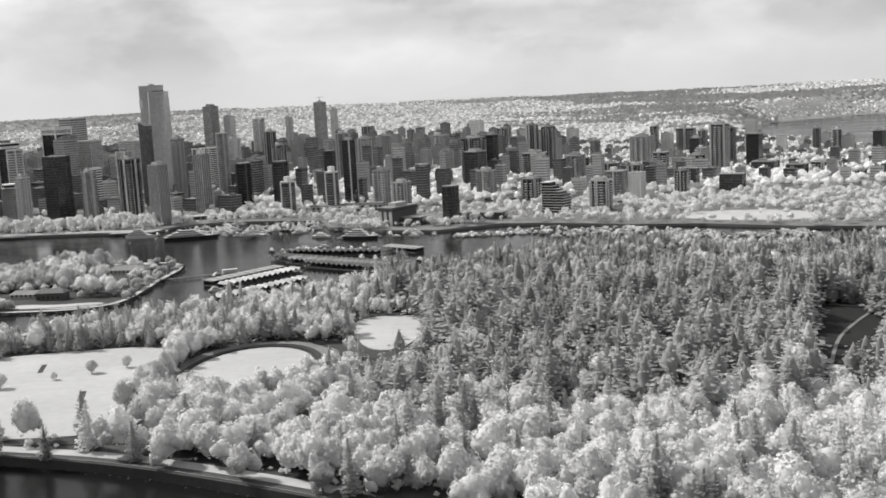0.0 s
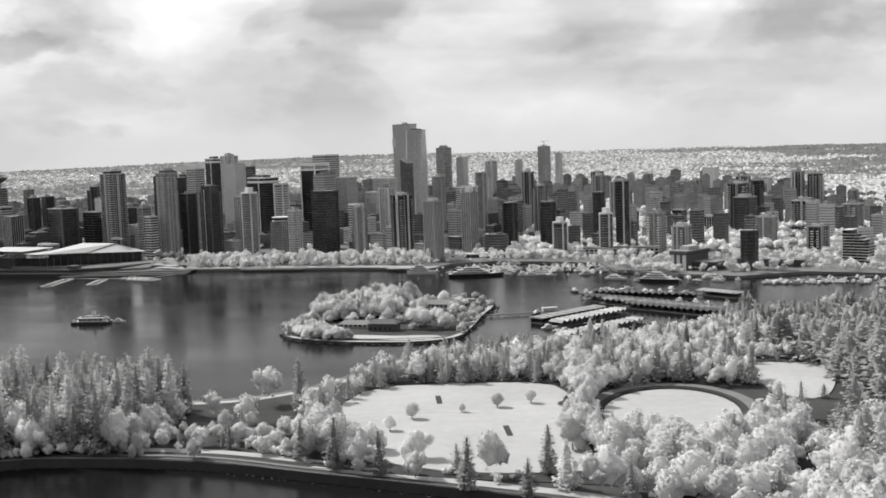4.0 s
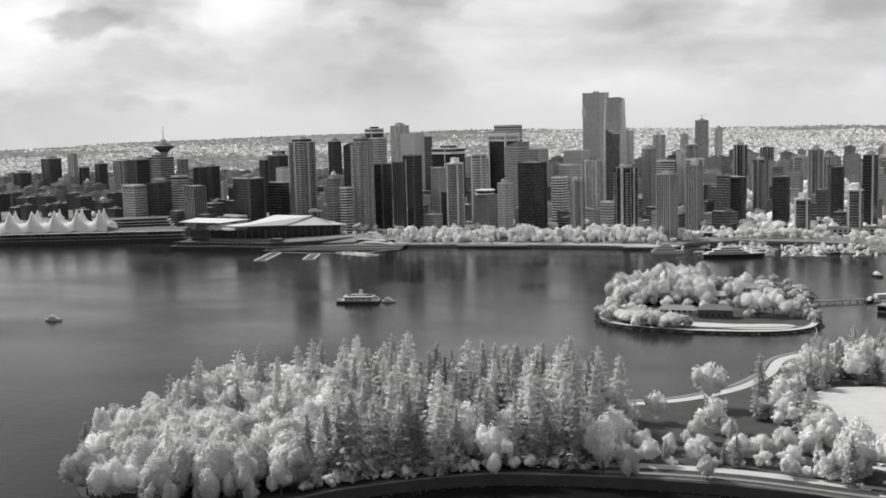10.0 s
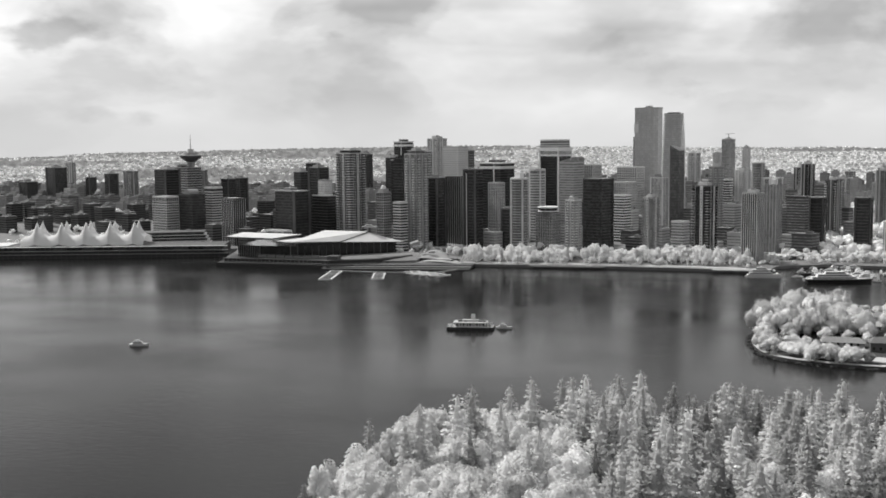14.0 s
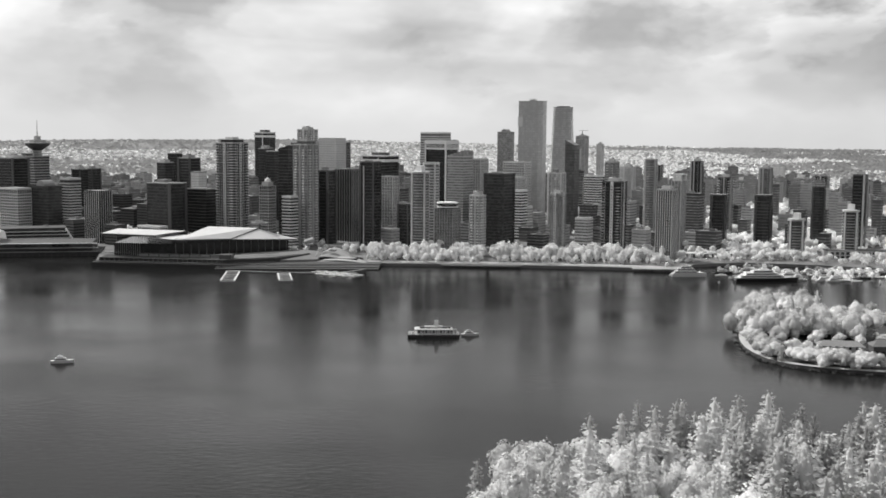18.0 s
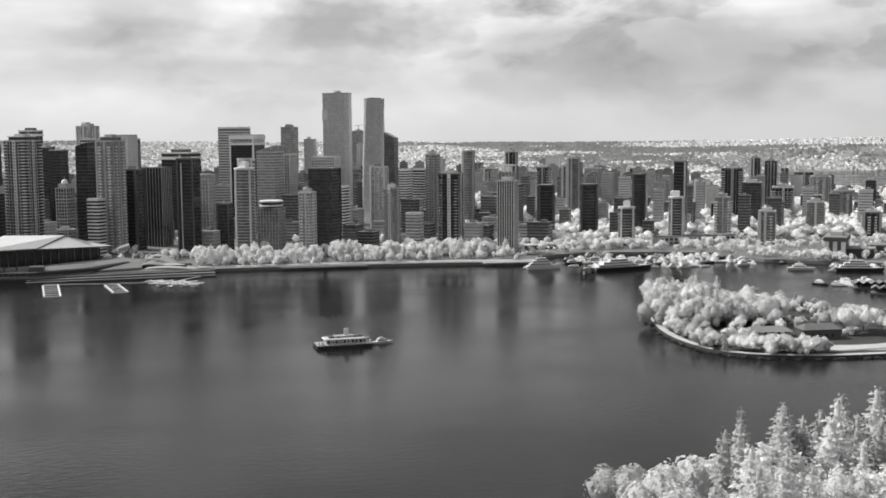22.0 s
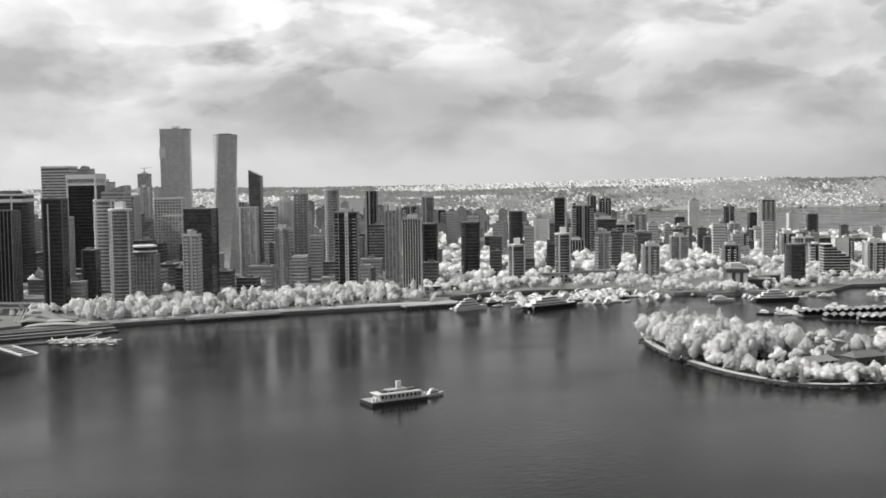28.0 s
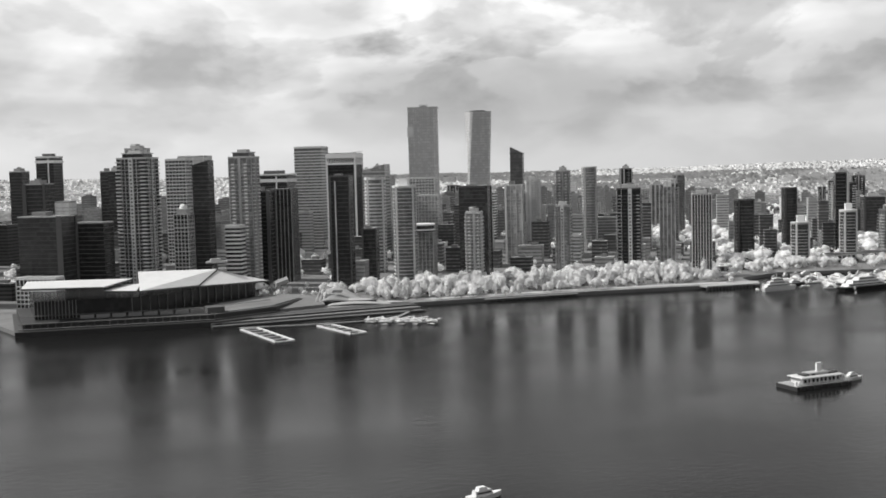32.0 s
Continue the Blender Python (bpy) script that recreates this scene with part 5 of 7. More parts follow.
tower(-872, 1680, 15, 15, 108, "glass", "flat")
tower(339, 1694, 22, 22, 81, "slab", "cap")
tower(-889, 1700, 10, 10, 115, "glass", "cap")
tower(-29, 1700, 15, 7, 52, "plain", "flat")
tower(2, 1700, 14, 14, 82, "glass", "cap")
tower(253, 1700, 19, 14, 39, "slab", "flat")
tower(-611, 1700, 35, 21, 100, "grid", "flat")
tower(130, 1719, 27, 27, 35, "glass", "flat")
tower(-552, 1720, 32, 19, 96, "grid", "flat")
tower(-1144, 1720, 15, 15, 85, "glass", "cap")
tower(-1019, 1740, 14, 14, 103, "glass", "flat")
tower(-803, 1740, 30, 21, 125, "plain", "flat")
tower(-893, 1750, 12, 12, 111, "glass", "flat")
tower(-400, 1750, 16, 16, 94, "slab", "cap")
tower(324, 1750, 16, 16, 39, "slab", "flat")
tower(-107, 1750, 16, 16, 35, "glass", "flat")
tower(-1136, 1750, 15, 15, 81, "glass", "flat")
tower(-424, 1750, 17, 10, 78, "band", "flat")
tower(65, 1760, 14, 14, 90, "slab", "cap")
tower(90, 1760, 16, 16, 86, "slab", "cap")
tower(-796, 1780, 19, 19, 120, "glass", "flat")
tower(-3, 1787, 21, 17, 56, "plain", "flat")
tower(-200, 1800, 17, 17, 82, "slab", "cap")
tower(414, 1800, 20, 20, 54, "glass", "flat")
tower(381, 1826, 16, 16, 67, "slab", "cap")
tower(63, 1850, 17, 17, 41, "slab", "flat")
tower(-853, 1850, 21, 21, 141, "slab", "cap")
tower(-982, 1900, 16, 16, 118, "glass", "cap")
tower(252, 1900, 31, 31, 57, "slab", "cap")
tower(341, 1900, 16, 16, 50, "glass", "cap")
tower(641, 1900, 18, 11, 43, "glass", "flat")
tower(34, 1900, 14, 14, 45, "slab", "flat")
tower(-1288, 1950, 14, 14, 86, "slab", "flat")
tower(-1492, 1968, 13, 13, 58, "rib", "dome")
tower(603, 2000, 13, 8, 43, "slab", "flat")
tower(622, 2000, 17, 17, 35, "plain", "cap")
tower(692, 2000, 18, 18, 45, "plain", "cap")
tower(-90, 2000, 26, 26, 68, "slab", "flat")
tower(183, 2000, 13, 13, 49, "slab", "cap")
tower(-1649, 2000, 24, 24, 66, "glass", "flat")
tower(455, 2000, 18, 18, 73, "plain", "cap")
tower(519, 2050, 17, 8, 34, "plain", "flat")
tower(581, 2050, 12, 12, 47, "slab", "cap")
tower(-1806, 2050, 22, 22, 56, "glass", "flat")
tower(-1510, 2050, 18, 18, 83, "glass", "cap")
tower(-1847, 2050, 18, 18, 50, "slab", "flat")
tower(301, 2100, 12, 12, 59, "slab", "flat")
tower(324, 2100, 19, 13, 46, "plain", "flat")
tower(389, 2100, 13, 13, 50, "slab", "cap")
tower(612, 2100, 14, 14, 35, "plain", "cap")
tower(-163, 2100, 20, 16, 60, "slab", "flat")
tower(-1497, 2100, 20, 20, 81, "slab", "flat")
tower(367, 2150, 32, 19, 51, "slab", "flat")
tower(-1681, 2150, 29, 29, 92, "glass", "cap")
tower(-1607, 2150, 15, 15, 69, "glass", "flat")
tower(-209, 2200, 20, 20, 67, "slab", "cap")
tower(-1873, 2200, 29, 29, 73, "slab", "cap")
tower(-64, 2250, 18, 18, 63, "slab", "cap")
tower(-519, 2250, 16, 16, 116, "slab", "flat")
tower(-461, 2250, 17, 17, 107, "slab", "flat")
tower(28, 2300, 21, 21, 65, "slab", "cap")
tower(71, 2300, 17, 17, 57, "plain", "flat")
tower(166, 2300, 19, 19, 54, "plain", "flat")
tower(-417, 2350, 11, 11, 106, "slab", "flat")
tower(122, 2350, 24, 17, 54, "slab", "flat")
tower(-29, 2400, 27, 16, 77, "plain", "flat")
tower(-259, 2400, 19, 19, 76, "slab", "flat")
tower(-155, 2500, 15, 15, 66, "slab", "flat")
tower(-1911, 2600, 18, 18, 88, "slab", "flat")



def tallest(x, y, top):
    """Broad slim slab in two joined leaves with a lighter notch and a roof crane."""
    base = ground_z(x, y)
    root = thing("hotel_tower", "tallest tower, smooth pale grey glass with a notched flank", "hotel tower", pose(x, y, base - 0.5, 0, 0, TURN), "downtown towers")
    OCCUPIED.append((x, y, 34))
    h = top - base
    part("body", Geo().prism([(-17, -10), (13, -10), (17, -3), (15, 11), (-17, 11)], 0, h), GLASS_L, root)
    g = Geo()
    for i in range(int(h / 3.5)):
        g.prism([(-17.15, -10.15), (13.15, -10.15), (17.15, -3), (15.15, 11.15), (-17.15, 11.15)], 3.5 * i, 3.5 * i + 0.5)
    tagged(part("storey_banding", g, GLASS_B, root), kind="stuff")
    g = Geo()
    for i in range(12):
        p = -17 + 30 * i / 11
        g.box(p - 0.2, p + 0.2, -10.4, -10, 0, h)
    tagged(part("mullion_screen", g, GLASS_B, root), kind="stuff")
    part("notch_panel", Geo().box(-18.0, -10, -10.8, 6, h - 34, h - 21), CONC_L, root, "pale notch panel on the flank")
    part("parapet", Geo().prism([(-17.4, -10.4), (13.4, -10.4), (17.4, -3), (15.4, 11.4), (-17.4, 11.4)], h - 0.4, h + 1.4), CONC_M, root)
    part("roof_unit", Geo().box(-4, 4, -3, 3, h + 1, h + 3), METAL, root)
    part("roof_crane", Geo().tube((-6, 0, h + 4.0), (5, 0, h + 4.0), 0.4, 0.4, 4).tube((0, 0, h + 3), (0, 0, h + 4), 0.5, 0.5, 4), METAL, root)


tallest(-529, 1775, 178)
twisted_tower(-494, 1690, 25, 169)
look_out_tower(-1191, 1694, 125)


def low_rise(x, y, w, d, h):
    base = ground_z(x, y)
    root = thing("low_rise_building", "low flat-roofed city building with strip windows", "building", pose(x, y, base - 0.5, 0, 0, TURN), "low city buildings")
    m = (CONC_M, CONC_M, CONC_D, CONC_D)[CRNG.integers(4)] if x > -950 else CONC_D
    part("wall", Geo().prism(rect(w, d), 0, h).prism(rect(w + 0.6, d + 0.6), h - 0.4, h + 0.6), m, root)
    g = Geo()
    for i in range(max(1, int(h / 3.4))):
        g.prism(rect(w + 0.12, d + 0.12), 3.4 * i + 1.2, 3.4 * i + 2.5)
    tagged(part("strip_glazing", g, GLASS_S if x > -950 else GLASS_D, root), kind="stuff")
    a, b = CRNG.uniform(-0.25, 0.05) * w, CRNG.uniform(-0.25, 0.0) * d
    roof = part("roof", Geo().prism(rect(w - 0.8, d - 0.8), h + 0.2, h + 0.7), ROOFG, root)
    part("roof_unit", Geo().box(a, a + w * 0.3, b, b + d * 0.3, h + 0.7, h + 3.2), METAL, roof)


def fill_city():
    c, s = math.cos(radians(TURN)), math.sin(radians(TURN))
    cells = []
    for i in range(-60, 60):
        for j in range(-60, 60):
            u, v = i * 34 + CRNG.uniform(-4, 4), j * 38 + CRNG.uniform(-5, 5)
            x, y = -450 + c * u - s * v, 1750 + s * u + c * v
            if -2100 < x < 700 and 1462 < y < 2480 and not inside(x, y, BAY) and edge_distance(x, y, BAY) > 40 and not (x < -1200 and y < 1560):
                cells.append((y, x))
    made, walls, glass, roofs = 0, Geo(), Geo(), Geo()
    for y, x in sorted(cells):
        if any((x - a) ** 2 + (y - b) ** 2 < (r + 13) ** 2 for a, b, r in OCCUPIED) or CRNG.random() < (0.6 if x < -1150 and y < 1900 else 0.25 if x < -330 else 0.5):
            continue
        tall = 58 if -1000 < x < 0 else 34 if x < -1000 else 46
        h = CRNG.uniform(8, 24) if y < 1580 else CRNG.uniform(10, 26) + (tall - 26) * CRNG.random() ** 1.6
        slim = 0.62 if x > 150 else 0.68 if x > -330 else 1.0
        if x > -330:
            h = CRNG.uniform(18, 54)
        if x > 150:
            h = min(h, CRNG.uniform(16, 38) if y < 1720 else CRNG.uniform(6, 14))
        w, d = CRNG.uniform(15, 25) * slim, CRNG.uniform(13, 22) * slim
        if made < 262:
            made += 1
            low_rise(x, y, w, d, h)
        else:
            z = ground_z(x, y) - 0.5
            turn = lambda ring: [(x + c * px - s * py, y + s * px + c * py) for px, py in ring]
            walls.prism(turn(rect(w, d)), z, z + h)
            for i in range(max(1, int(h / 3.6))):
                glass.prism(turn(rect(w + 0.12, d + 0.12)), z + 3.6 * i + 1.2, z + 3.6 * i + 2.4)
            roofs.prism(turn(rect(w * 0.5, d * 0.4)), z + h, z + h + 2.6)
        OCCUPIED.append((x, y, 14))
    blocks = solid("city_blocks", walls, BLOCKS, "crowded grey city blocks behind the downtown towers", "buildings", "stuff")
    tagged(part("strip_glazing", glass, GLASS_S, blocks), kind="stuff")
    tagged(part("roof_units", roofs, ROOFG, blocks), kind="stuff")


fill_city()


def city_green():
    """Street trees and the suburbs behind the bay."""
    r = np.random.default_rng(21)
    w = Wood()
    small = [broad_crown(140 + i, 9, 2, 0.5, 0.0, 0.09, i % 2, i == 0) for i in range(4)]
    for _ in range(2200):
        x, y = r.uniform(-1900, 700), 1440 + 960 * r.random() ** 1.2
        if any((x - a) ** 2 + (y - b) ** 2 < (q * 0.8) ** 2 for a, b, q in OCCUPIED) or inside(x, y, BAY):
            continue
        if x < -300 and r.random() < 0.55:
            continue
        w.add(small[r.integers(4)], x, y, ground_z(x, y), r.uniform(7, 13), 1.2)
    for _ in range(2300):
        x, y = r.uniform(-330, 680), 1440 + 960 * r.random() ** 1.3
        if any((x - a) ** 2 + (y - b) ** 2 < (q * 0.85) ** 2 for a, b, q in OCCUPIED) or inside(x, y, BAY):
            continue
        w.add(small[r.integers(4)], x, y, ground_z(x, y), r.uniform(9, 16) if x < 200 or y < 1700 else r.uniform(5, 9), 1.45)
    w.done("street_trees", LEAF_T, "bright street trees between the city blocks", "trees")
    # far suburbs: houses and tree clumps
    w, g = Wood(), Geo()
    oct_v = np.array([(0.5, 0, -0.2), (0.1, 0.5, -0.2), (-0.45, 0.25, -0.2), (-0.3, -0.45, -0.2), (0.3, -0.4, -0.2), (0.06, 0.02, 1.0)])
    oct_t = np.array([(0, 1, 5), (1, 2, 5), (2, 3, 5), (3, 4, 5), (4, 0, 5)])
    dark = Wood()
    for i in range(150000):
        a, d = r.uniform(-0.98, 0.98) if i < 110000 else r.uniform(0.15, 0.98), 2050 + 2370 * r.random() ** 1.15
        x, y = -450 + d * math.sin(a), 250 + d * math.cos(a)
        if y < 2400 or inside(x, y, BAY):
            continue
        z = ground_z(x, y) - 1 + 5.0 * (noise.noise((x / 260, y / 260, 0)) + 0.3) * min(1, max(0, (y - 2400) / 900))
        if x > 400:
            z = min(z, 1.5 + edge_distance(x, y, BAY) * (0.4 if y > 2700 else 0.07))
        patch = 2.2 * noise.noise((x / 1100, y / 300, 5)) + 0.9 * noise.noise((x / 190, y / 60, 8)) + 0.45 - 0.75 * (d > 4230) - 1.1 * (x > 300 and 3640 + 90 * math.sin(x / 170) < d < 3960) - 0.4 * min(1.0, max(0.0, (-300 - x) / 700)) + 0.35 * min(1.0, max(0.0, (x + 200) / 500))
        size = (6 if x < 500 else 9) + 14 * r.random() ** 2
        tall = r.uniform(0.22, 0.45)
        if r.random() > 0.5 + 1.6 * patch:
            dark.add((oct_v, oct_t), x, y, z, size * tall, 1.2 / tall)
        elif r.random() < 0.75:
            w.add((oct_v, oct_t), x, y, z, size * tall, 1 / tall)
        elif len(g.v) < 60000:
            s, t, h = r.uniform(5, 12), r.uniform(5, 9), r.uniform(3, 7)
            c, q = math.cos(0.25), math.sin(0.25)
            g.prism([(x + c * px - q * py, y + q * px + c * py) for px, py in rect(s, t)], z - 2, z + h)
    ridge = dark
    for _ in range(3000):
        a, d = r.uniform(-0.98, 0.98), r.uniform(4120, 4425)
        x, y = -450 + d * math.sin(a), 250 + d * math.cos(a)
        if not inside(x, y, BAY):
            z = ground_z(x, y) - 1 + 5.0 * (noise.noise((x / 260, y / 260, 0)) + 0.3) * min(1, max(0, (y - 2400) / 900))
            ridge.add((oct_v, oct_t), x, y, min(z, 1.5 + edge_distance(x, y, BAY) * 0.4) if x > 400 else z, r.uniform(3, 6), r.uniform(2.5, 5.0))
    ridge.done("ridge_trees", FARDARK, "hazy grey woods on the far hills and ridge", "trees")
    w.done("far_trees", FARLEAF, "distant pale tree crowns over the suburbs", "trees")
    solid("far_houses", g, HOUSE, "distant suburban houses catching the light", "houses", "stuff")


city_green()


# ---- waterfront: convention hall, pier with sails, promenade ----
def convention_hall():
    root = thing("convention_hall", "long glass convention hall under a folded pale roof", "convention hall")
    part("podium", Geo().prism([(-985, 1298), (-852, 1286), (-812, 1302), (-778, 1345), (-772, 1412), (-988, 1414)], -3, 3.6), HULLD, root)
    part("lower_deck", Geo().prism([(-980, 1308), (-856, 1294), (-806, 1318), (-776, 1360), (-790, 1409), (-985, 1412)], 3.6, 7.5), HULLD, root)
    hall = part("glass_hall", Geo().prism([(-972, 1330), (-908, 1322), (-848, 1368), (-806, 1398), (-842, 1404), (-890, 1409), (-975, 1400)], 7.5, 20.0), GLASS_D, root, "dark glazed hall walls")
    part("upper_hall", Geo().prism([(-896, 1325), (-852, 1366), (-846, 1384), (-890, 1402)], 19.5, 25.0), GLASS_D, root)
    me = Geo().box(-0.5, 0.5, -0.5, 0.5, -2, 7.4).mesh("column", CONC_D)
    for i in range(26):
        t = i / 25
        part("column", me, CONC_D, root).location = (-979 + 125 * t, 1306 - 12 * t, 0)
    for z, s in ((4.2, 0), (7.4, 3), (10.2, 24)):
        part("terrace_edge", Geo().prism([(-983, 1304 + s), (-856, 1291 + s), (-806, 1315 + s), (-806, 1317 + s), (-856, 1293 + s), (-983, 1306 + s)], z, z + 0.4), TIMBER, root)
    part("glass_link", Geo().prism([(-858, 1300), (-846, 1300), (-846, 1312), (-858, 1312)], 3.6, 12), CONC_D, root)
    me = Geo().box(-4.6, 4.6, -0.4, 0.4, 7.9, 10.6).mesh("terrace_panel", PAVING)
    for i in range(8):
        part("terrace_panel", me, PAVING, root, "grey panel along the terrace").location = (-938 + 10.6 * i, 1316.5 - 1.1 * i, 0)
    me = Geo().box(-0.25, 0.25, -0.4, 0.4, 7.5, 20).mesh("mullion", METAL)
    for i in range(28):
        t = i / 27
        part("mullion", me, METAL, hall).location = (-970 + 62 * t, 1329.5 - 8 * t, 0) if i < 12 else (-908 + 100 * (t - 0.44) / 0.56, 1322 + 75 * (t - 0.44) / 0.56, 0)

    def plate(pts, thick=0.8):
        g = Geo()
        n = len(pts)
        g.v = [(x, y, z - thick) for x, y, z in pts] + list(pts)
        g.f = [tuple(range(n - 1, -1, -1)), tuple(range(n, 2 * n))] + [(i, (i + 1) % n, n + (i + 1) % n, n + i) for i in range(n)]
        return g

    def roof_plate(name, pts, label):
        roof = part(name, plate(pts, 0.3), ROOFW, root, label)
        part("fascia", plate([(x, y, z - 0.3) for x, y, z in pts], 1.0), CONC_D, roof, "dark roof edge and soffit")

    roof_plate("roof", [(-903, 1306, 26), (-857, 1348, 23.8), (-837, 1389, 31.6), (-895, 1410, 31)], "broad pale roof plane")
    roof_plate("roof_wing", [(-856, 1348.6, 23.2), (-795, 1395, 20), (-832, 1399, 25), (-836, 1390, 30.6)], "folded triangular roof wing")
    roof_plate("side_roof", [(-980, 1315, 31), (-926, 1314, 29.5), (-904, 1352, 31), (-976, 1356, 32.4)], "low pale side roof")
    roof_plate("roof_step", [(-926, 1316, 26.5), (-905, 1308, 26), (-899, 1345, 27.2), (-920, 1352, 27.6)], "short pale roof between the two wings")
    mast = part("roof_mast", Geo().tube((-836, 1395, 24), (-836, 1395, 37), 0.9, 0.7), CONC_D, root)
    part("mast_head", Geo().prism([(-845, 1392), (-829, 1391), (-827, 1396), (-842, 1399)], 36, 37.4).prism([(-841, 1393), (-833, 1393), (-833, 1396), (-841, 1396)], 37.4, 39.4), CONC_M, mast)
    part("wing_slot", plate([(-830, 1391.2, 28.9), (-808, 1392.2, 22.9), (-809, 1394, 22.9), (-831, 1393.4, 28.9)], 0.2), CONC_D, root, "long dark slot in the roof wing")
    part("plaza", Geo().prism([(-856, 1298), (-808, 1322), (-778, 1362), (-792, 1396), (-846, 1354)], 7.5, 8.2), CITYG, root)


def sail_pier():
    a = radians(13)
    m = Matrix.Translation((-1014, 1385, 0)) @ Matrix.Rotation(a, 4, "Z")
    root = thing("sail_pier", "long cruise pier with white tent sails on its roof", "pier", m)
    part("quay", Geo().box(-380, 8, 0, 62, -3, 4.5), CONC_D, root)
    hall = part("hall", Geo().box(-340, 0, 5, 58, 4.5, 14), CONC_D, root)
    for z in (4.6, 8.6, 13.4):
        part("gallery_edge", Geo().box(-372, 6, -1.5, 4, z, z + 0.5), CONC_M, root)
    g = Geo()
    for i in range(60):
        g.box(-370 + 6.2 * i, -369.4 + 6.2 * i, -1, 0, -2, 13.4)
    tagged(part("gallery_colonnade", g, CONC_D, root), kind="stuff")
    for i in range(9):
        part("bay_window", Geo().box(-330 + 36 * i, -310 + 36 * i, 3.6, 5.1, 9.6, 13), GLASS_D, hall)
    part("end_roof", Geo().box(-376, -255, 4, 50, 14, 15.5), ROOFW, root, "low pale roof at the pier's end")
    # five sails, two peaks in each
    for k in range(5):
        v, n = Geo(), 15
        x0 = -226 + 29 * k
        for i in range(n):
            for j in range(n):
                s, q = i / (n - 1) * 2 - 1, j / (n - 1) * 2 - 1
                pk = max((1 - min(1, abs(s - 0.12))) ** 3.2 * (1 - min(1, abs(q - c) / 0.8)) ** 1.6 for c in (-0.4, 0.4))
                v.v.append((x0 + s * 14.5, 32 + q * 24, 14.5 + 11.5 * (1 - q ** 4) * (1 - 0.12 * s * s) + 19 * pk))
        v.f = [(i * n + j, (i + 1) * n + j, (i + 1) * n + j + 1, i * n + j + 1) for i in range(n - 1) for j in range(n - 1)]
        part("sail", v, FABRIC, root, "white peaked tent sail", True)
    hotel = thing("terrace_hotel", "broad stepped building with white terrace bands", "hotel", pose(-1112, 1452, 2.85, 0, 0, 22))
    for i in range(6):
        part("storey", Geo().prism(rect(104 - 4 * i, 44 - 2 * i), 3.6 * i, 3.6 * i + 3.0), GLASS_D, hotel)
        part("terrace", Geo().prism(rect(106 - 4 * i, 46 - 2 * i), 3.6 * i + 3.0, 3.6 * i + 3.6), (CONC_L if i % 2 else WHITE) if i < 5 else CONC_D, hotel, "thin terrace band")


convention_hall()
sail_pier()


def float_dock(x, y, length, width, ang, rungs):
    """Ladder-like floating dock."""
    root = thing("floating_dock", "pale ladder-shaped floating dock", "dock", pose(x, y, 0, 0, 0, ang), "floating docks")
    for s in (-1, 1):
        part("float_rail", Geo().box(0, length, s * width / 2 - 0.7, s * width / 2 + 0.7, -0.3, 0.8), CONC_L, root)
    me = Geo().box(-0.5, 0.5, -width / 2 + 0.7, width / 2 - 0.7, -0.2, 0.7).mesh("rung", CONC_L)
    for i in range(rungs + 1):
        part("rung", me, WHITE, root).location = (length * i / rungs, 0, 0)


def docks():
    float_dock(-836, 1262, 70, 12, -82, 6)
    float_dock(-786, 1252, 50, 11, -78, 5)
    ribbon("dock_walkway", [(-842, 1266), (-790, 1256), (-735, 1256), (-706, 1300)], 2.6, 1.0, PAVING, "narrow pale dock walkway", "dock", 0.8)
    for i in range(8):
        seaplane(-752 + 9.5 * (i % 4) + 5 * (i // 4), 1250 - 9 * (i % 4) * 0.5 - 15 * (i // 4), -62 + 7 * (i % 3))
    float_dock(-752, 1262, 44, 16, -32, 6)


def seaplane(x, y, ang):
    root = thing("floatplane", "small pale floatplane moored at the dock", "seaplane", pose(x, y, 0.3, 0, 0, ang), "floatplanes")
    part("fuselage", Geo().tube((-5, 0, 2.0), (3.5, 0, 1.9), 0.35, 0.9, 8).tube((3.5, 0, 1.9), (4.6, 0, 1.8), 0.9, 0.35, 8), HULL, root)
    part("wing", Geo().box(0.2, 2.2, -8.5, 8.5, 2.75, 2.95), HULL, root)
    part("tail", Geo().box(-5.3, -4.2, -2.4, 2.4, 2.2, 2.35).box(-5.4, -4.0, -0.1, 0.1, 2.0, 3.9), HULL, root)
    for s in (-1.5, 1.5):
        part("float", Geo().tube((-3, s, 0.1), (3.4, s, 0.15), 0.25, 0.45, 6), METAL, root)


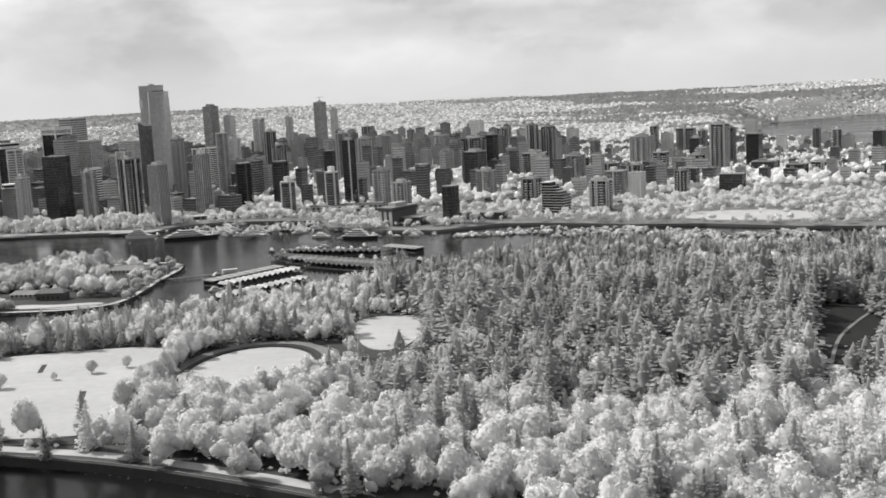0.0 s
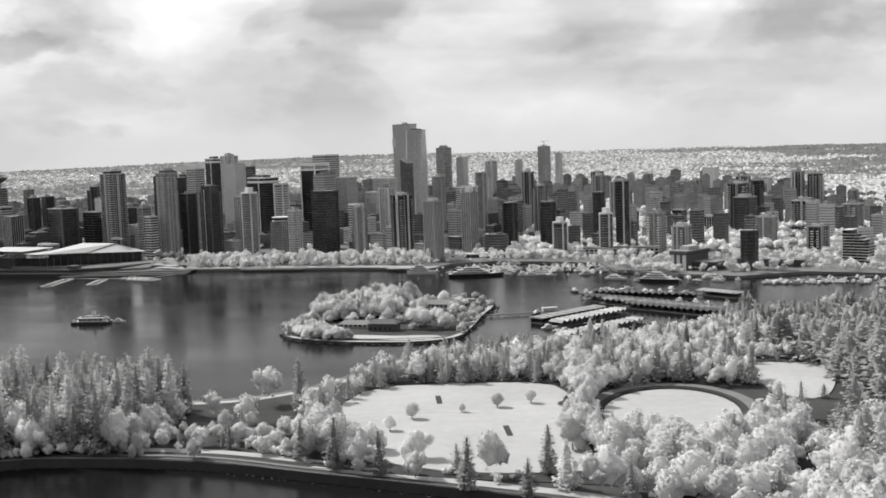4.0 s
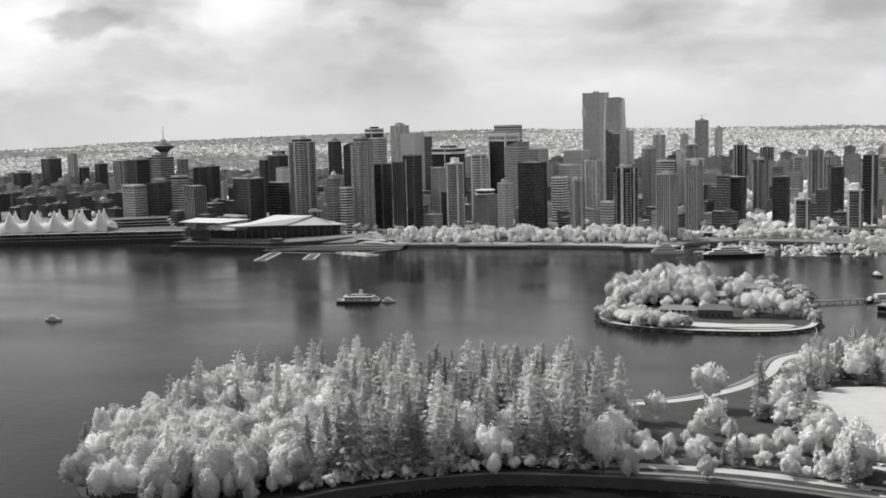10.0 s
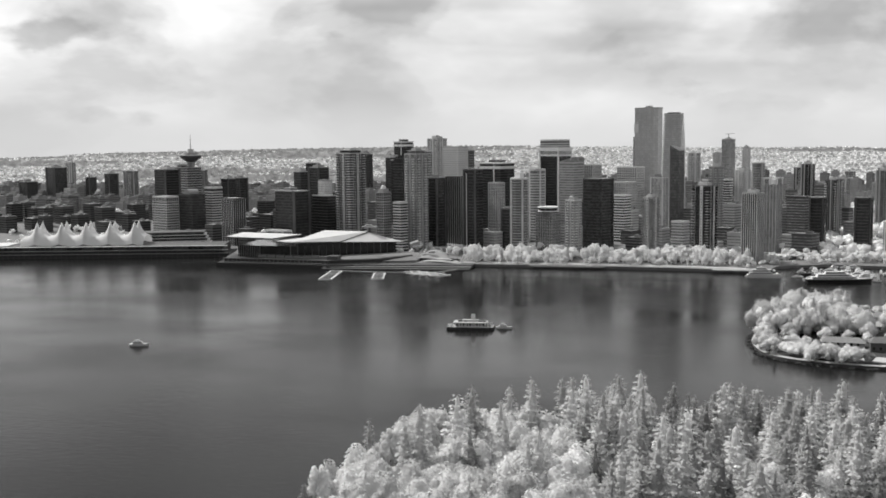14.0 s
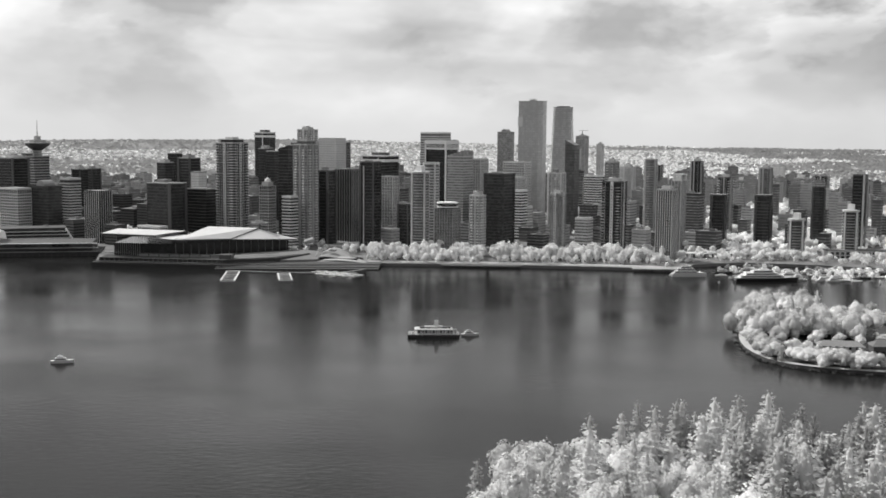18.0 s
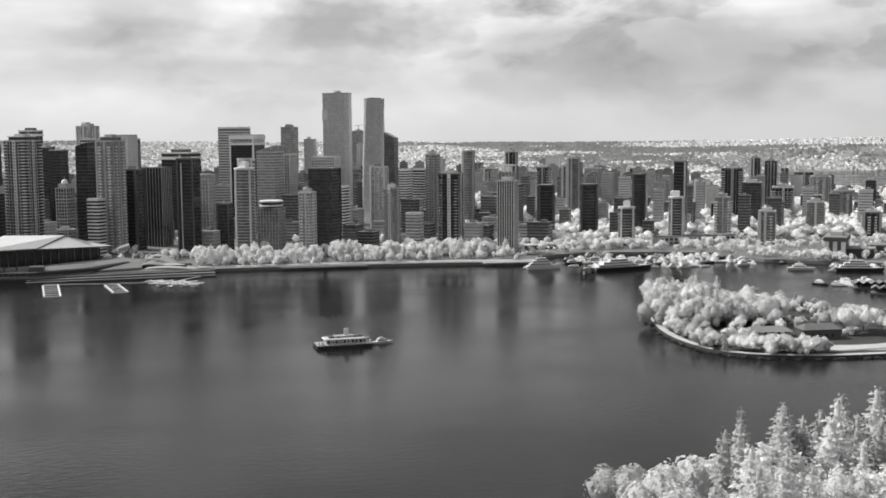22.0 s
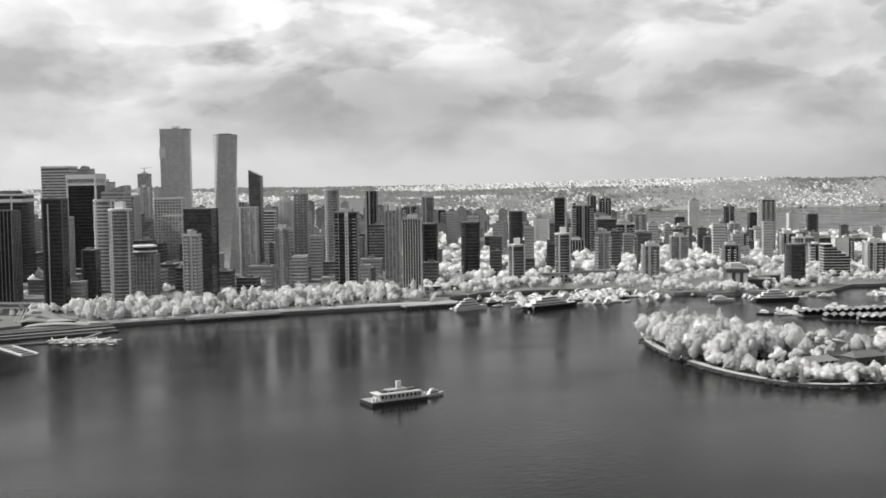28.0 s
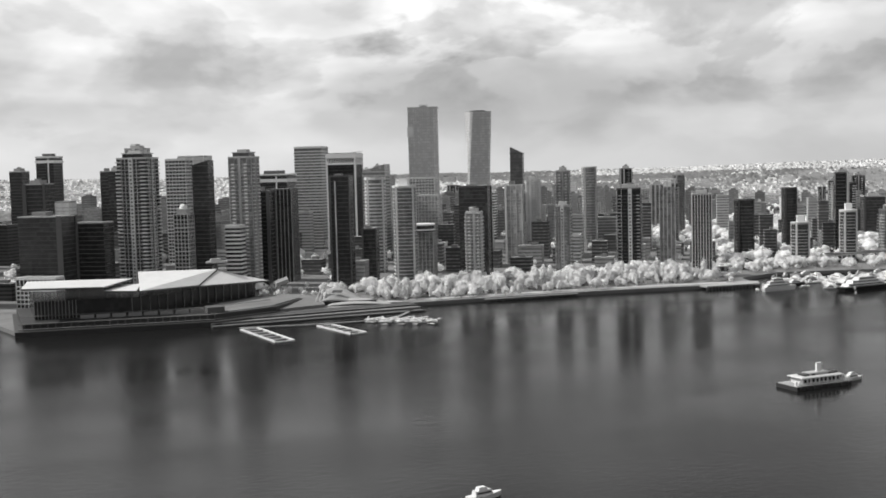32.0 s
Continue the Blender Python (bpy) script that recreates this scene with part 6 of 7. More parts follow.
def terminal():
    root = thing("harbour_terminal", "low harbour terminal under two curved pale roof shells", "terminal", pose(-746, 1340, 2.85, 0, 0, -14))

    def shell(x0, x1, y0, y1, high, lean, crest, thick=0.7):
        """A roof that rises from low ends to a crest, higher at the back."""
        g, n, m = Geo(), 16, 5
        for low in (0, 1):
            for i in range(n + 1):
                u = i / n
                for j in range(m + 1):
                    v = j / m
                    pinch = 0.25 + 0.75 * math.sin(math.pi * u) ** 0.6
                    g.v.append((x0 + (x1 - x0) * u + lean * v, y0 + (y1 - y0) * v * pinch, 0.4 + high * math.sin(math.pi * u ** crest) ** 0.9 * (0.35 + 0.65 * v) - thick * low))
        k, r = (n + 1) * (m + 1), m + 1
        for i in range(n):
            for j in range(m):
                q = i * r + j
                g.f += [(q, q + r, q + r + 1, q + 1), (k + q, k + q + 1, k + q + r + 1, k + q + r)]
            g.f += [(i * r, k + i * r, k + i * r + r, i * r + r), (i * r + m, i * r + r + m, k + i * r + r + m, k + i * r + m)]
        return g

    part("hall", Geo().prism([(-20, -4), (22, -5), (24, 10), (-18, 18)], -0.2, 3.4), GLASS_D, root)
    rear = part("roof_shell", shell(-23, 14, -3, 18, 11.5, 3, 0.55), SHEDROOF, root, "pale curved rear roof shell", True)
    part("roof_shell", shell(-18, 32, -10, 3, 4.2, 2, 0.9), SHEDROOF, root, "pale curved front roof shell", True)
    part("skylight", Geo().face((-12, 3, 9.3), (-4, 3, 9.0), (-3, 7, 10.6), (-10, 7, 10.9)), GLASS_D, rear)
    me = Geo().tube((0, 0, 0), (5, 12, 12.5), 0.6, 0.5, 6).mesh("roof_rib", CONC_M)
    for i in range(3):
        part("roof_rib", me, CONC_M, rear).location = (-25 + 2.6 * i, -5, 0)
    part("forecourt", Geo().prism([(-46, -18), (46, -19), (46, -12), (30, 14), (-46, 12)], -0.4, 0.25), PAVING, root)
    quay = thing("quay_steps", "stepped pale quay terraces beside the convention hall", "quay")
    for i, z in enumerate((1.0, 2.2, 3.3)):
        part("step", Geo().prism([(-858, 1279 + 7 * i), (-700, 1290 + 10 * i), (-700, 1330), (-858, 1296 + 7 * i)], -2, z), (CONC_D, CITYG, CONC_D)[i], quay)
        part("step_edge", Geo().prism([(-858, 1278.4 + 7 * i), (-700, 1289.4 + 10 * i), (-700, 1290.4 + 10 * i), (-858, 1279.4 + 7 * i)], z - 0.1, z + 0.25), PAVING, quay, "thin pale edge")
    part("sloped_lawn", Geo().prism([(-802, 1322), (-766, 1330), (-760, 1372), (-790, 1392)], 3.0, lambda px, py: 5.0 + 0.06 * (py - 1322)), CITYG, quay, "grey sloping plaza lawn")
    part("sculpture", Geo().tube((-786, 1400, 3), (-789, 1400, 16), 0.7, 0.5, 6).tube((-789, 1400, 16), (-779, 1400, 19), 2.6, 3.2, 6), CONC_M, quay, "tall grey plaza sculpture")


docks()
terminal()
PROM = [(-715, 1327), (-640, 1326), (-550, 1323), (-480, 1316), (-420, 1306)]


def promenade():
    ribbon("promenade", offset_line(curve_through(PROM), 4.0), 5, 3.1, PAVING, "pale waterfront promenade behind the seawall", "promenade")
    ribbon("promenade_wall", offset_line(curve_through(PROM), 0.1), 0.9, 3.15, CONC_M, "grey waterfront seawall", "seawall", 4.0)
    ribbon("waterfront_lawn", offset_line(curve_through(PROM), 12), 10, 3.2, GRASS, "bright strip of lawn behind the promenade", "lawn")
    # boardwalk on piles
    root = thing("boardwalk", "timber boardwalk on dark piles", "boardwalk")
    part("deck", Geo().prism([(-640, 1316), (-560, 1314), (-560, 1320), (-640, 1322)], 2.0, 2.6), TIMBER, root)
    me = Geo().tube((0, 0, -2), (0, 0, 2.0), 0.5, 0.5).mesh("pile", TIMBER)
    for i in range(14):
        part("pile", me, TIMBER, root).location = (-638 + 5.9 * i, 1316.5, 0)
    wall = thing("marina_wall", "dark piled quay at the end of the promenade", "quay")
    part("deck", Geo().prism([(-452, 1298), (-402, 1296), (-392, 1312), (-400, 1320), (-452, 1308)], 2.2, 3.4), CONC_M, wall)
    me = Geo().box(-1.1, 1.1, -1, 1, -2, 2.2).mesh("pile", CONC_D)
    for i in range(16):
        part("pile", me, CONC_D, wall).location = (-450 + 3.2 * i, 1299 - 0.1 * i, 0)


promenade()


def waterfront_trees():
    n, rest = 0, Wood()

    def grow_tree(x, y, z, h, squash=1.0):
        nonlocal n
        if n < 290:
            n += 1
            plant(PROMS[TRNG.integers(4)], x, y, z, h, squash)
        else:
            rest.add(PROM_REST[TRNG.integers(6)], x, y, z, h * TRNG.uniform(0.55, 1.25), squash * TRNG.uniform(0.8, 1.25))

    for x, y in scatter(-712, -408, 1336, 1412, 8.6):
        if -598 < x < -588:
            continue
        h = 8.0 + 10.0 * TRNG.random() ** 1.6
        if y < 1352:
            h *= 0.75
        if y < 1366 and TRNG.random() < 0.55:
            rest.add(PROM_POINT[TRNG.integers(4)], x, y, 2.9, h * 1.2)
            continue
        grow_tree(x, y, 2.9, h, TRNG.uniform(0.85, 1.35))
    for x, y in scatter(-410, -150, 1395, 1470, 13):
        if TRNG.random() < 0.55 and not any((x - a) ** 2 + (y - b) ** 2 < q * q for a, b, q in OCCUPIED):
            grow_tree(x, y, 2.9, TRNG.uniform(7, 12), 1.15)
    for x, y in scatter(-420, -40, 1225, 1425, 10.0):
        ring = CITY_SHORE + [(1900, 1430), (-3000, 1430)]
        if TRNG.random() < 0.62 and inside(x, y, ring) and edge_distance(x, y, ring) > 4.5 and not (-150 < x < 25 and 1260 < y < 1325) and not (-240 < x < -130 and 1405 < y):
            if not any((x - a) ** 2 + (y - b) ** 2 < q * q for a, b, q in OCCUPIED):
                grow_tree(x, y, 2.9, TRNG.uniform(5, 11), 1.2)
    for x, y in scatter(-800, -715, 1400, 1450, 12):
        if TRNG.random() < 0.6 and not any((x - a) ** 2 + (y - b) ** 2 < q * q for a, b, q in OCCUPIED):
            grow_tree(x, y, 2.9, TRNG.uniform(7, 13), 0.95)
    for x, y in scatter(-180, -120, 1222, 1262, 9):
        if inside(x, y, CITY_SHORE + [(1900, 1430), (-3000, 1430)]):
            grow_tree(x, y, 2.9, TRNG.uniform(8, 13), 1.2)
    for x, y in scatter(-50, 470, 1100, 1420, 14):
        ring = CITY_SHORE + [(1900, 1430), (-3000, 1430)]
        if not inside(x, y, ring) or edge_distance(x, y, ring) < 6 or inside(x, y, CITY_LAWN) and TRNG.random() < 0.86:
            continue
        if any((x - a) ** 2 + (y - b) ** 2 < q * q for a, b, q in OCCUPIED):
            continue
        if TRNG.random() < 0.85:
            grow_tree(x, y, 2.9, TRNG.uniform(7, 12), 1.2)
    for i in range(26):
        grow_tree(130 + 11.5 * i, 1296 + 2 * math.sin(i) - 1.2 * i, 2.9, TRNG.uniform(8, 10.5), 1.0)
    rest.done("harbour_trees", LEAF_T, "bright rounded trees along the harbour front", "trees")


CITY_LAWN = smooth_ring([(196, 1236), (206, 1178), (244, 1158), (318, 1132), (342, 1180), (318, 1226), (250, 1244)], 2)
sheet("city_lawn", CITY_LAWN, 2.6, 3.3, GRASS, "broad bright lawn in the harbour park", "lawn")
waterfront_trees()


def pavilion():
    root = thing("rowing_pavilion", "dark hall with white pilasters and a flat pale roof", "pavilion", pose(-107, 1264, 2.85, 0, 0, -36))
    OCCUPIED.append((-107, 1264, 30))
    part("hall", Geo().prism(rect(19, 42), 0, 20), CONC_D, root)
    part("roof", Geo().prism(rect(21, 44), 20, 21), PAVING, root, "flat grey roof")
    part("roof_hut", Geo().prism(rect(11, 20), 21, 25), CONC_M, root)
    part("roof_rim", Geo().prism(rect(21.6, 44.6), 16.6, 20), CONC_D, root)
    me = Geo().box(-2.0, 2.0, -0.6, 0.6, 0, 16.6).mesh("pilaster", CONC_M)
    for i in range(3):
        part("pilaster", me, CONC_M, root).location = (-7.5 + 7.5 * i, -21.4, 0)
    part("side_wing", Geo().prism([(9.5, -8), (34, -4), (34, 18), (9.5, 18)], 0, 8.5), CONC_D, root)
    part("wing_roof", Geo().prism([(9.6, -9), (35, -5), (35, 19), (9.6, 19)], 8.5, 9.3), ROOFG, root)
    low = thing("harbour_club", "long low dark waterfront building with a pale roof", "building", pose(-20, 1282, 2.85, 0, 0, -20))
    part("wall", Geo().prism(rect(70, 18), 0, 7), CONC_D, low)
    part("roof", Geo().prism(rect(72, 20), 7, 8), ROOFG, low)
    cafe = thing("waterfront_restaurant", "long low restaurant with a bright flat roof", "building", pose(-352, 1416, 2.85, 0, 0, 3))
    part("wall", Geo().prism(rect(56, 13), 0, 4.2), CONC_D, cafe)
    part("flat_roof", Geo().prism(rect(60, 17), 4.2, 5.0), ROOFW, cafe, "bright flat overhanging roof")
    part("roof_light", Geo().prism(rect(20, 5), 5.0, 6.6), CONC_M, cafe)
    base = thing("terrace_row", "low waterfront terrace with arched dark openings", "building", pose(-185, 1420, 2.85, 0, 0, 2))
    part("wall", Geo().prism(rect(92, 16), 0, 9), CONC_M, base)
    g = Geo()
    for i in range(16):
        g.box(-43 + 5.6 * i, -39.6 + 5.6 * i, -8.3, -7.8, 1, 3.6).box(-43 + 5.6 * i, -39.6 + 5.6 * i, -8.3, -7.8, 5, 7.6)
    tagged(part("arcade", g, GLASS_D, base), kind="stuff")
    part("roof", Geo().prism(rect(93, 17), 9, 9.8), ROOFG, base)


pavilion()


# ---- boats ----
def hull_geo(l, b, h):
    st = [(-0.5, 0.42), (-0.3, 0.5), (0.05, 0.5), (0.3, 0.36), (0.44, 0.15), (0.5, 0.01)]
    g = Geo()
    for s, w in st:
        rise = 0.25 * h * max(0, s) * 2
        g.v += [(s * l * 0.94, -w * b * 0.7, -0.3), (s * l, -w * b, h + rise), (s * l, w * b, h + rise), (s * l * 0.94, w * b * 0.7, -0.3)]
    for i in range(len(st) - 1):
        n = 4 * i
        g.f += [(n + k, n + 4 + k, n + 4 + (k + 1) % 4, n + (k + 1) % 4)[::-1] for k in range(4)]
    g.f += [(0, 1, 2, 3)[::-1], tuple(4 * len(st) - 4 + k for k in range(4))]
    return g


def cabin_geo(x0, x1, w, z0, z1, rake=0.8):
    return Geo().prism([(x0, -w), (x1, -w), (x1, w), (x0, w)], z0, z1, [(x0 + rake * 0.3, -w * 0.85), (x1 - rake, -w * 0.85), (x1 - rake, w * 0.85), (x0 + rake * 0.3, w * 0.85)])


def motor_yacht(x, y, l, ang, label="white motor yacht moored in the marina"):
    root = thing("motor_yacht", label, "boat", pose(x, y, 0.1, 0, 0, ang), "moored boats")
    b, h = l * 0.27, l * 0.07 + 0.5
    part("hull", hull_geo(l, b, h), HULLD if (x * 7.3 + y * 3.1) % 1 < 0.15 and "moored in" in label else HULL, root)
    cabin = part("cabin", cabin_geo(-l * 0.32, l * 0.2, b * 0.38, h, h + l * 0.05 + 0.9), HULL, root)
    part("window_band", Geo().prism(rect(l * 0.4, b * 0.74), h + l * 0.02 + 0.3, h + l * 0.035 + 0.6), GLASS_D, cabin, "dark window band").location = (-l * 0.07, 0, 0)
    part("flybridge", cabin_geo(-l * 0.22, l * 0.06, b * 0.3, h + l * 0.05 + 0.9, h + l * 0.09 + 1.4), HULL, cabin)
    return root


def sail_boat(x, y, l, ang):
    root = thing("sailing_boat", "moored sailing boat with a bare mast", "boat", pose(x, y, 0.1, 0, 0, ang), "moored boats")
    part("hull", hull_geo(l, l * 0.28, 1.0), HULL, root)
    part("cabin", cabin_geo(-l * 0.15, l * 0.2, l * 0.08, 1.0, 1.6, 0.4), HULL, root)
    mast = part("mast", Geo().tube((0, 0, 1), (0, 0, l * 1.25), 0.12, 0.06, 5), METAL, root)
    part("boom", Geo().tube((-l * 0.4, 0, 2.1), (0, 0, 2.1), 0.16, 0.1, 5), WHITE, mast)


def small_boat(x, y, l, ang):
    root = thing("small_boat", "small white cabin boat moored in the marina", "boat", pose(x, y, 0.1, 0, 0, ang), "moored boats")
    part("hull", hull_geo(l, l * 0.28, l * 0.07 + 0.5), HULL, root)
    part("cabin", cabin_geo(-l * 0.3, l * 0.18, l * 0.1, l * 0.07 + 0.5, l * 0.12 + 1.7), HULL, root)


def big_yacht(x, y, l, ang, dark):
    root = thing("large_yacht", "long many-decked yacht at the quay", "yacht", pose(x, y, 0.1, 0, 0, ang))
    b = l * 0.16
    part("hull", hull_geo(l, b, 2.6), HULLD if dark else HULL, root, "dark hull" if dark else "white hull")
    part("bulwark", hull_geo(l * 0.97, b * 1.01, 1.0), HULL, root).location = (0, 0, 2.7)
    z = 3.4
    for i, (a, c) in enumerate(((-0.42, 0.26), (-0.34, 0.18), (-0.22, 0.1))):
        house = part("deck_house", cabin_geo(l * a, l * c, b * (0.42 - 0.05 * i), z, z + 2.3, 2.0), HULL, root)
        part("window_band", Geo().prism(rect(l * (c - a) * 0.86, b * (0.83 - 0.1 * i)), z + 0.8, z + 1.5), GLASS_D, house, "dark window band").location = (l * (a + c) / 2 - 1, 0, 0)
        z += 2.3
    part("mast", Geo().tube((-l * 0.08, 0, z), (-l * 0.1, 0, z + 4), 0.4, 0.15), HULL, root)


def marina():
    r = np.random.default_rng(9)
    big_yacht(-338, 1240, 62, 8, True)
    big_yacht(-404, 1266, 34, 4, False)
    big_yacht(-140, 1172, 42, -22, True)
    motor_yacht(-184, 1196, 24, -24)

    def row(x0, y0, x1, y1, n, ang, l0, l1, sails=0.25):
        for i in range(n):
            t = (i + r.uniform(-0.42, 0.42)) / max(1, n - 1)
            if r.random() < 0.3:
                continue
            x, y = x0 + (x1 - x0) * t + r.normal(0, 1.0), y0 + (y1 - y0) * t + r.normal(0, 2.6)
            turn = ang + r.normal(0, 7) + (180 if r.random() < 0.35 else 0) + (70 if r.random() < 0.12 else 0)
            if r.random() < sails:
                sail_boat(x, y, r.uniform(l0, l1) * 0.8, turn)
            else:
                motor_yacht(x, y, l0 * 0.7 + (l1 - l0 * 0.6) * r.random() ** 2.2, turn)

    for k in range(6):
        row(-376 + 3 * k, 1256 + 14 * k, -300, 1252 + 15 * k, 9, (88, 12, 84, -8)[k % 4], 11, 22, 0.15)
    for k in range(6):
        row(-288, 1244 + 15 * k, -203, 1238 + 15 * k, 11, (10, 92, -14, 96)[k % 4], 11, 21, 0.15)
    row(-390, 1332, -332, 1360, 7, 30, 9, 15, 0.2)
    row(-322, 1360, -212, 1326, 11, -14, 9, 15, 0.2)
    row(-178, 1246, -66, 1182, 9, -28, 10, 18, 0.1)
    row(-418, 1276, -392, 1290, 4, 60, 9, 14)
    row(-176, 1186, -72, 1172, 8, -24, 12, 20, 0.1)
    row(-20, 1150, 60, 1186, 9, 60, 9, 14)
    row(10, 1196, 95, 1166, 10, 62, 9, 14)
    row(100, 1120, 200, 1108, 12, 75, 9, 15)
    row(110, 1140, 200, 1128, 11, 75, 9, 15)
    row(180, 985, 260, 1000, 10, 70, 9, 13, 0.5)
    row(185, 1018, 282, 1030, 11, 70, 9, 13, 0.5)
    row(205, 1075, 295, 1062, 10, 80, 9, 13, 0.4)
    row(-240, 905, -205, 868, 6, 30, 10, 16, 0.1)
    row(-215, 1098, -120, 1070, 11, -60, 9, 14, 0.1)
    row(-130, 1040, -60, 990, 8, -60, 9, 14, 0.2)
    row(-245, 965, -236, 985, 3, 60, 9, 14, 0.0)
    for x0, y0, x1, y1 in ((-376, 1296, -292, 1296), (-290, 1276, -198, 1270), (-290, 1308, -198, 1302), (98, 1130, 204, 1118), (178, 1002, 284, 1016), (-20, 1168, 70, 1200), (-216, 1092, -118, 1064)):
        ribbon("marina_pontoon", [(x0, y0), (x1, y1)], 2.4, 0.7, PAVING, "narrow pale marina pontoon", "pontoon", 0.6)
    # small boats lying close together between the larger ones
    for x0, x1, y0, y1, n in ((-372, -300, 1262, 1330, 12), (-286, -205, 1248, 1325, 22), (-205, -112, 1078, 1118, 22), (-170, -80, 1180, 1215, 8)):
        for _ in range(n):
            small_boat(r.uniform(x0, x1), r.uniform(y0, y1), r.uniform(8, 14), r.choice((-70, 20, 105)) + r.normal(0, 8))
    fleet = Geo()
    for x0, x1, y0, y1, n in ((-40, 60, 1142, 1168, 50), (60, 150, 1112, 1160, 60), (150, 215, 1062, 1118, 50), (200, 300, 1045, 1085, 50), (150, 300, 985, 1035, 60)):
        for _ in range(n):
            x, y, l = r.uniform(x0, x1), r.uniform(y0, y1), r.uniform(8, 15)
            a = math.radians(r.choice((62, 75, 152)) + r.normal(0, 9))
            for g in (hull_geo(l, l * 0.28, l * 0.07 + 0.5), cabin_geo(-l * 0.3, l * 0.18, l * 0.1, l * 0.07 + 0.5, l * 0.12 + 1.6)):
                k = len(fleet.v)
                fleet.v += [(x + px * math.cos(a) - py * math.sin(a), y + px * math.sin(a) + py * math.cos(a), pz + 0.1) for px, py, pz in g.v]
                fleet.f += [tuple(i + k for i in q) for q in g.f]
    solid("moored_fleet", fleet, FLEET, "crowd of small pale boats along the far shore", "boats", "stuff")


marina()


def boat_shed(x, y, length, depth, ang, n, dark=False):
    """A row of gabled boat shelters over floats."""
    root = thing("boat_shed", "row of gabled boat shelters with zigzag pale roofs", "boat shed", pose(x, y, 0, 0, 0, ang), "boat sheds")
    w = length / n
    part("float", Geo().box(0, length, -depth / 2, depth / 2, -0.4, 0.6), TIMBER, root)
    part("back_wall", Geo().box(0, length, depth / 2 - 0.4, depth / 2, 0.6, 4.0), CONC_D, root)
    me_v = [(0, -depth / 2, 4.0), (w / 2, -depth / 2, 6.0), (w, -depth / 2, 4.0), (0, depth / 2, 4.0), (w / 2, depth / 2, 6.0), (w, depth / 2, 4.0)]
    t = Geo()
    t.v = me_v + [(a, b, c - 0.3) for a, b, c in me_v]
    t.f = [(0, 1, 4, 3), (1, 2, 5, 4), (6, 9, 10, 7), (7, 10, 11, 8), (0, 6, 7, 1), (1, 7, 8, 2), (3, 4, 10, 9), (4, 5, 11, 10), (0, 3, 9, 6), (2, 8, 11, 5)]
    me = t.mesh("gable_roof", ROOFG if dark else SHEDROOF)
    post = Geo().box(-0.25, 0.25, -depth / 2, -depth / 2 + 0.5, 0.4, 4.0).mesh("post", CONC_D)
    for i in range(n):
        part("gable_roof", me, SHEDROOF, root).location = (w * i, 0, 0)
        part("post", post, CONC_D, root).location = (w * i, 0, 0)


def flat_shed(x, y, length, depth, ang):
    root = thing("boat_shed", "long boat shelter with a flat pale roof on posts", "boat shed", pose(x, y, 0, 0, 0, ang), "boat sheds")
    part("float", Geo().box(0, length, -depth / 2, depth / 2, -0.4, 0.6), TIMBER, root)
    part("back_wall", Geo().box(0, length, depth / 2 - 0.4, depth / 2, 0.6, 4.2), CONC_D, root)
    part("flat_roof", Geo().prism([(-0.5, -depth / 2 - 0.5), (length + 0.5, -depth / 2 - 0.5), (length + 0.5, depth / 2 + 0.5), (-0.5, depth / 2 + 0.5)], 4.2, lambda px, py: 4.9 + 0.03 * py), SHEDROOF, root)
    seam = Geo().box(-0.12, 0.12, -depth / 2 - 0.5, depth / 2 + 0.5, 4.62, 5.0).mesh("roof_seam", ROOFG)
    post = Geo().box(-0.2, 0.2, -depth / 2, -depth / 2 + 0.4, 0.6, 4.2).mesh("post", CONC_D)
    for i in range(int(length / 8) + 1):
        part("post", post, CONC_D, root).location = (min(length - 0.3, 8 * i + 0.3), 0, 0)
        part("roof_seam", seam, ROOFG, root).location = (min(length - 0.3, 8 * i + 0.3), 0, 0.3)


flat_shed(-104, 1082, 44, 12, -40)
flat_shed(-239, 918, 80, 12, 53)
boat_shed(-222, 900, 84, 14, 53, 14)
boat_shed(-212, 842, 92, 13, 53, 15)
boat_shed(-207, 1052, 126, 14, -35, 20, True)
boat_shed(-190, 1030, 120, 13, -35, 19)
boat_shed(-170, 1004, 104, 13, -35, 17, True)
boat_shed(-205, 1080, 100, 12, -17, 16, True)


def roofed_hall(x, y, w, d, h, ang, label, roof, walls):
    root = thing("island_hall", label, "hall", pose(x, y, 1.85, 0, 0, ang))
    wall = part("wall", Geo().prism(rect(w, d), -0.2, h), walls, root)
    g = Geo()
    g.v = [(-w / 2 - 1, -d / 2 - 1, h), (w / 2 + 1, -d / 2 - 1, h), (w / 2 + 1, d / 2 + 1, h), (-w / 2 - 1, d / 2 + 1, h), (-w / 2 + d * 0.3, 0, h + d * 0.28), (w / 2 - d * 0.3, 0, h + d * 0.28)]
    g.f = [(0, 1, 5, 4), (1, 2, 5), (2, 3, 4, 5), (3, 0, 4), (3, 2, 1, 0)]
    part("roof", g, roof, root)
    me = Geo().box(-0.8, 0.8, -0.15, 0.15, 0, 1.8).mesh("window", GLASS_D)
    for i in range(int(w / 4)):
        part("window", me, GLASS_D, wall).location = (-w / 2 + 2 + 4 * i, -d / 2 - 0.02, 1.4)


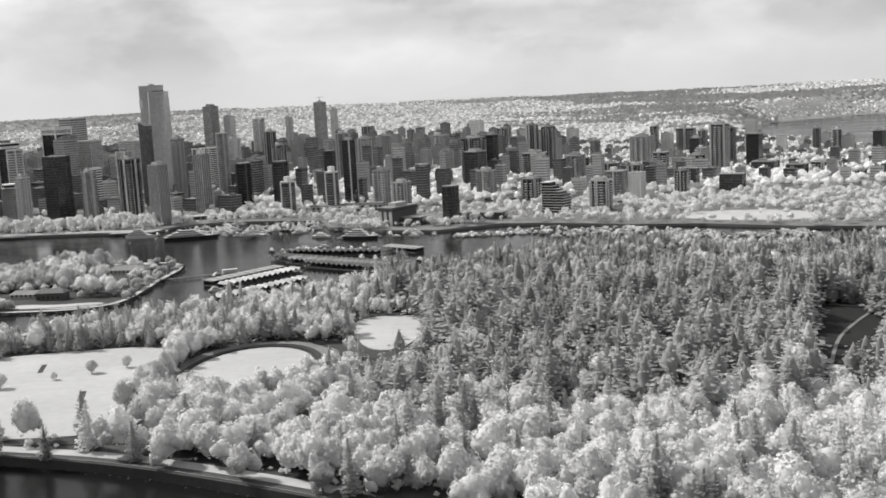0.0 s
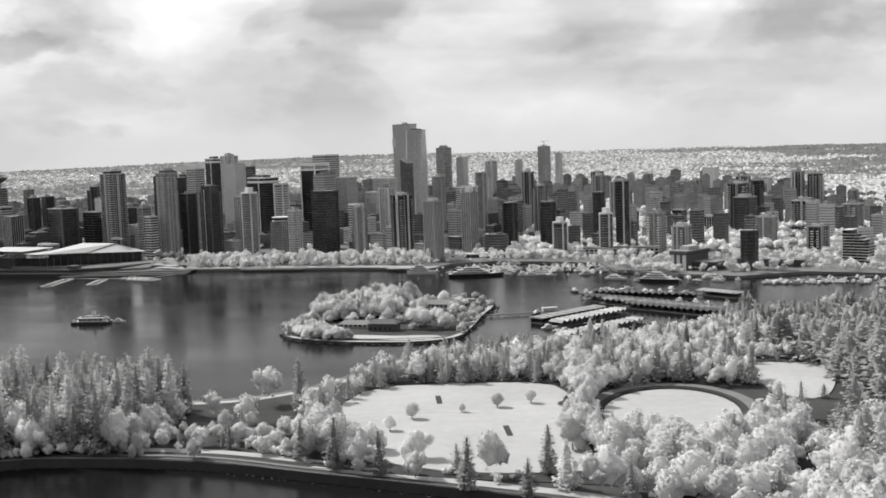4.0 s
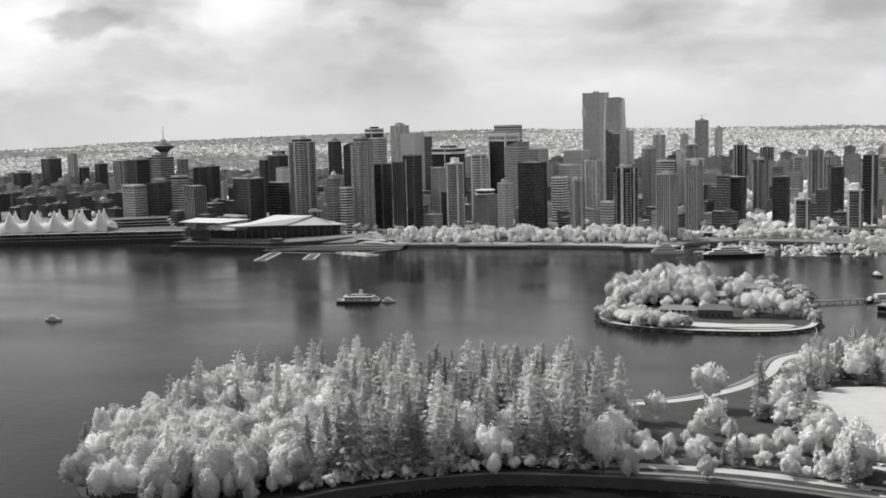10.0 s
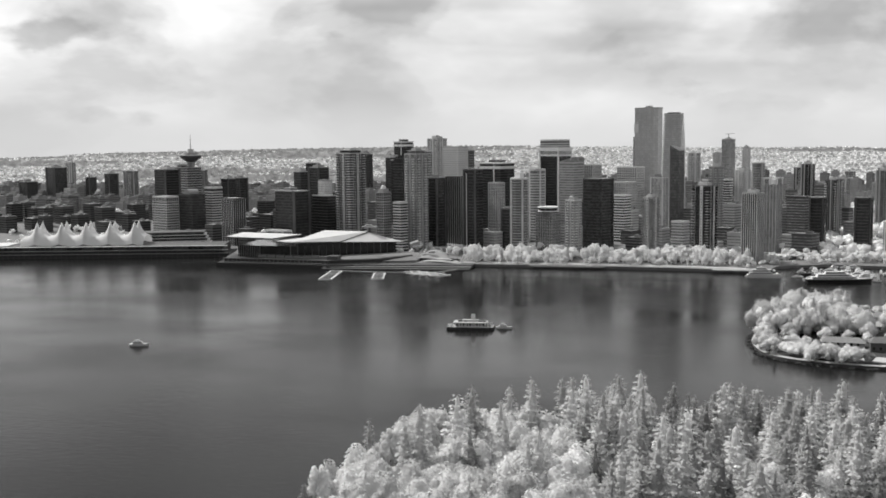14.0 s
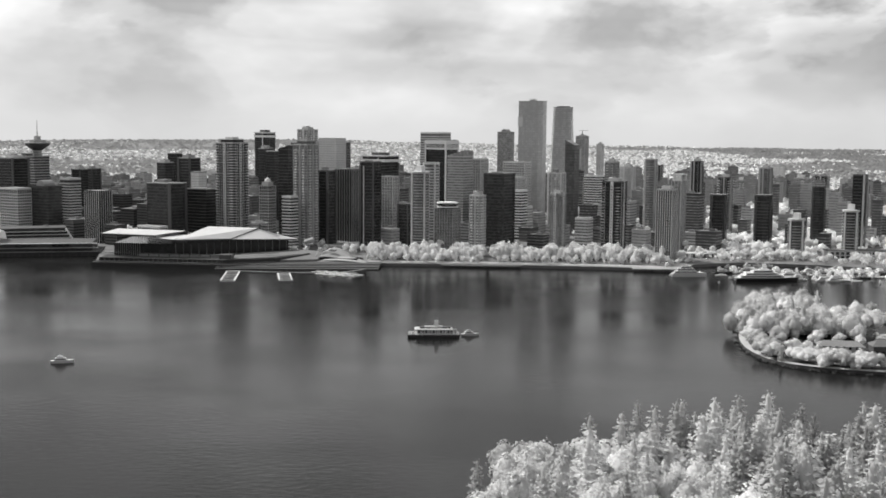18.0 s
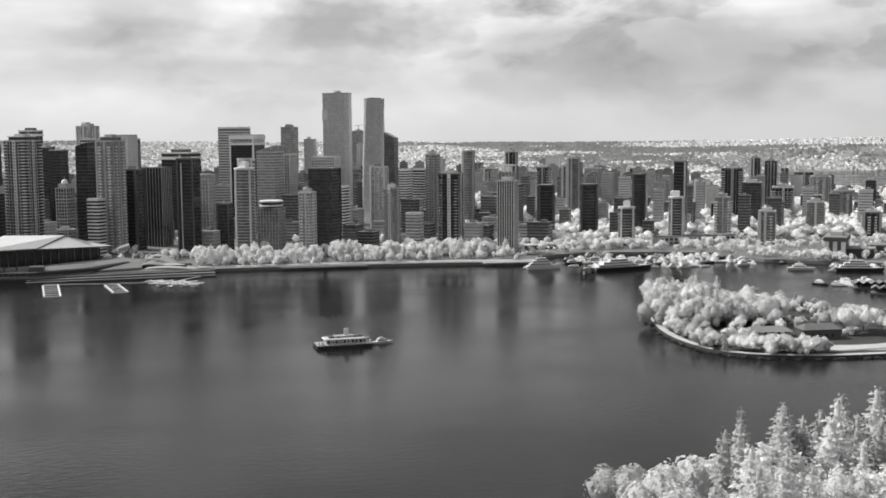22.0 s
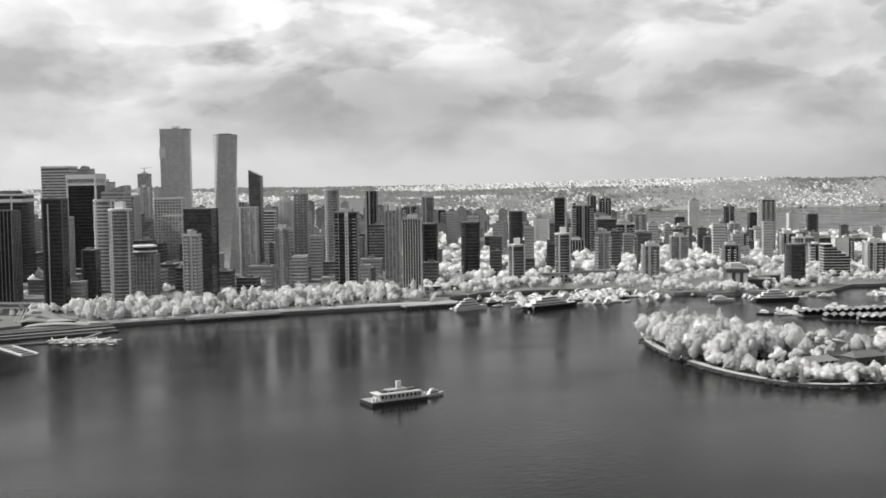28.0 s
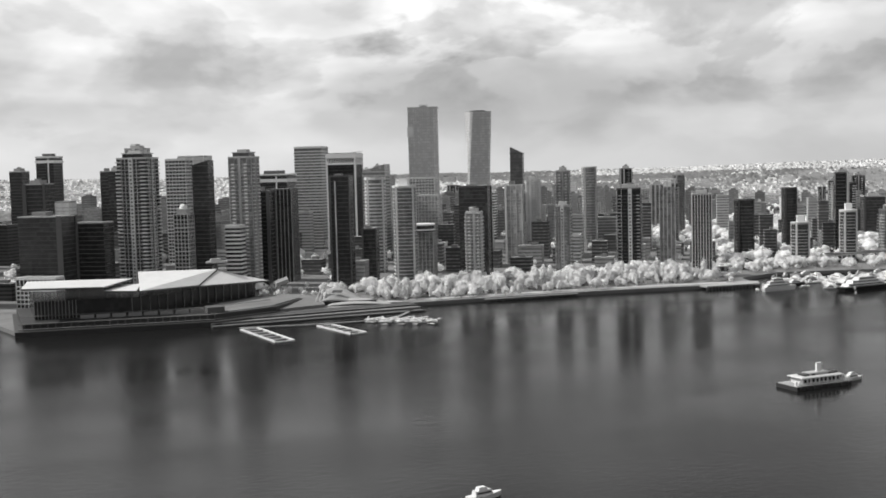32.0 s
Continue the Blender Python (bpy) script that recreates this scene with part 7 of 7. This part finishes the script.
def island():
    roofed_hall(-355, 878, 23, 11, 6, -4, "dark drill hall with a hipped roof on the island", TIMBER, CONC_D)
    roofed_hall(-381, 891, 26, 10, 3.4, -6, "long low island shed with a grey roof beside the hall", PAVING, CONC_M)
    roofed_hall(-330, 996, 34, 12, 4, -8, "long island building with a pale roof", PAVING, CONC_M)
    roofed_hall(-352, 955, 22, 10, 4, 5, "island store with a pale roof", CONC_M, CONC_M)
    sheet("island_lawn", smooth_ring([(-384, 846), (-340, 832), (-310, 836), (-301, 850), (-316, 855), (-342, 850), (-374, 858)], 2), 1.6, 2.1, SAND, "pale lawn round the island halls", "lawn")
    ribbon("island_road", curve_through([(-300, 846), (-340, 838), (-388, 842), (-415, 870)]), 3.5, 2.2, PATHM, "pale shore road on the island", "path")
    rim = ISLE_S + ISLE_S[:2]
    ribbon("island_shore", offset_line(rim, 2.4), 4.6, 1.98, SAND, "pale stony rim of the island shore", "shore", 0.3)
    pier = thing("timber_pier", "thin timber pier reaching from the island", "pier")
    part("deck", Geo().prism([(-290, 950), (-289, 947), (-222, 972), (-223, 975)], 1.8, 2.3), TIMBER, pier)
    me = Geo().tube((0, 0, -2), (0, 0, 1.8), 0.35, 0.35).mesh("pile", TIMBER)
    for i in range(12):
        part("pile", me, TIMBER, pier).location = (-286 + 5.6 * i, 950.5 + 2.05 * i, 0)
    part("hut", Geo().prism([(-238, 968), (-226, 973), (-228, 978), (-240, 973)], 2.3, 5.0), CONC_L, pier)


island()


def fuel_barge(x, y, ang):
    root = thing("fuel_barge", "moored fuel barge with a flat-roofed station house", "barge", pose(x, y, 0, 0, 0, ang))
    part("hull", Geo().prism([(-17, -7), (15, -7), (17, -4), (17, 7), (-17, 7)], -0.6, 1.8), HULLD, root, "dark barge hull")
    part("deck", Geo().prism(rect(33, 13.4), 1.8, 2.1), CONC_M, root)
    house = part("station_house", Geo().prism(rect(22, 8.0), 2.1, 5.0), CONC_M, root)
    g = Geo()
    for i in range(9):
        g.box(-10.2 + 2.4 * i, -9.0 + 2.4 * i, -4.15, -3.95, 2.8, 4.3)
    tagged(part("window_strip", g, GLASS_D, house), kind="stuff")
    roof = part("roof", Geo().prism(rect(25, 10), 5.0, 5.5, rect(23.4, 8.6)), CONC_M, root, "overhanging grey roof")
    part("upper_cabin", Geo().prism(rect(12, 5), 5.5, 6.6), CONC_M, root)
    part("sign_tower", Geo().box(0.4, 3.2, -0.5, 0.5, 6.2, 10.6), WHITE, root, "blank pale sign tower")
    me = Geo().tube((0, 0, 2.1), (0, 0, 5.0), 0.18, 0.18).mesh("roof_post", WHITE)
    for i in range(6):
        part("roof_post", me, WHITE, root).location = (-12.5 + 5 * i, -5.2, 0)
    me = Geo().tube((0, 0, 1.0), (0, 0, 2.6), 0.5, 0.5).mesh("fender", HULLD)
    for i in range(8):
        part("fender", me, HULLD, root).location = (-15 + 4 * i, -7.3, -0.6)
    for bx, bl, bh in ((-9, 3.0, 0.9), (-4.5, 2.0, 0.7), (5.5, 3.4, 0.8), (9.4, 1.6, 1.1)):
        part("roof_gear", Geo().box(bx, bx + bl, -2.6, 1.8, 5.5, 5.5 + bh), CONC_D, roof)
    for bx in (-15.5, -13.6, 13.2, 15.0):
        part("fuel_pump", Geo().box(bx - 0.5, bx + 0.5, -5.2, -4.2, 2.1, 4.0), WHITE, root)
    part("tank", Geo().tube((11, 1, 3.4), (15.5, 1, 3.4), 1.3, 1.3, 10), METAL, root)


fuel_barge(-632, 932, 4)
motor_yacht(-608, 935, 12, 8, "white cabin cruiser moored at the fuel barge")
motor_yacht(-840, 829, 13, 12, "white cabin cruiser under way on the harbour")


def beacon(x, y):
    root = thing("channel_beacon", "pale channel marker on a pile", "beacon", pose(x, y, 0))
    part("pile", Geo().tube((0, 0, -2), (0, 0, 4), 0.5, 0.4), TIMBER, root)
    part("board", Geo().box(-0.8, 0.8, -0.2, 0.2, 3.6, 6.0), WHITE, root)


for bx, by in ((-392, 1190), (-205, 1020), (-372, 1215)):
    beacon(bx, by)
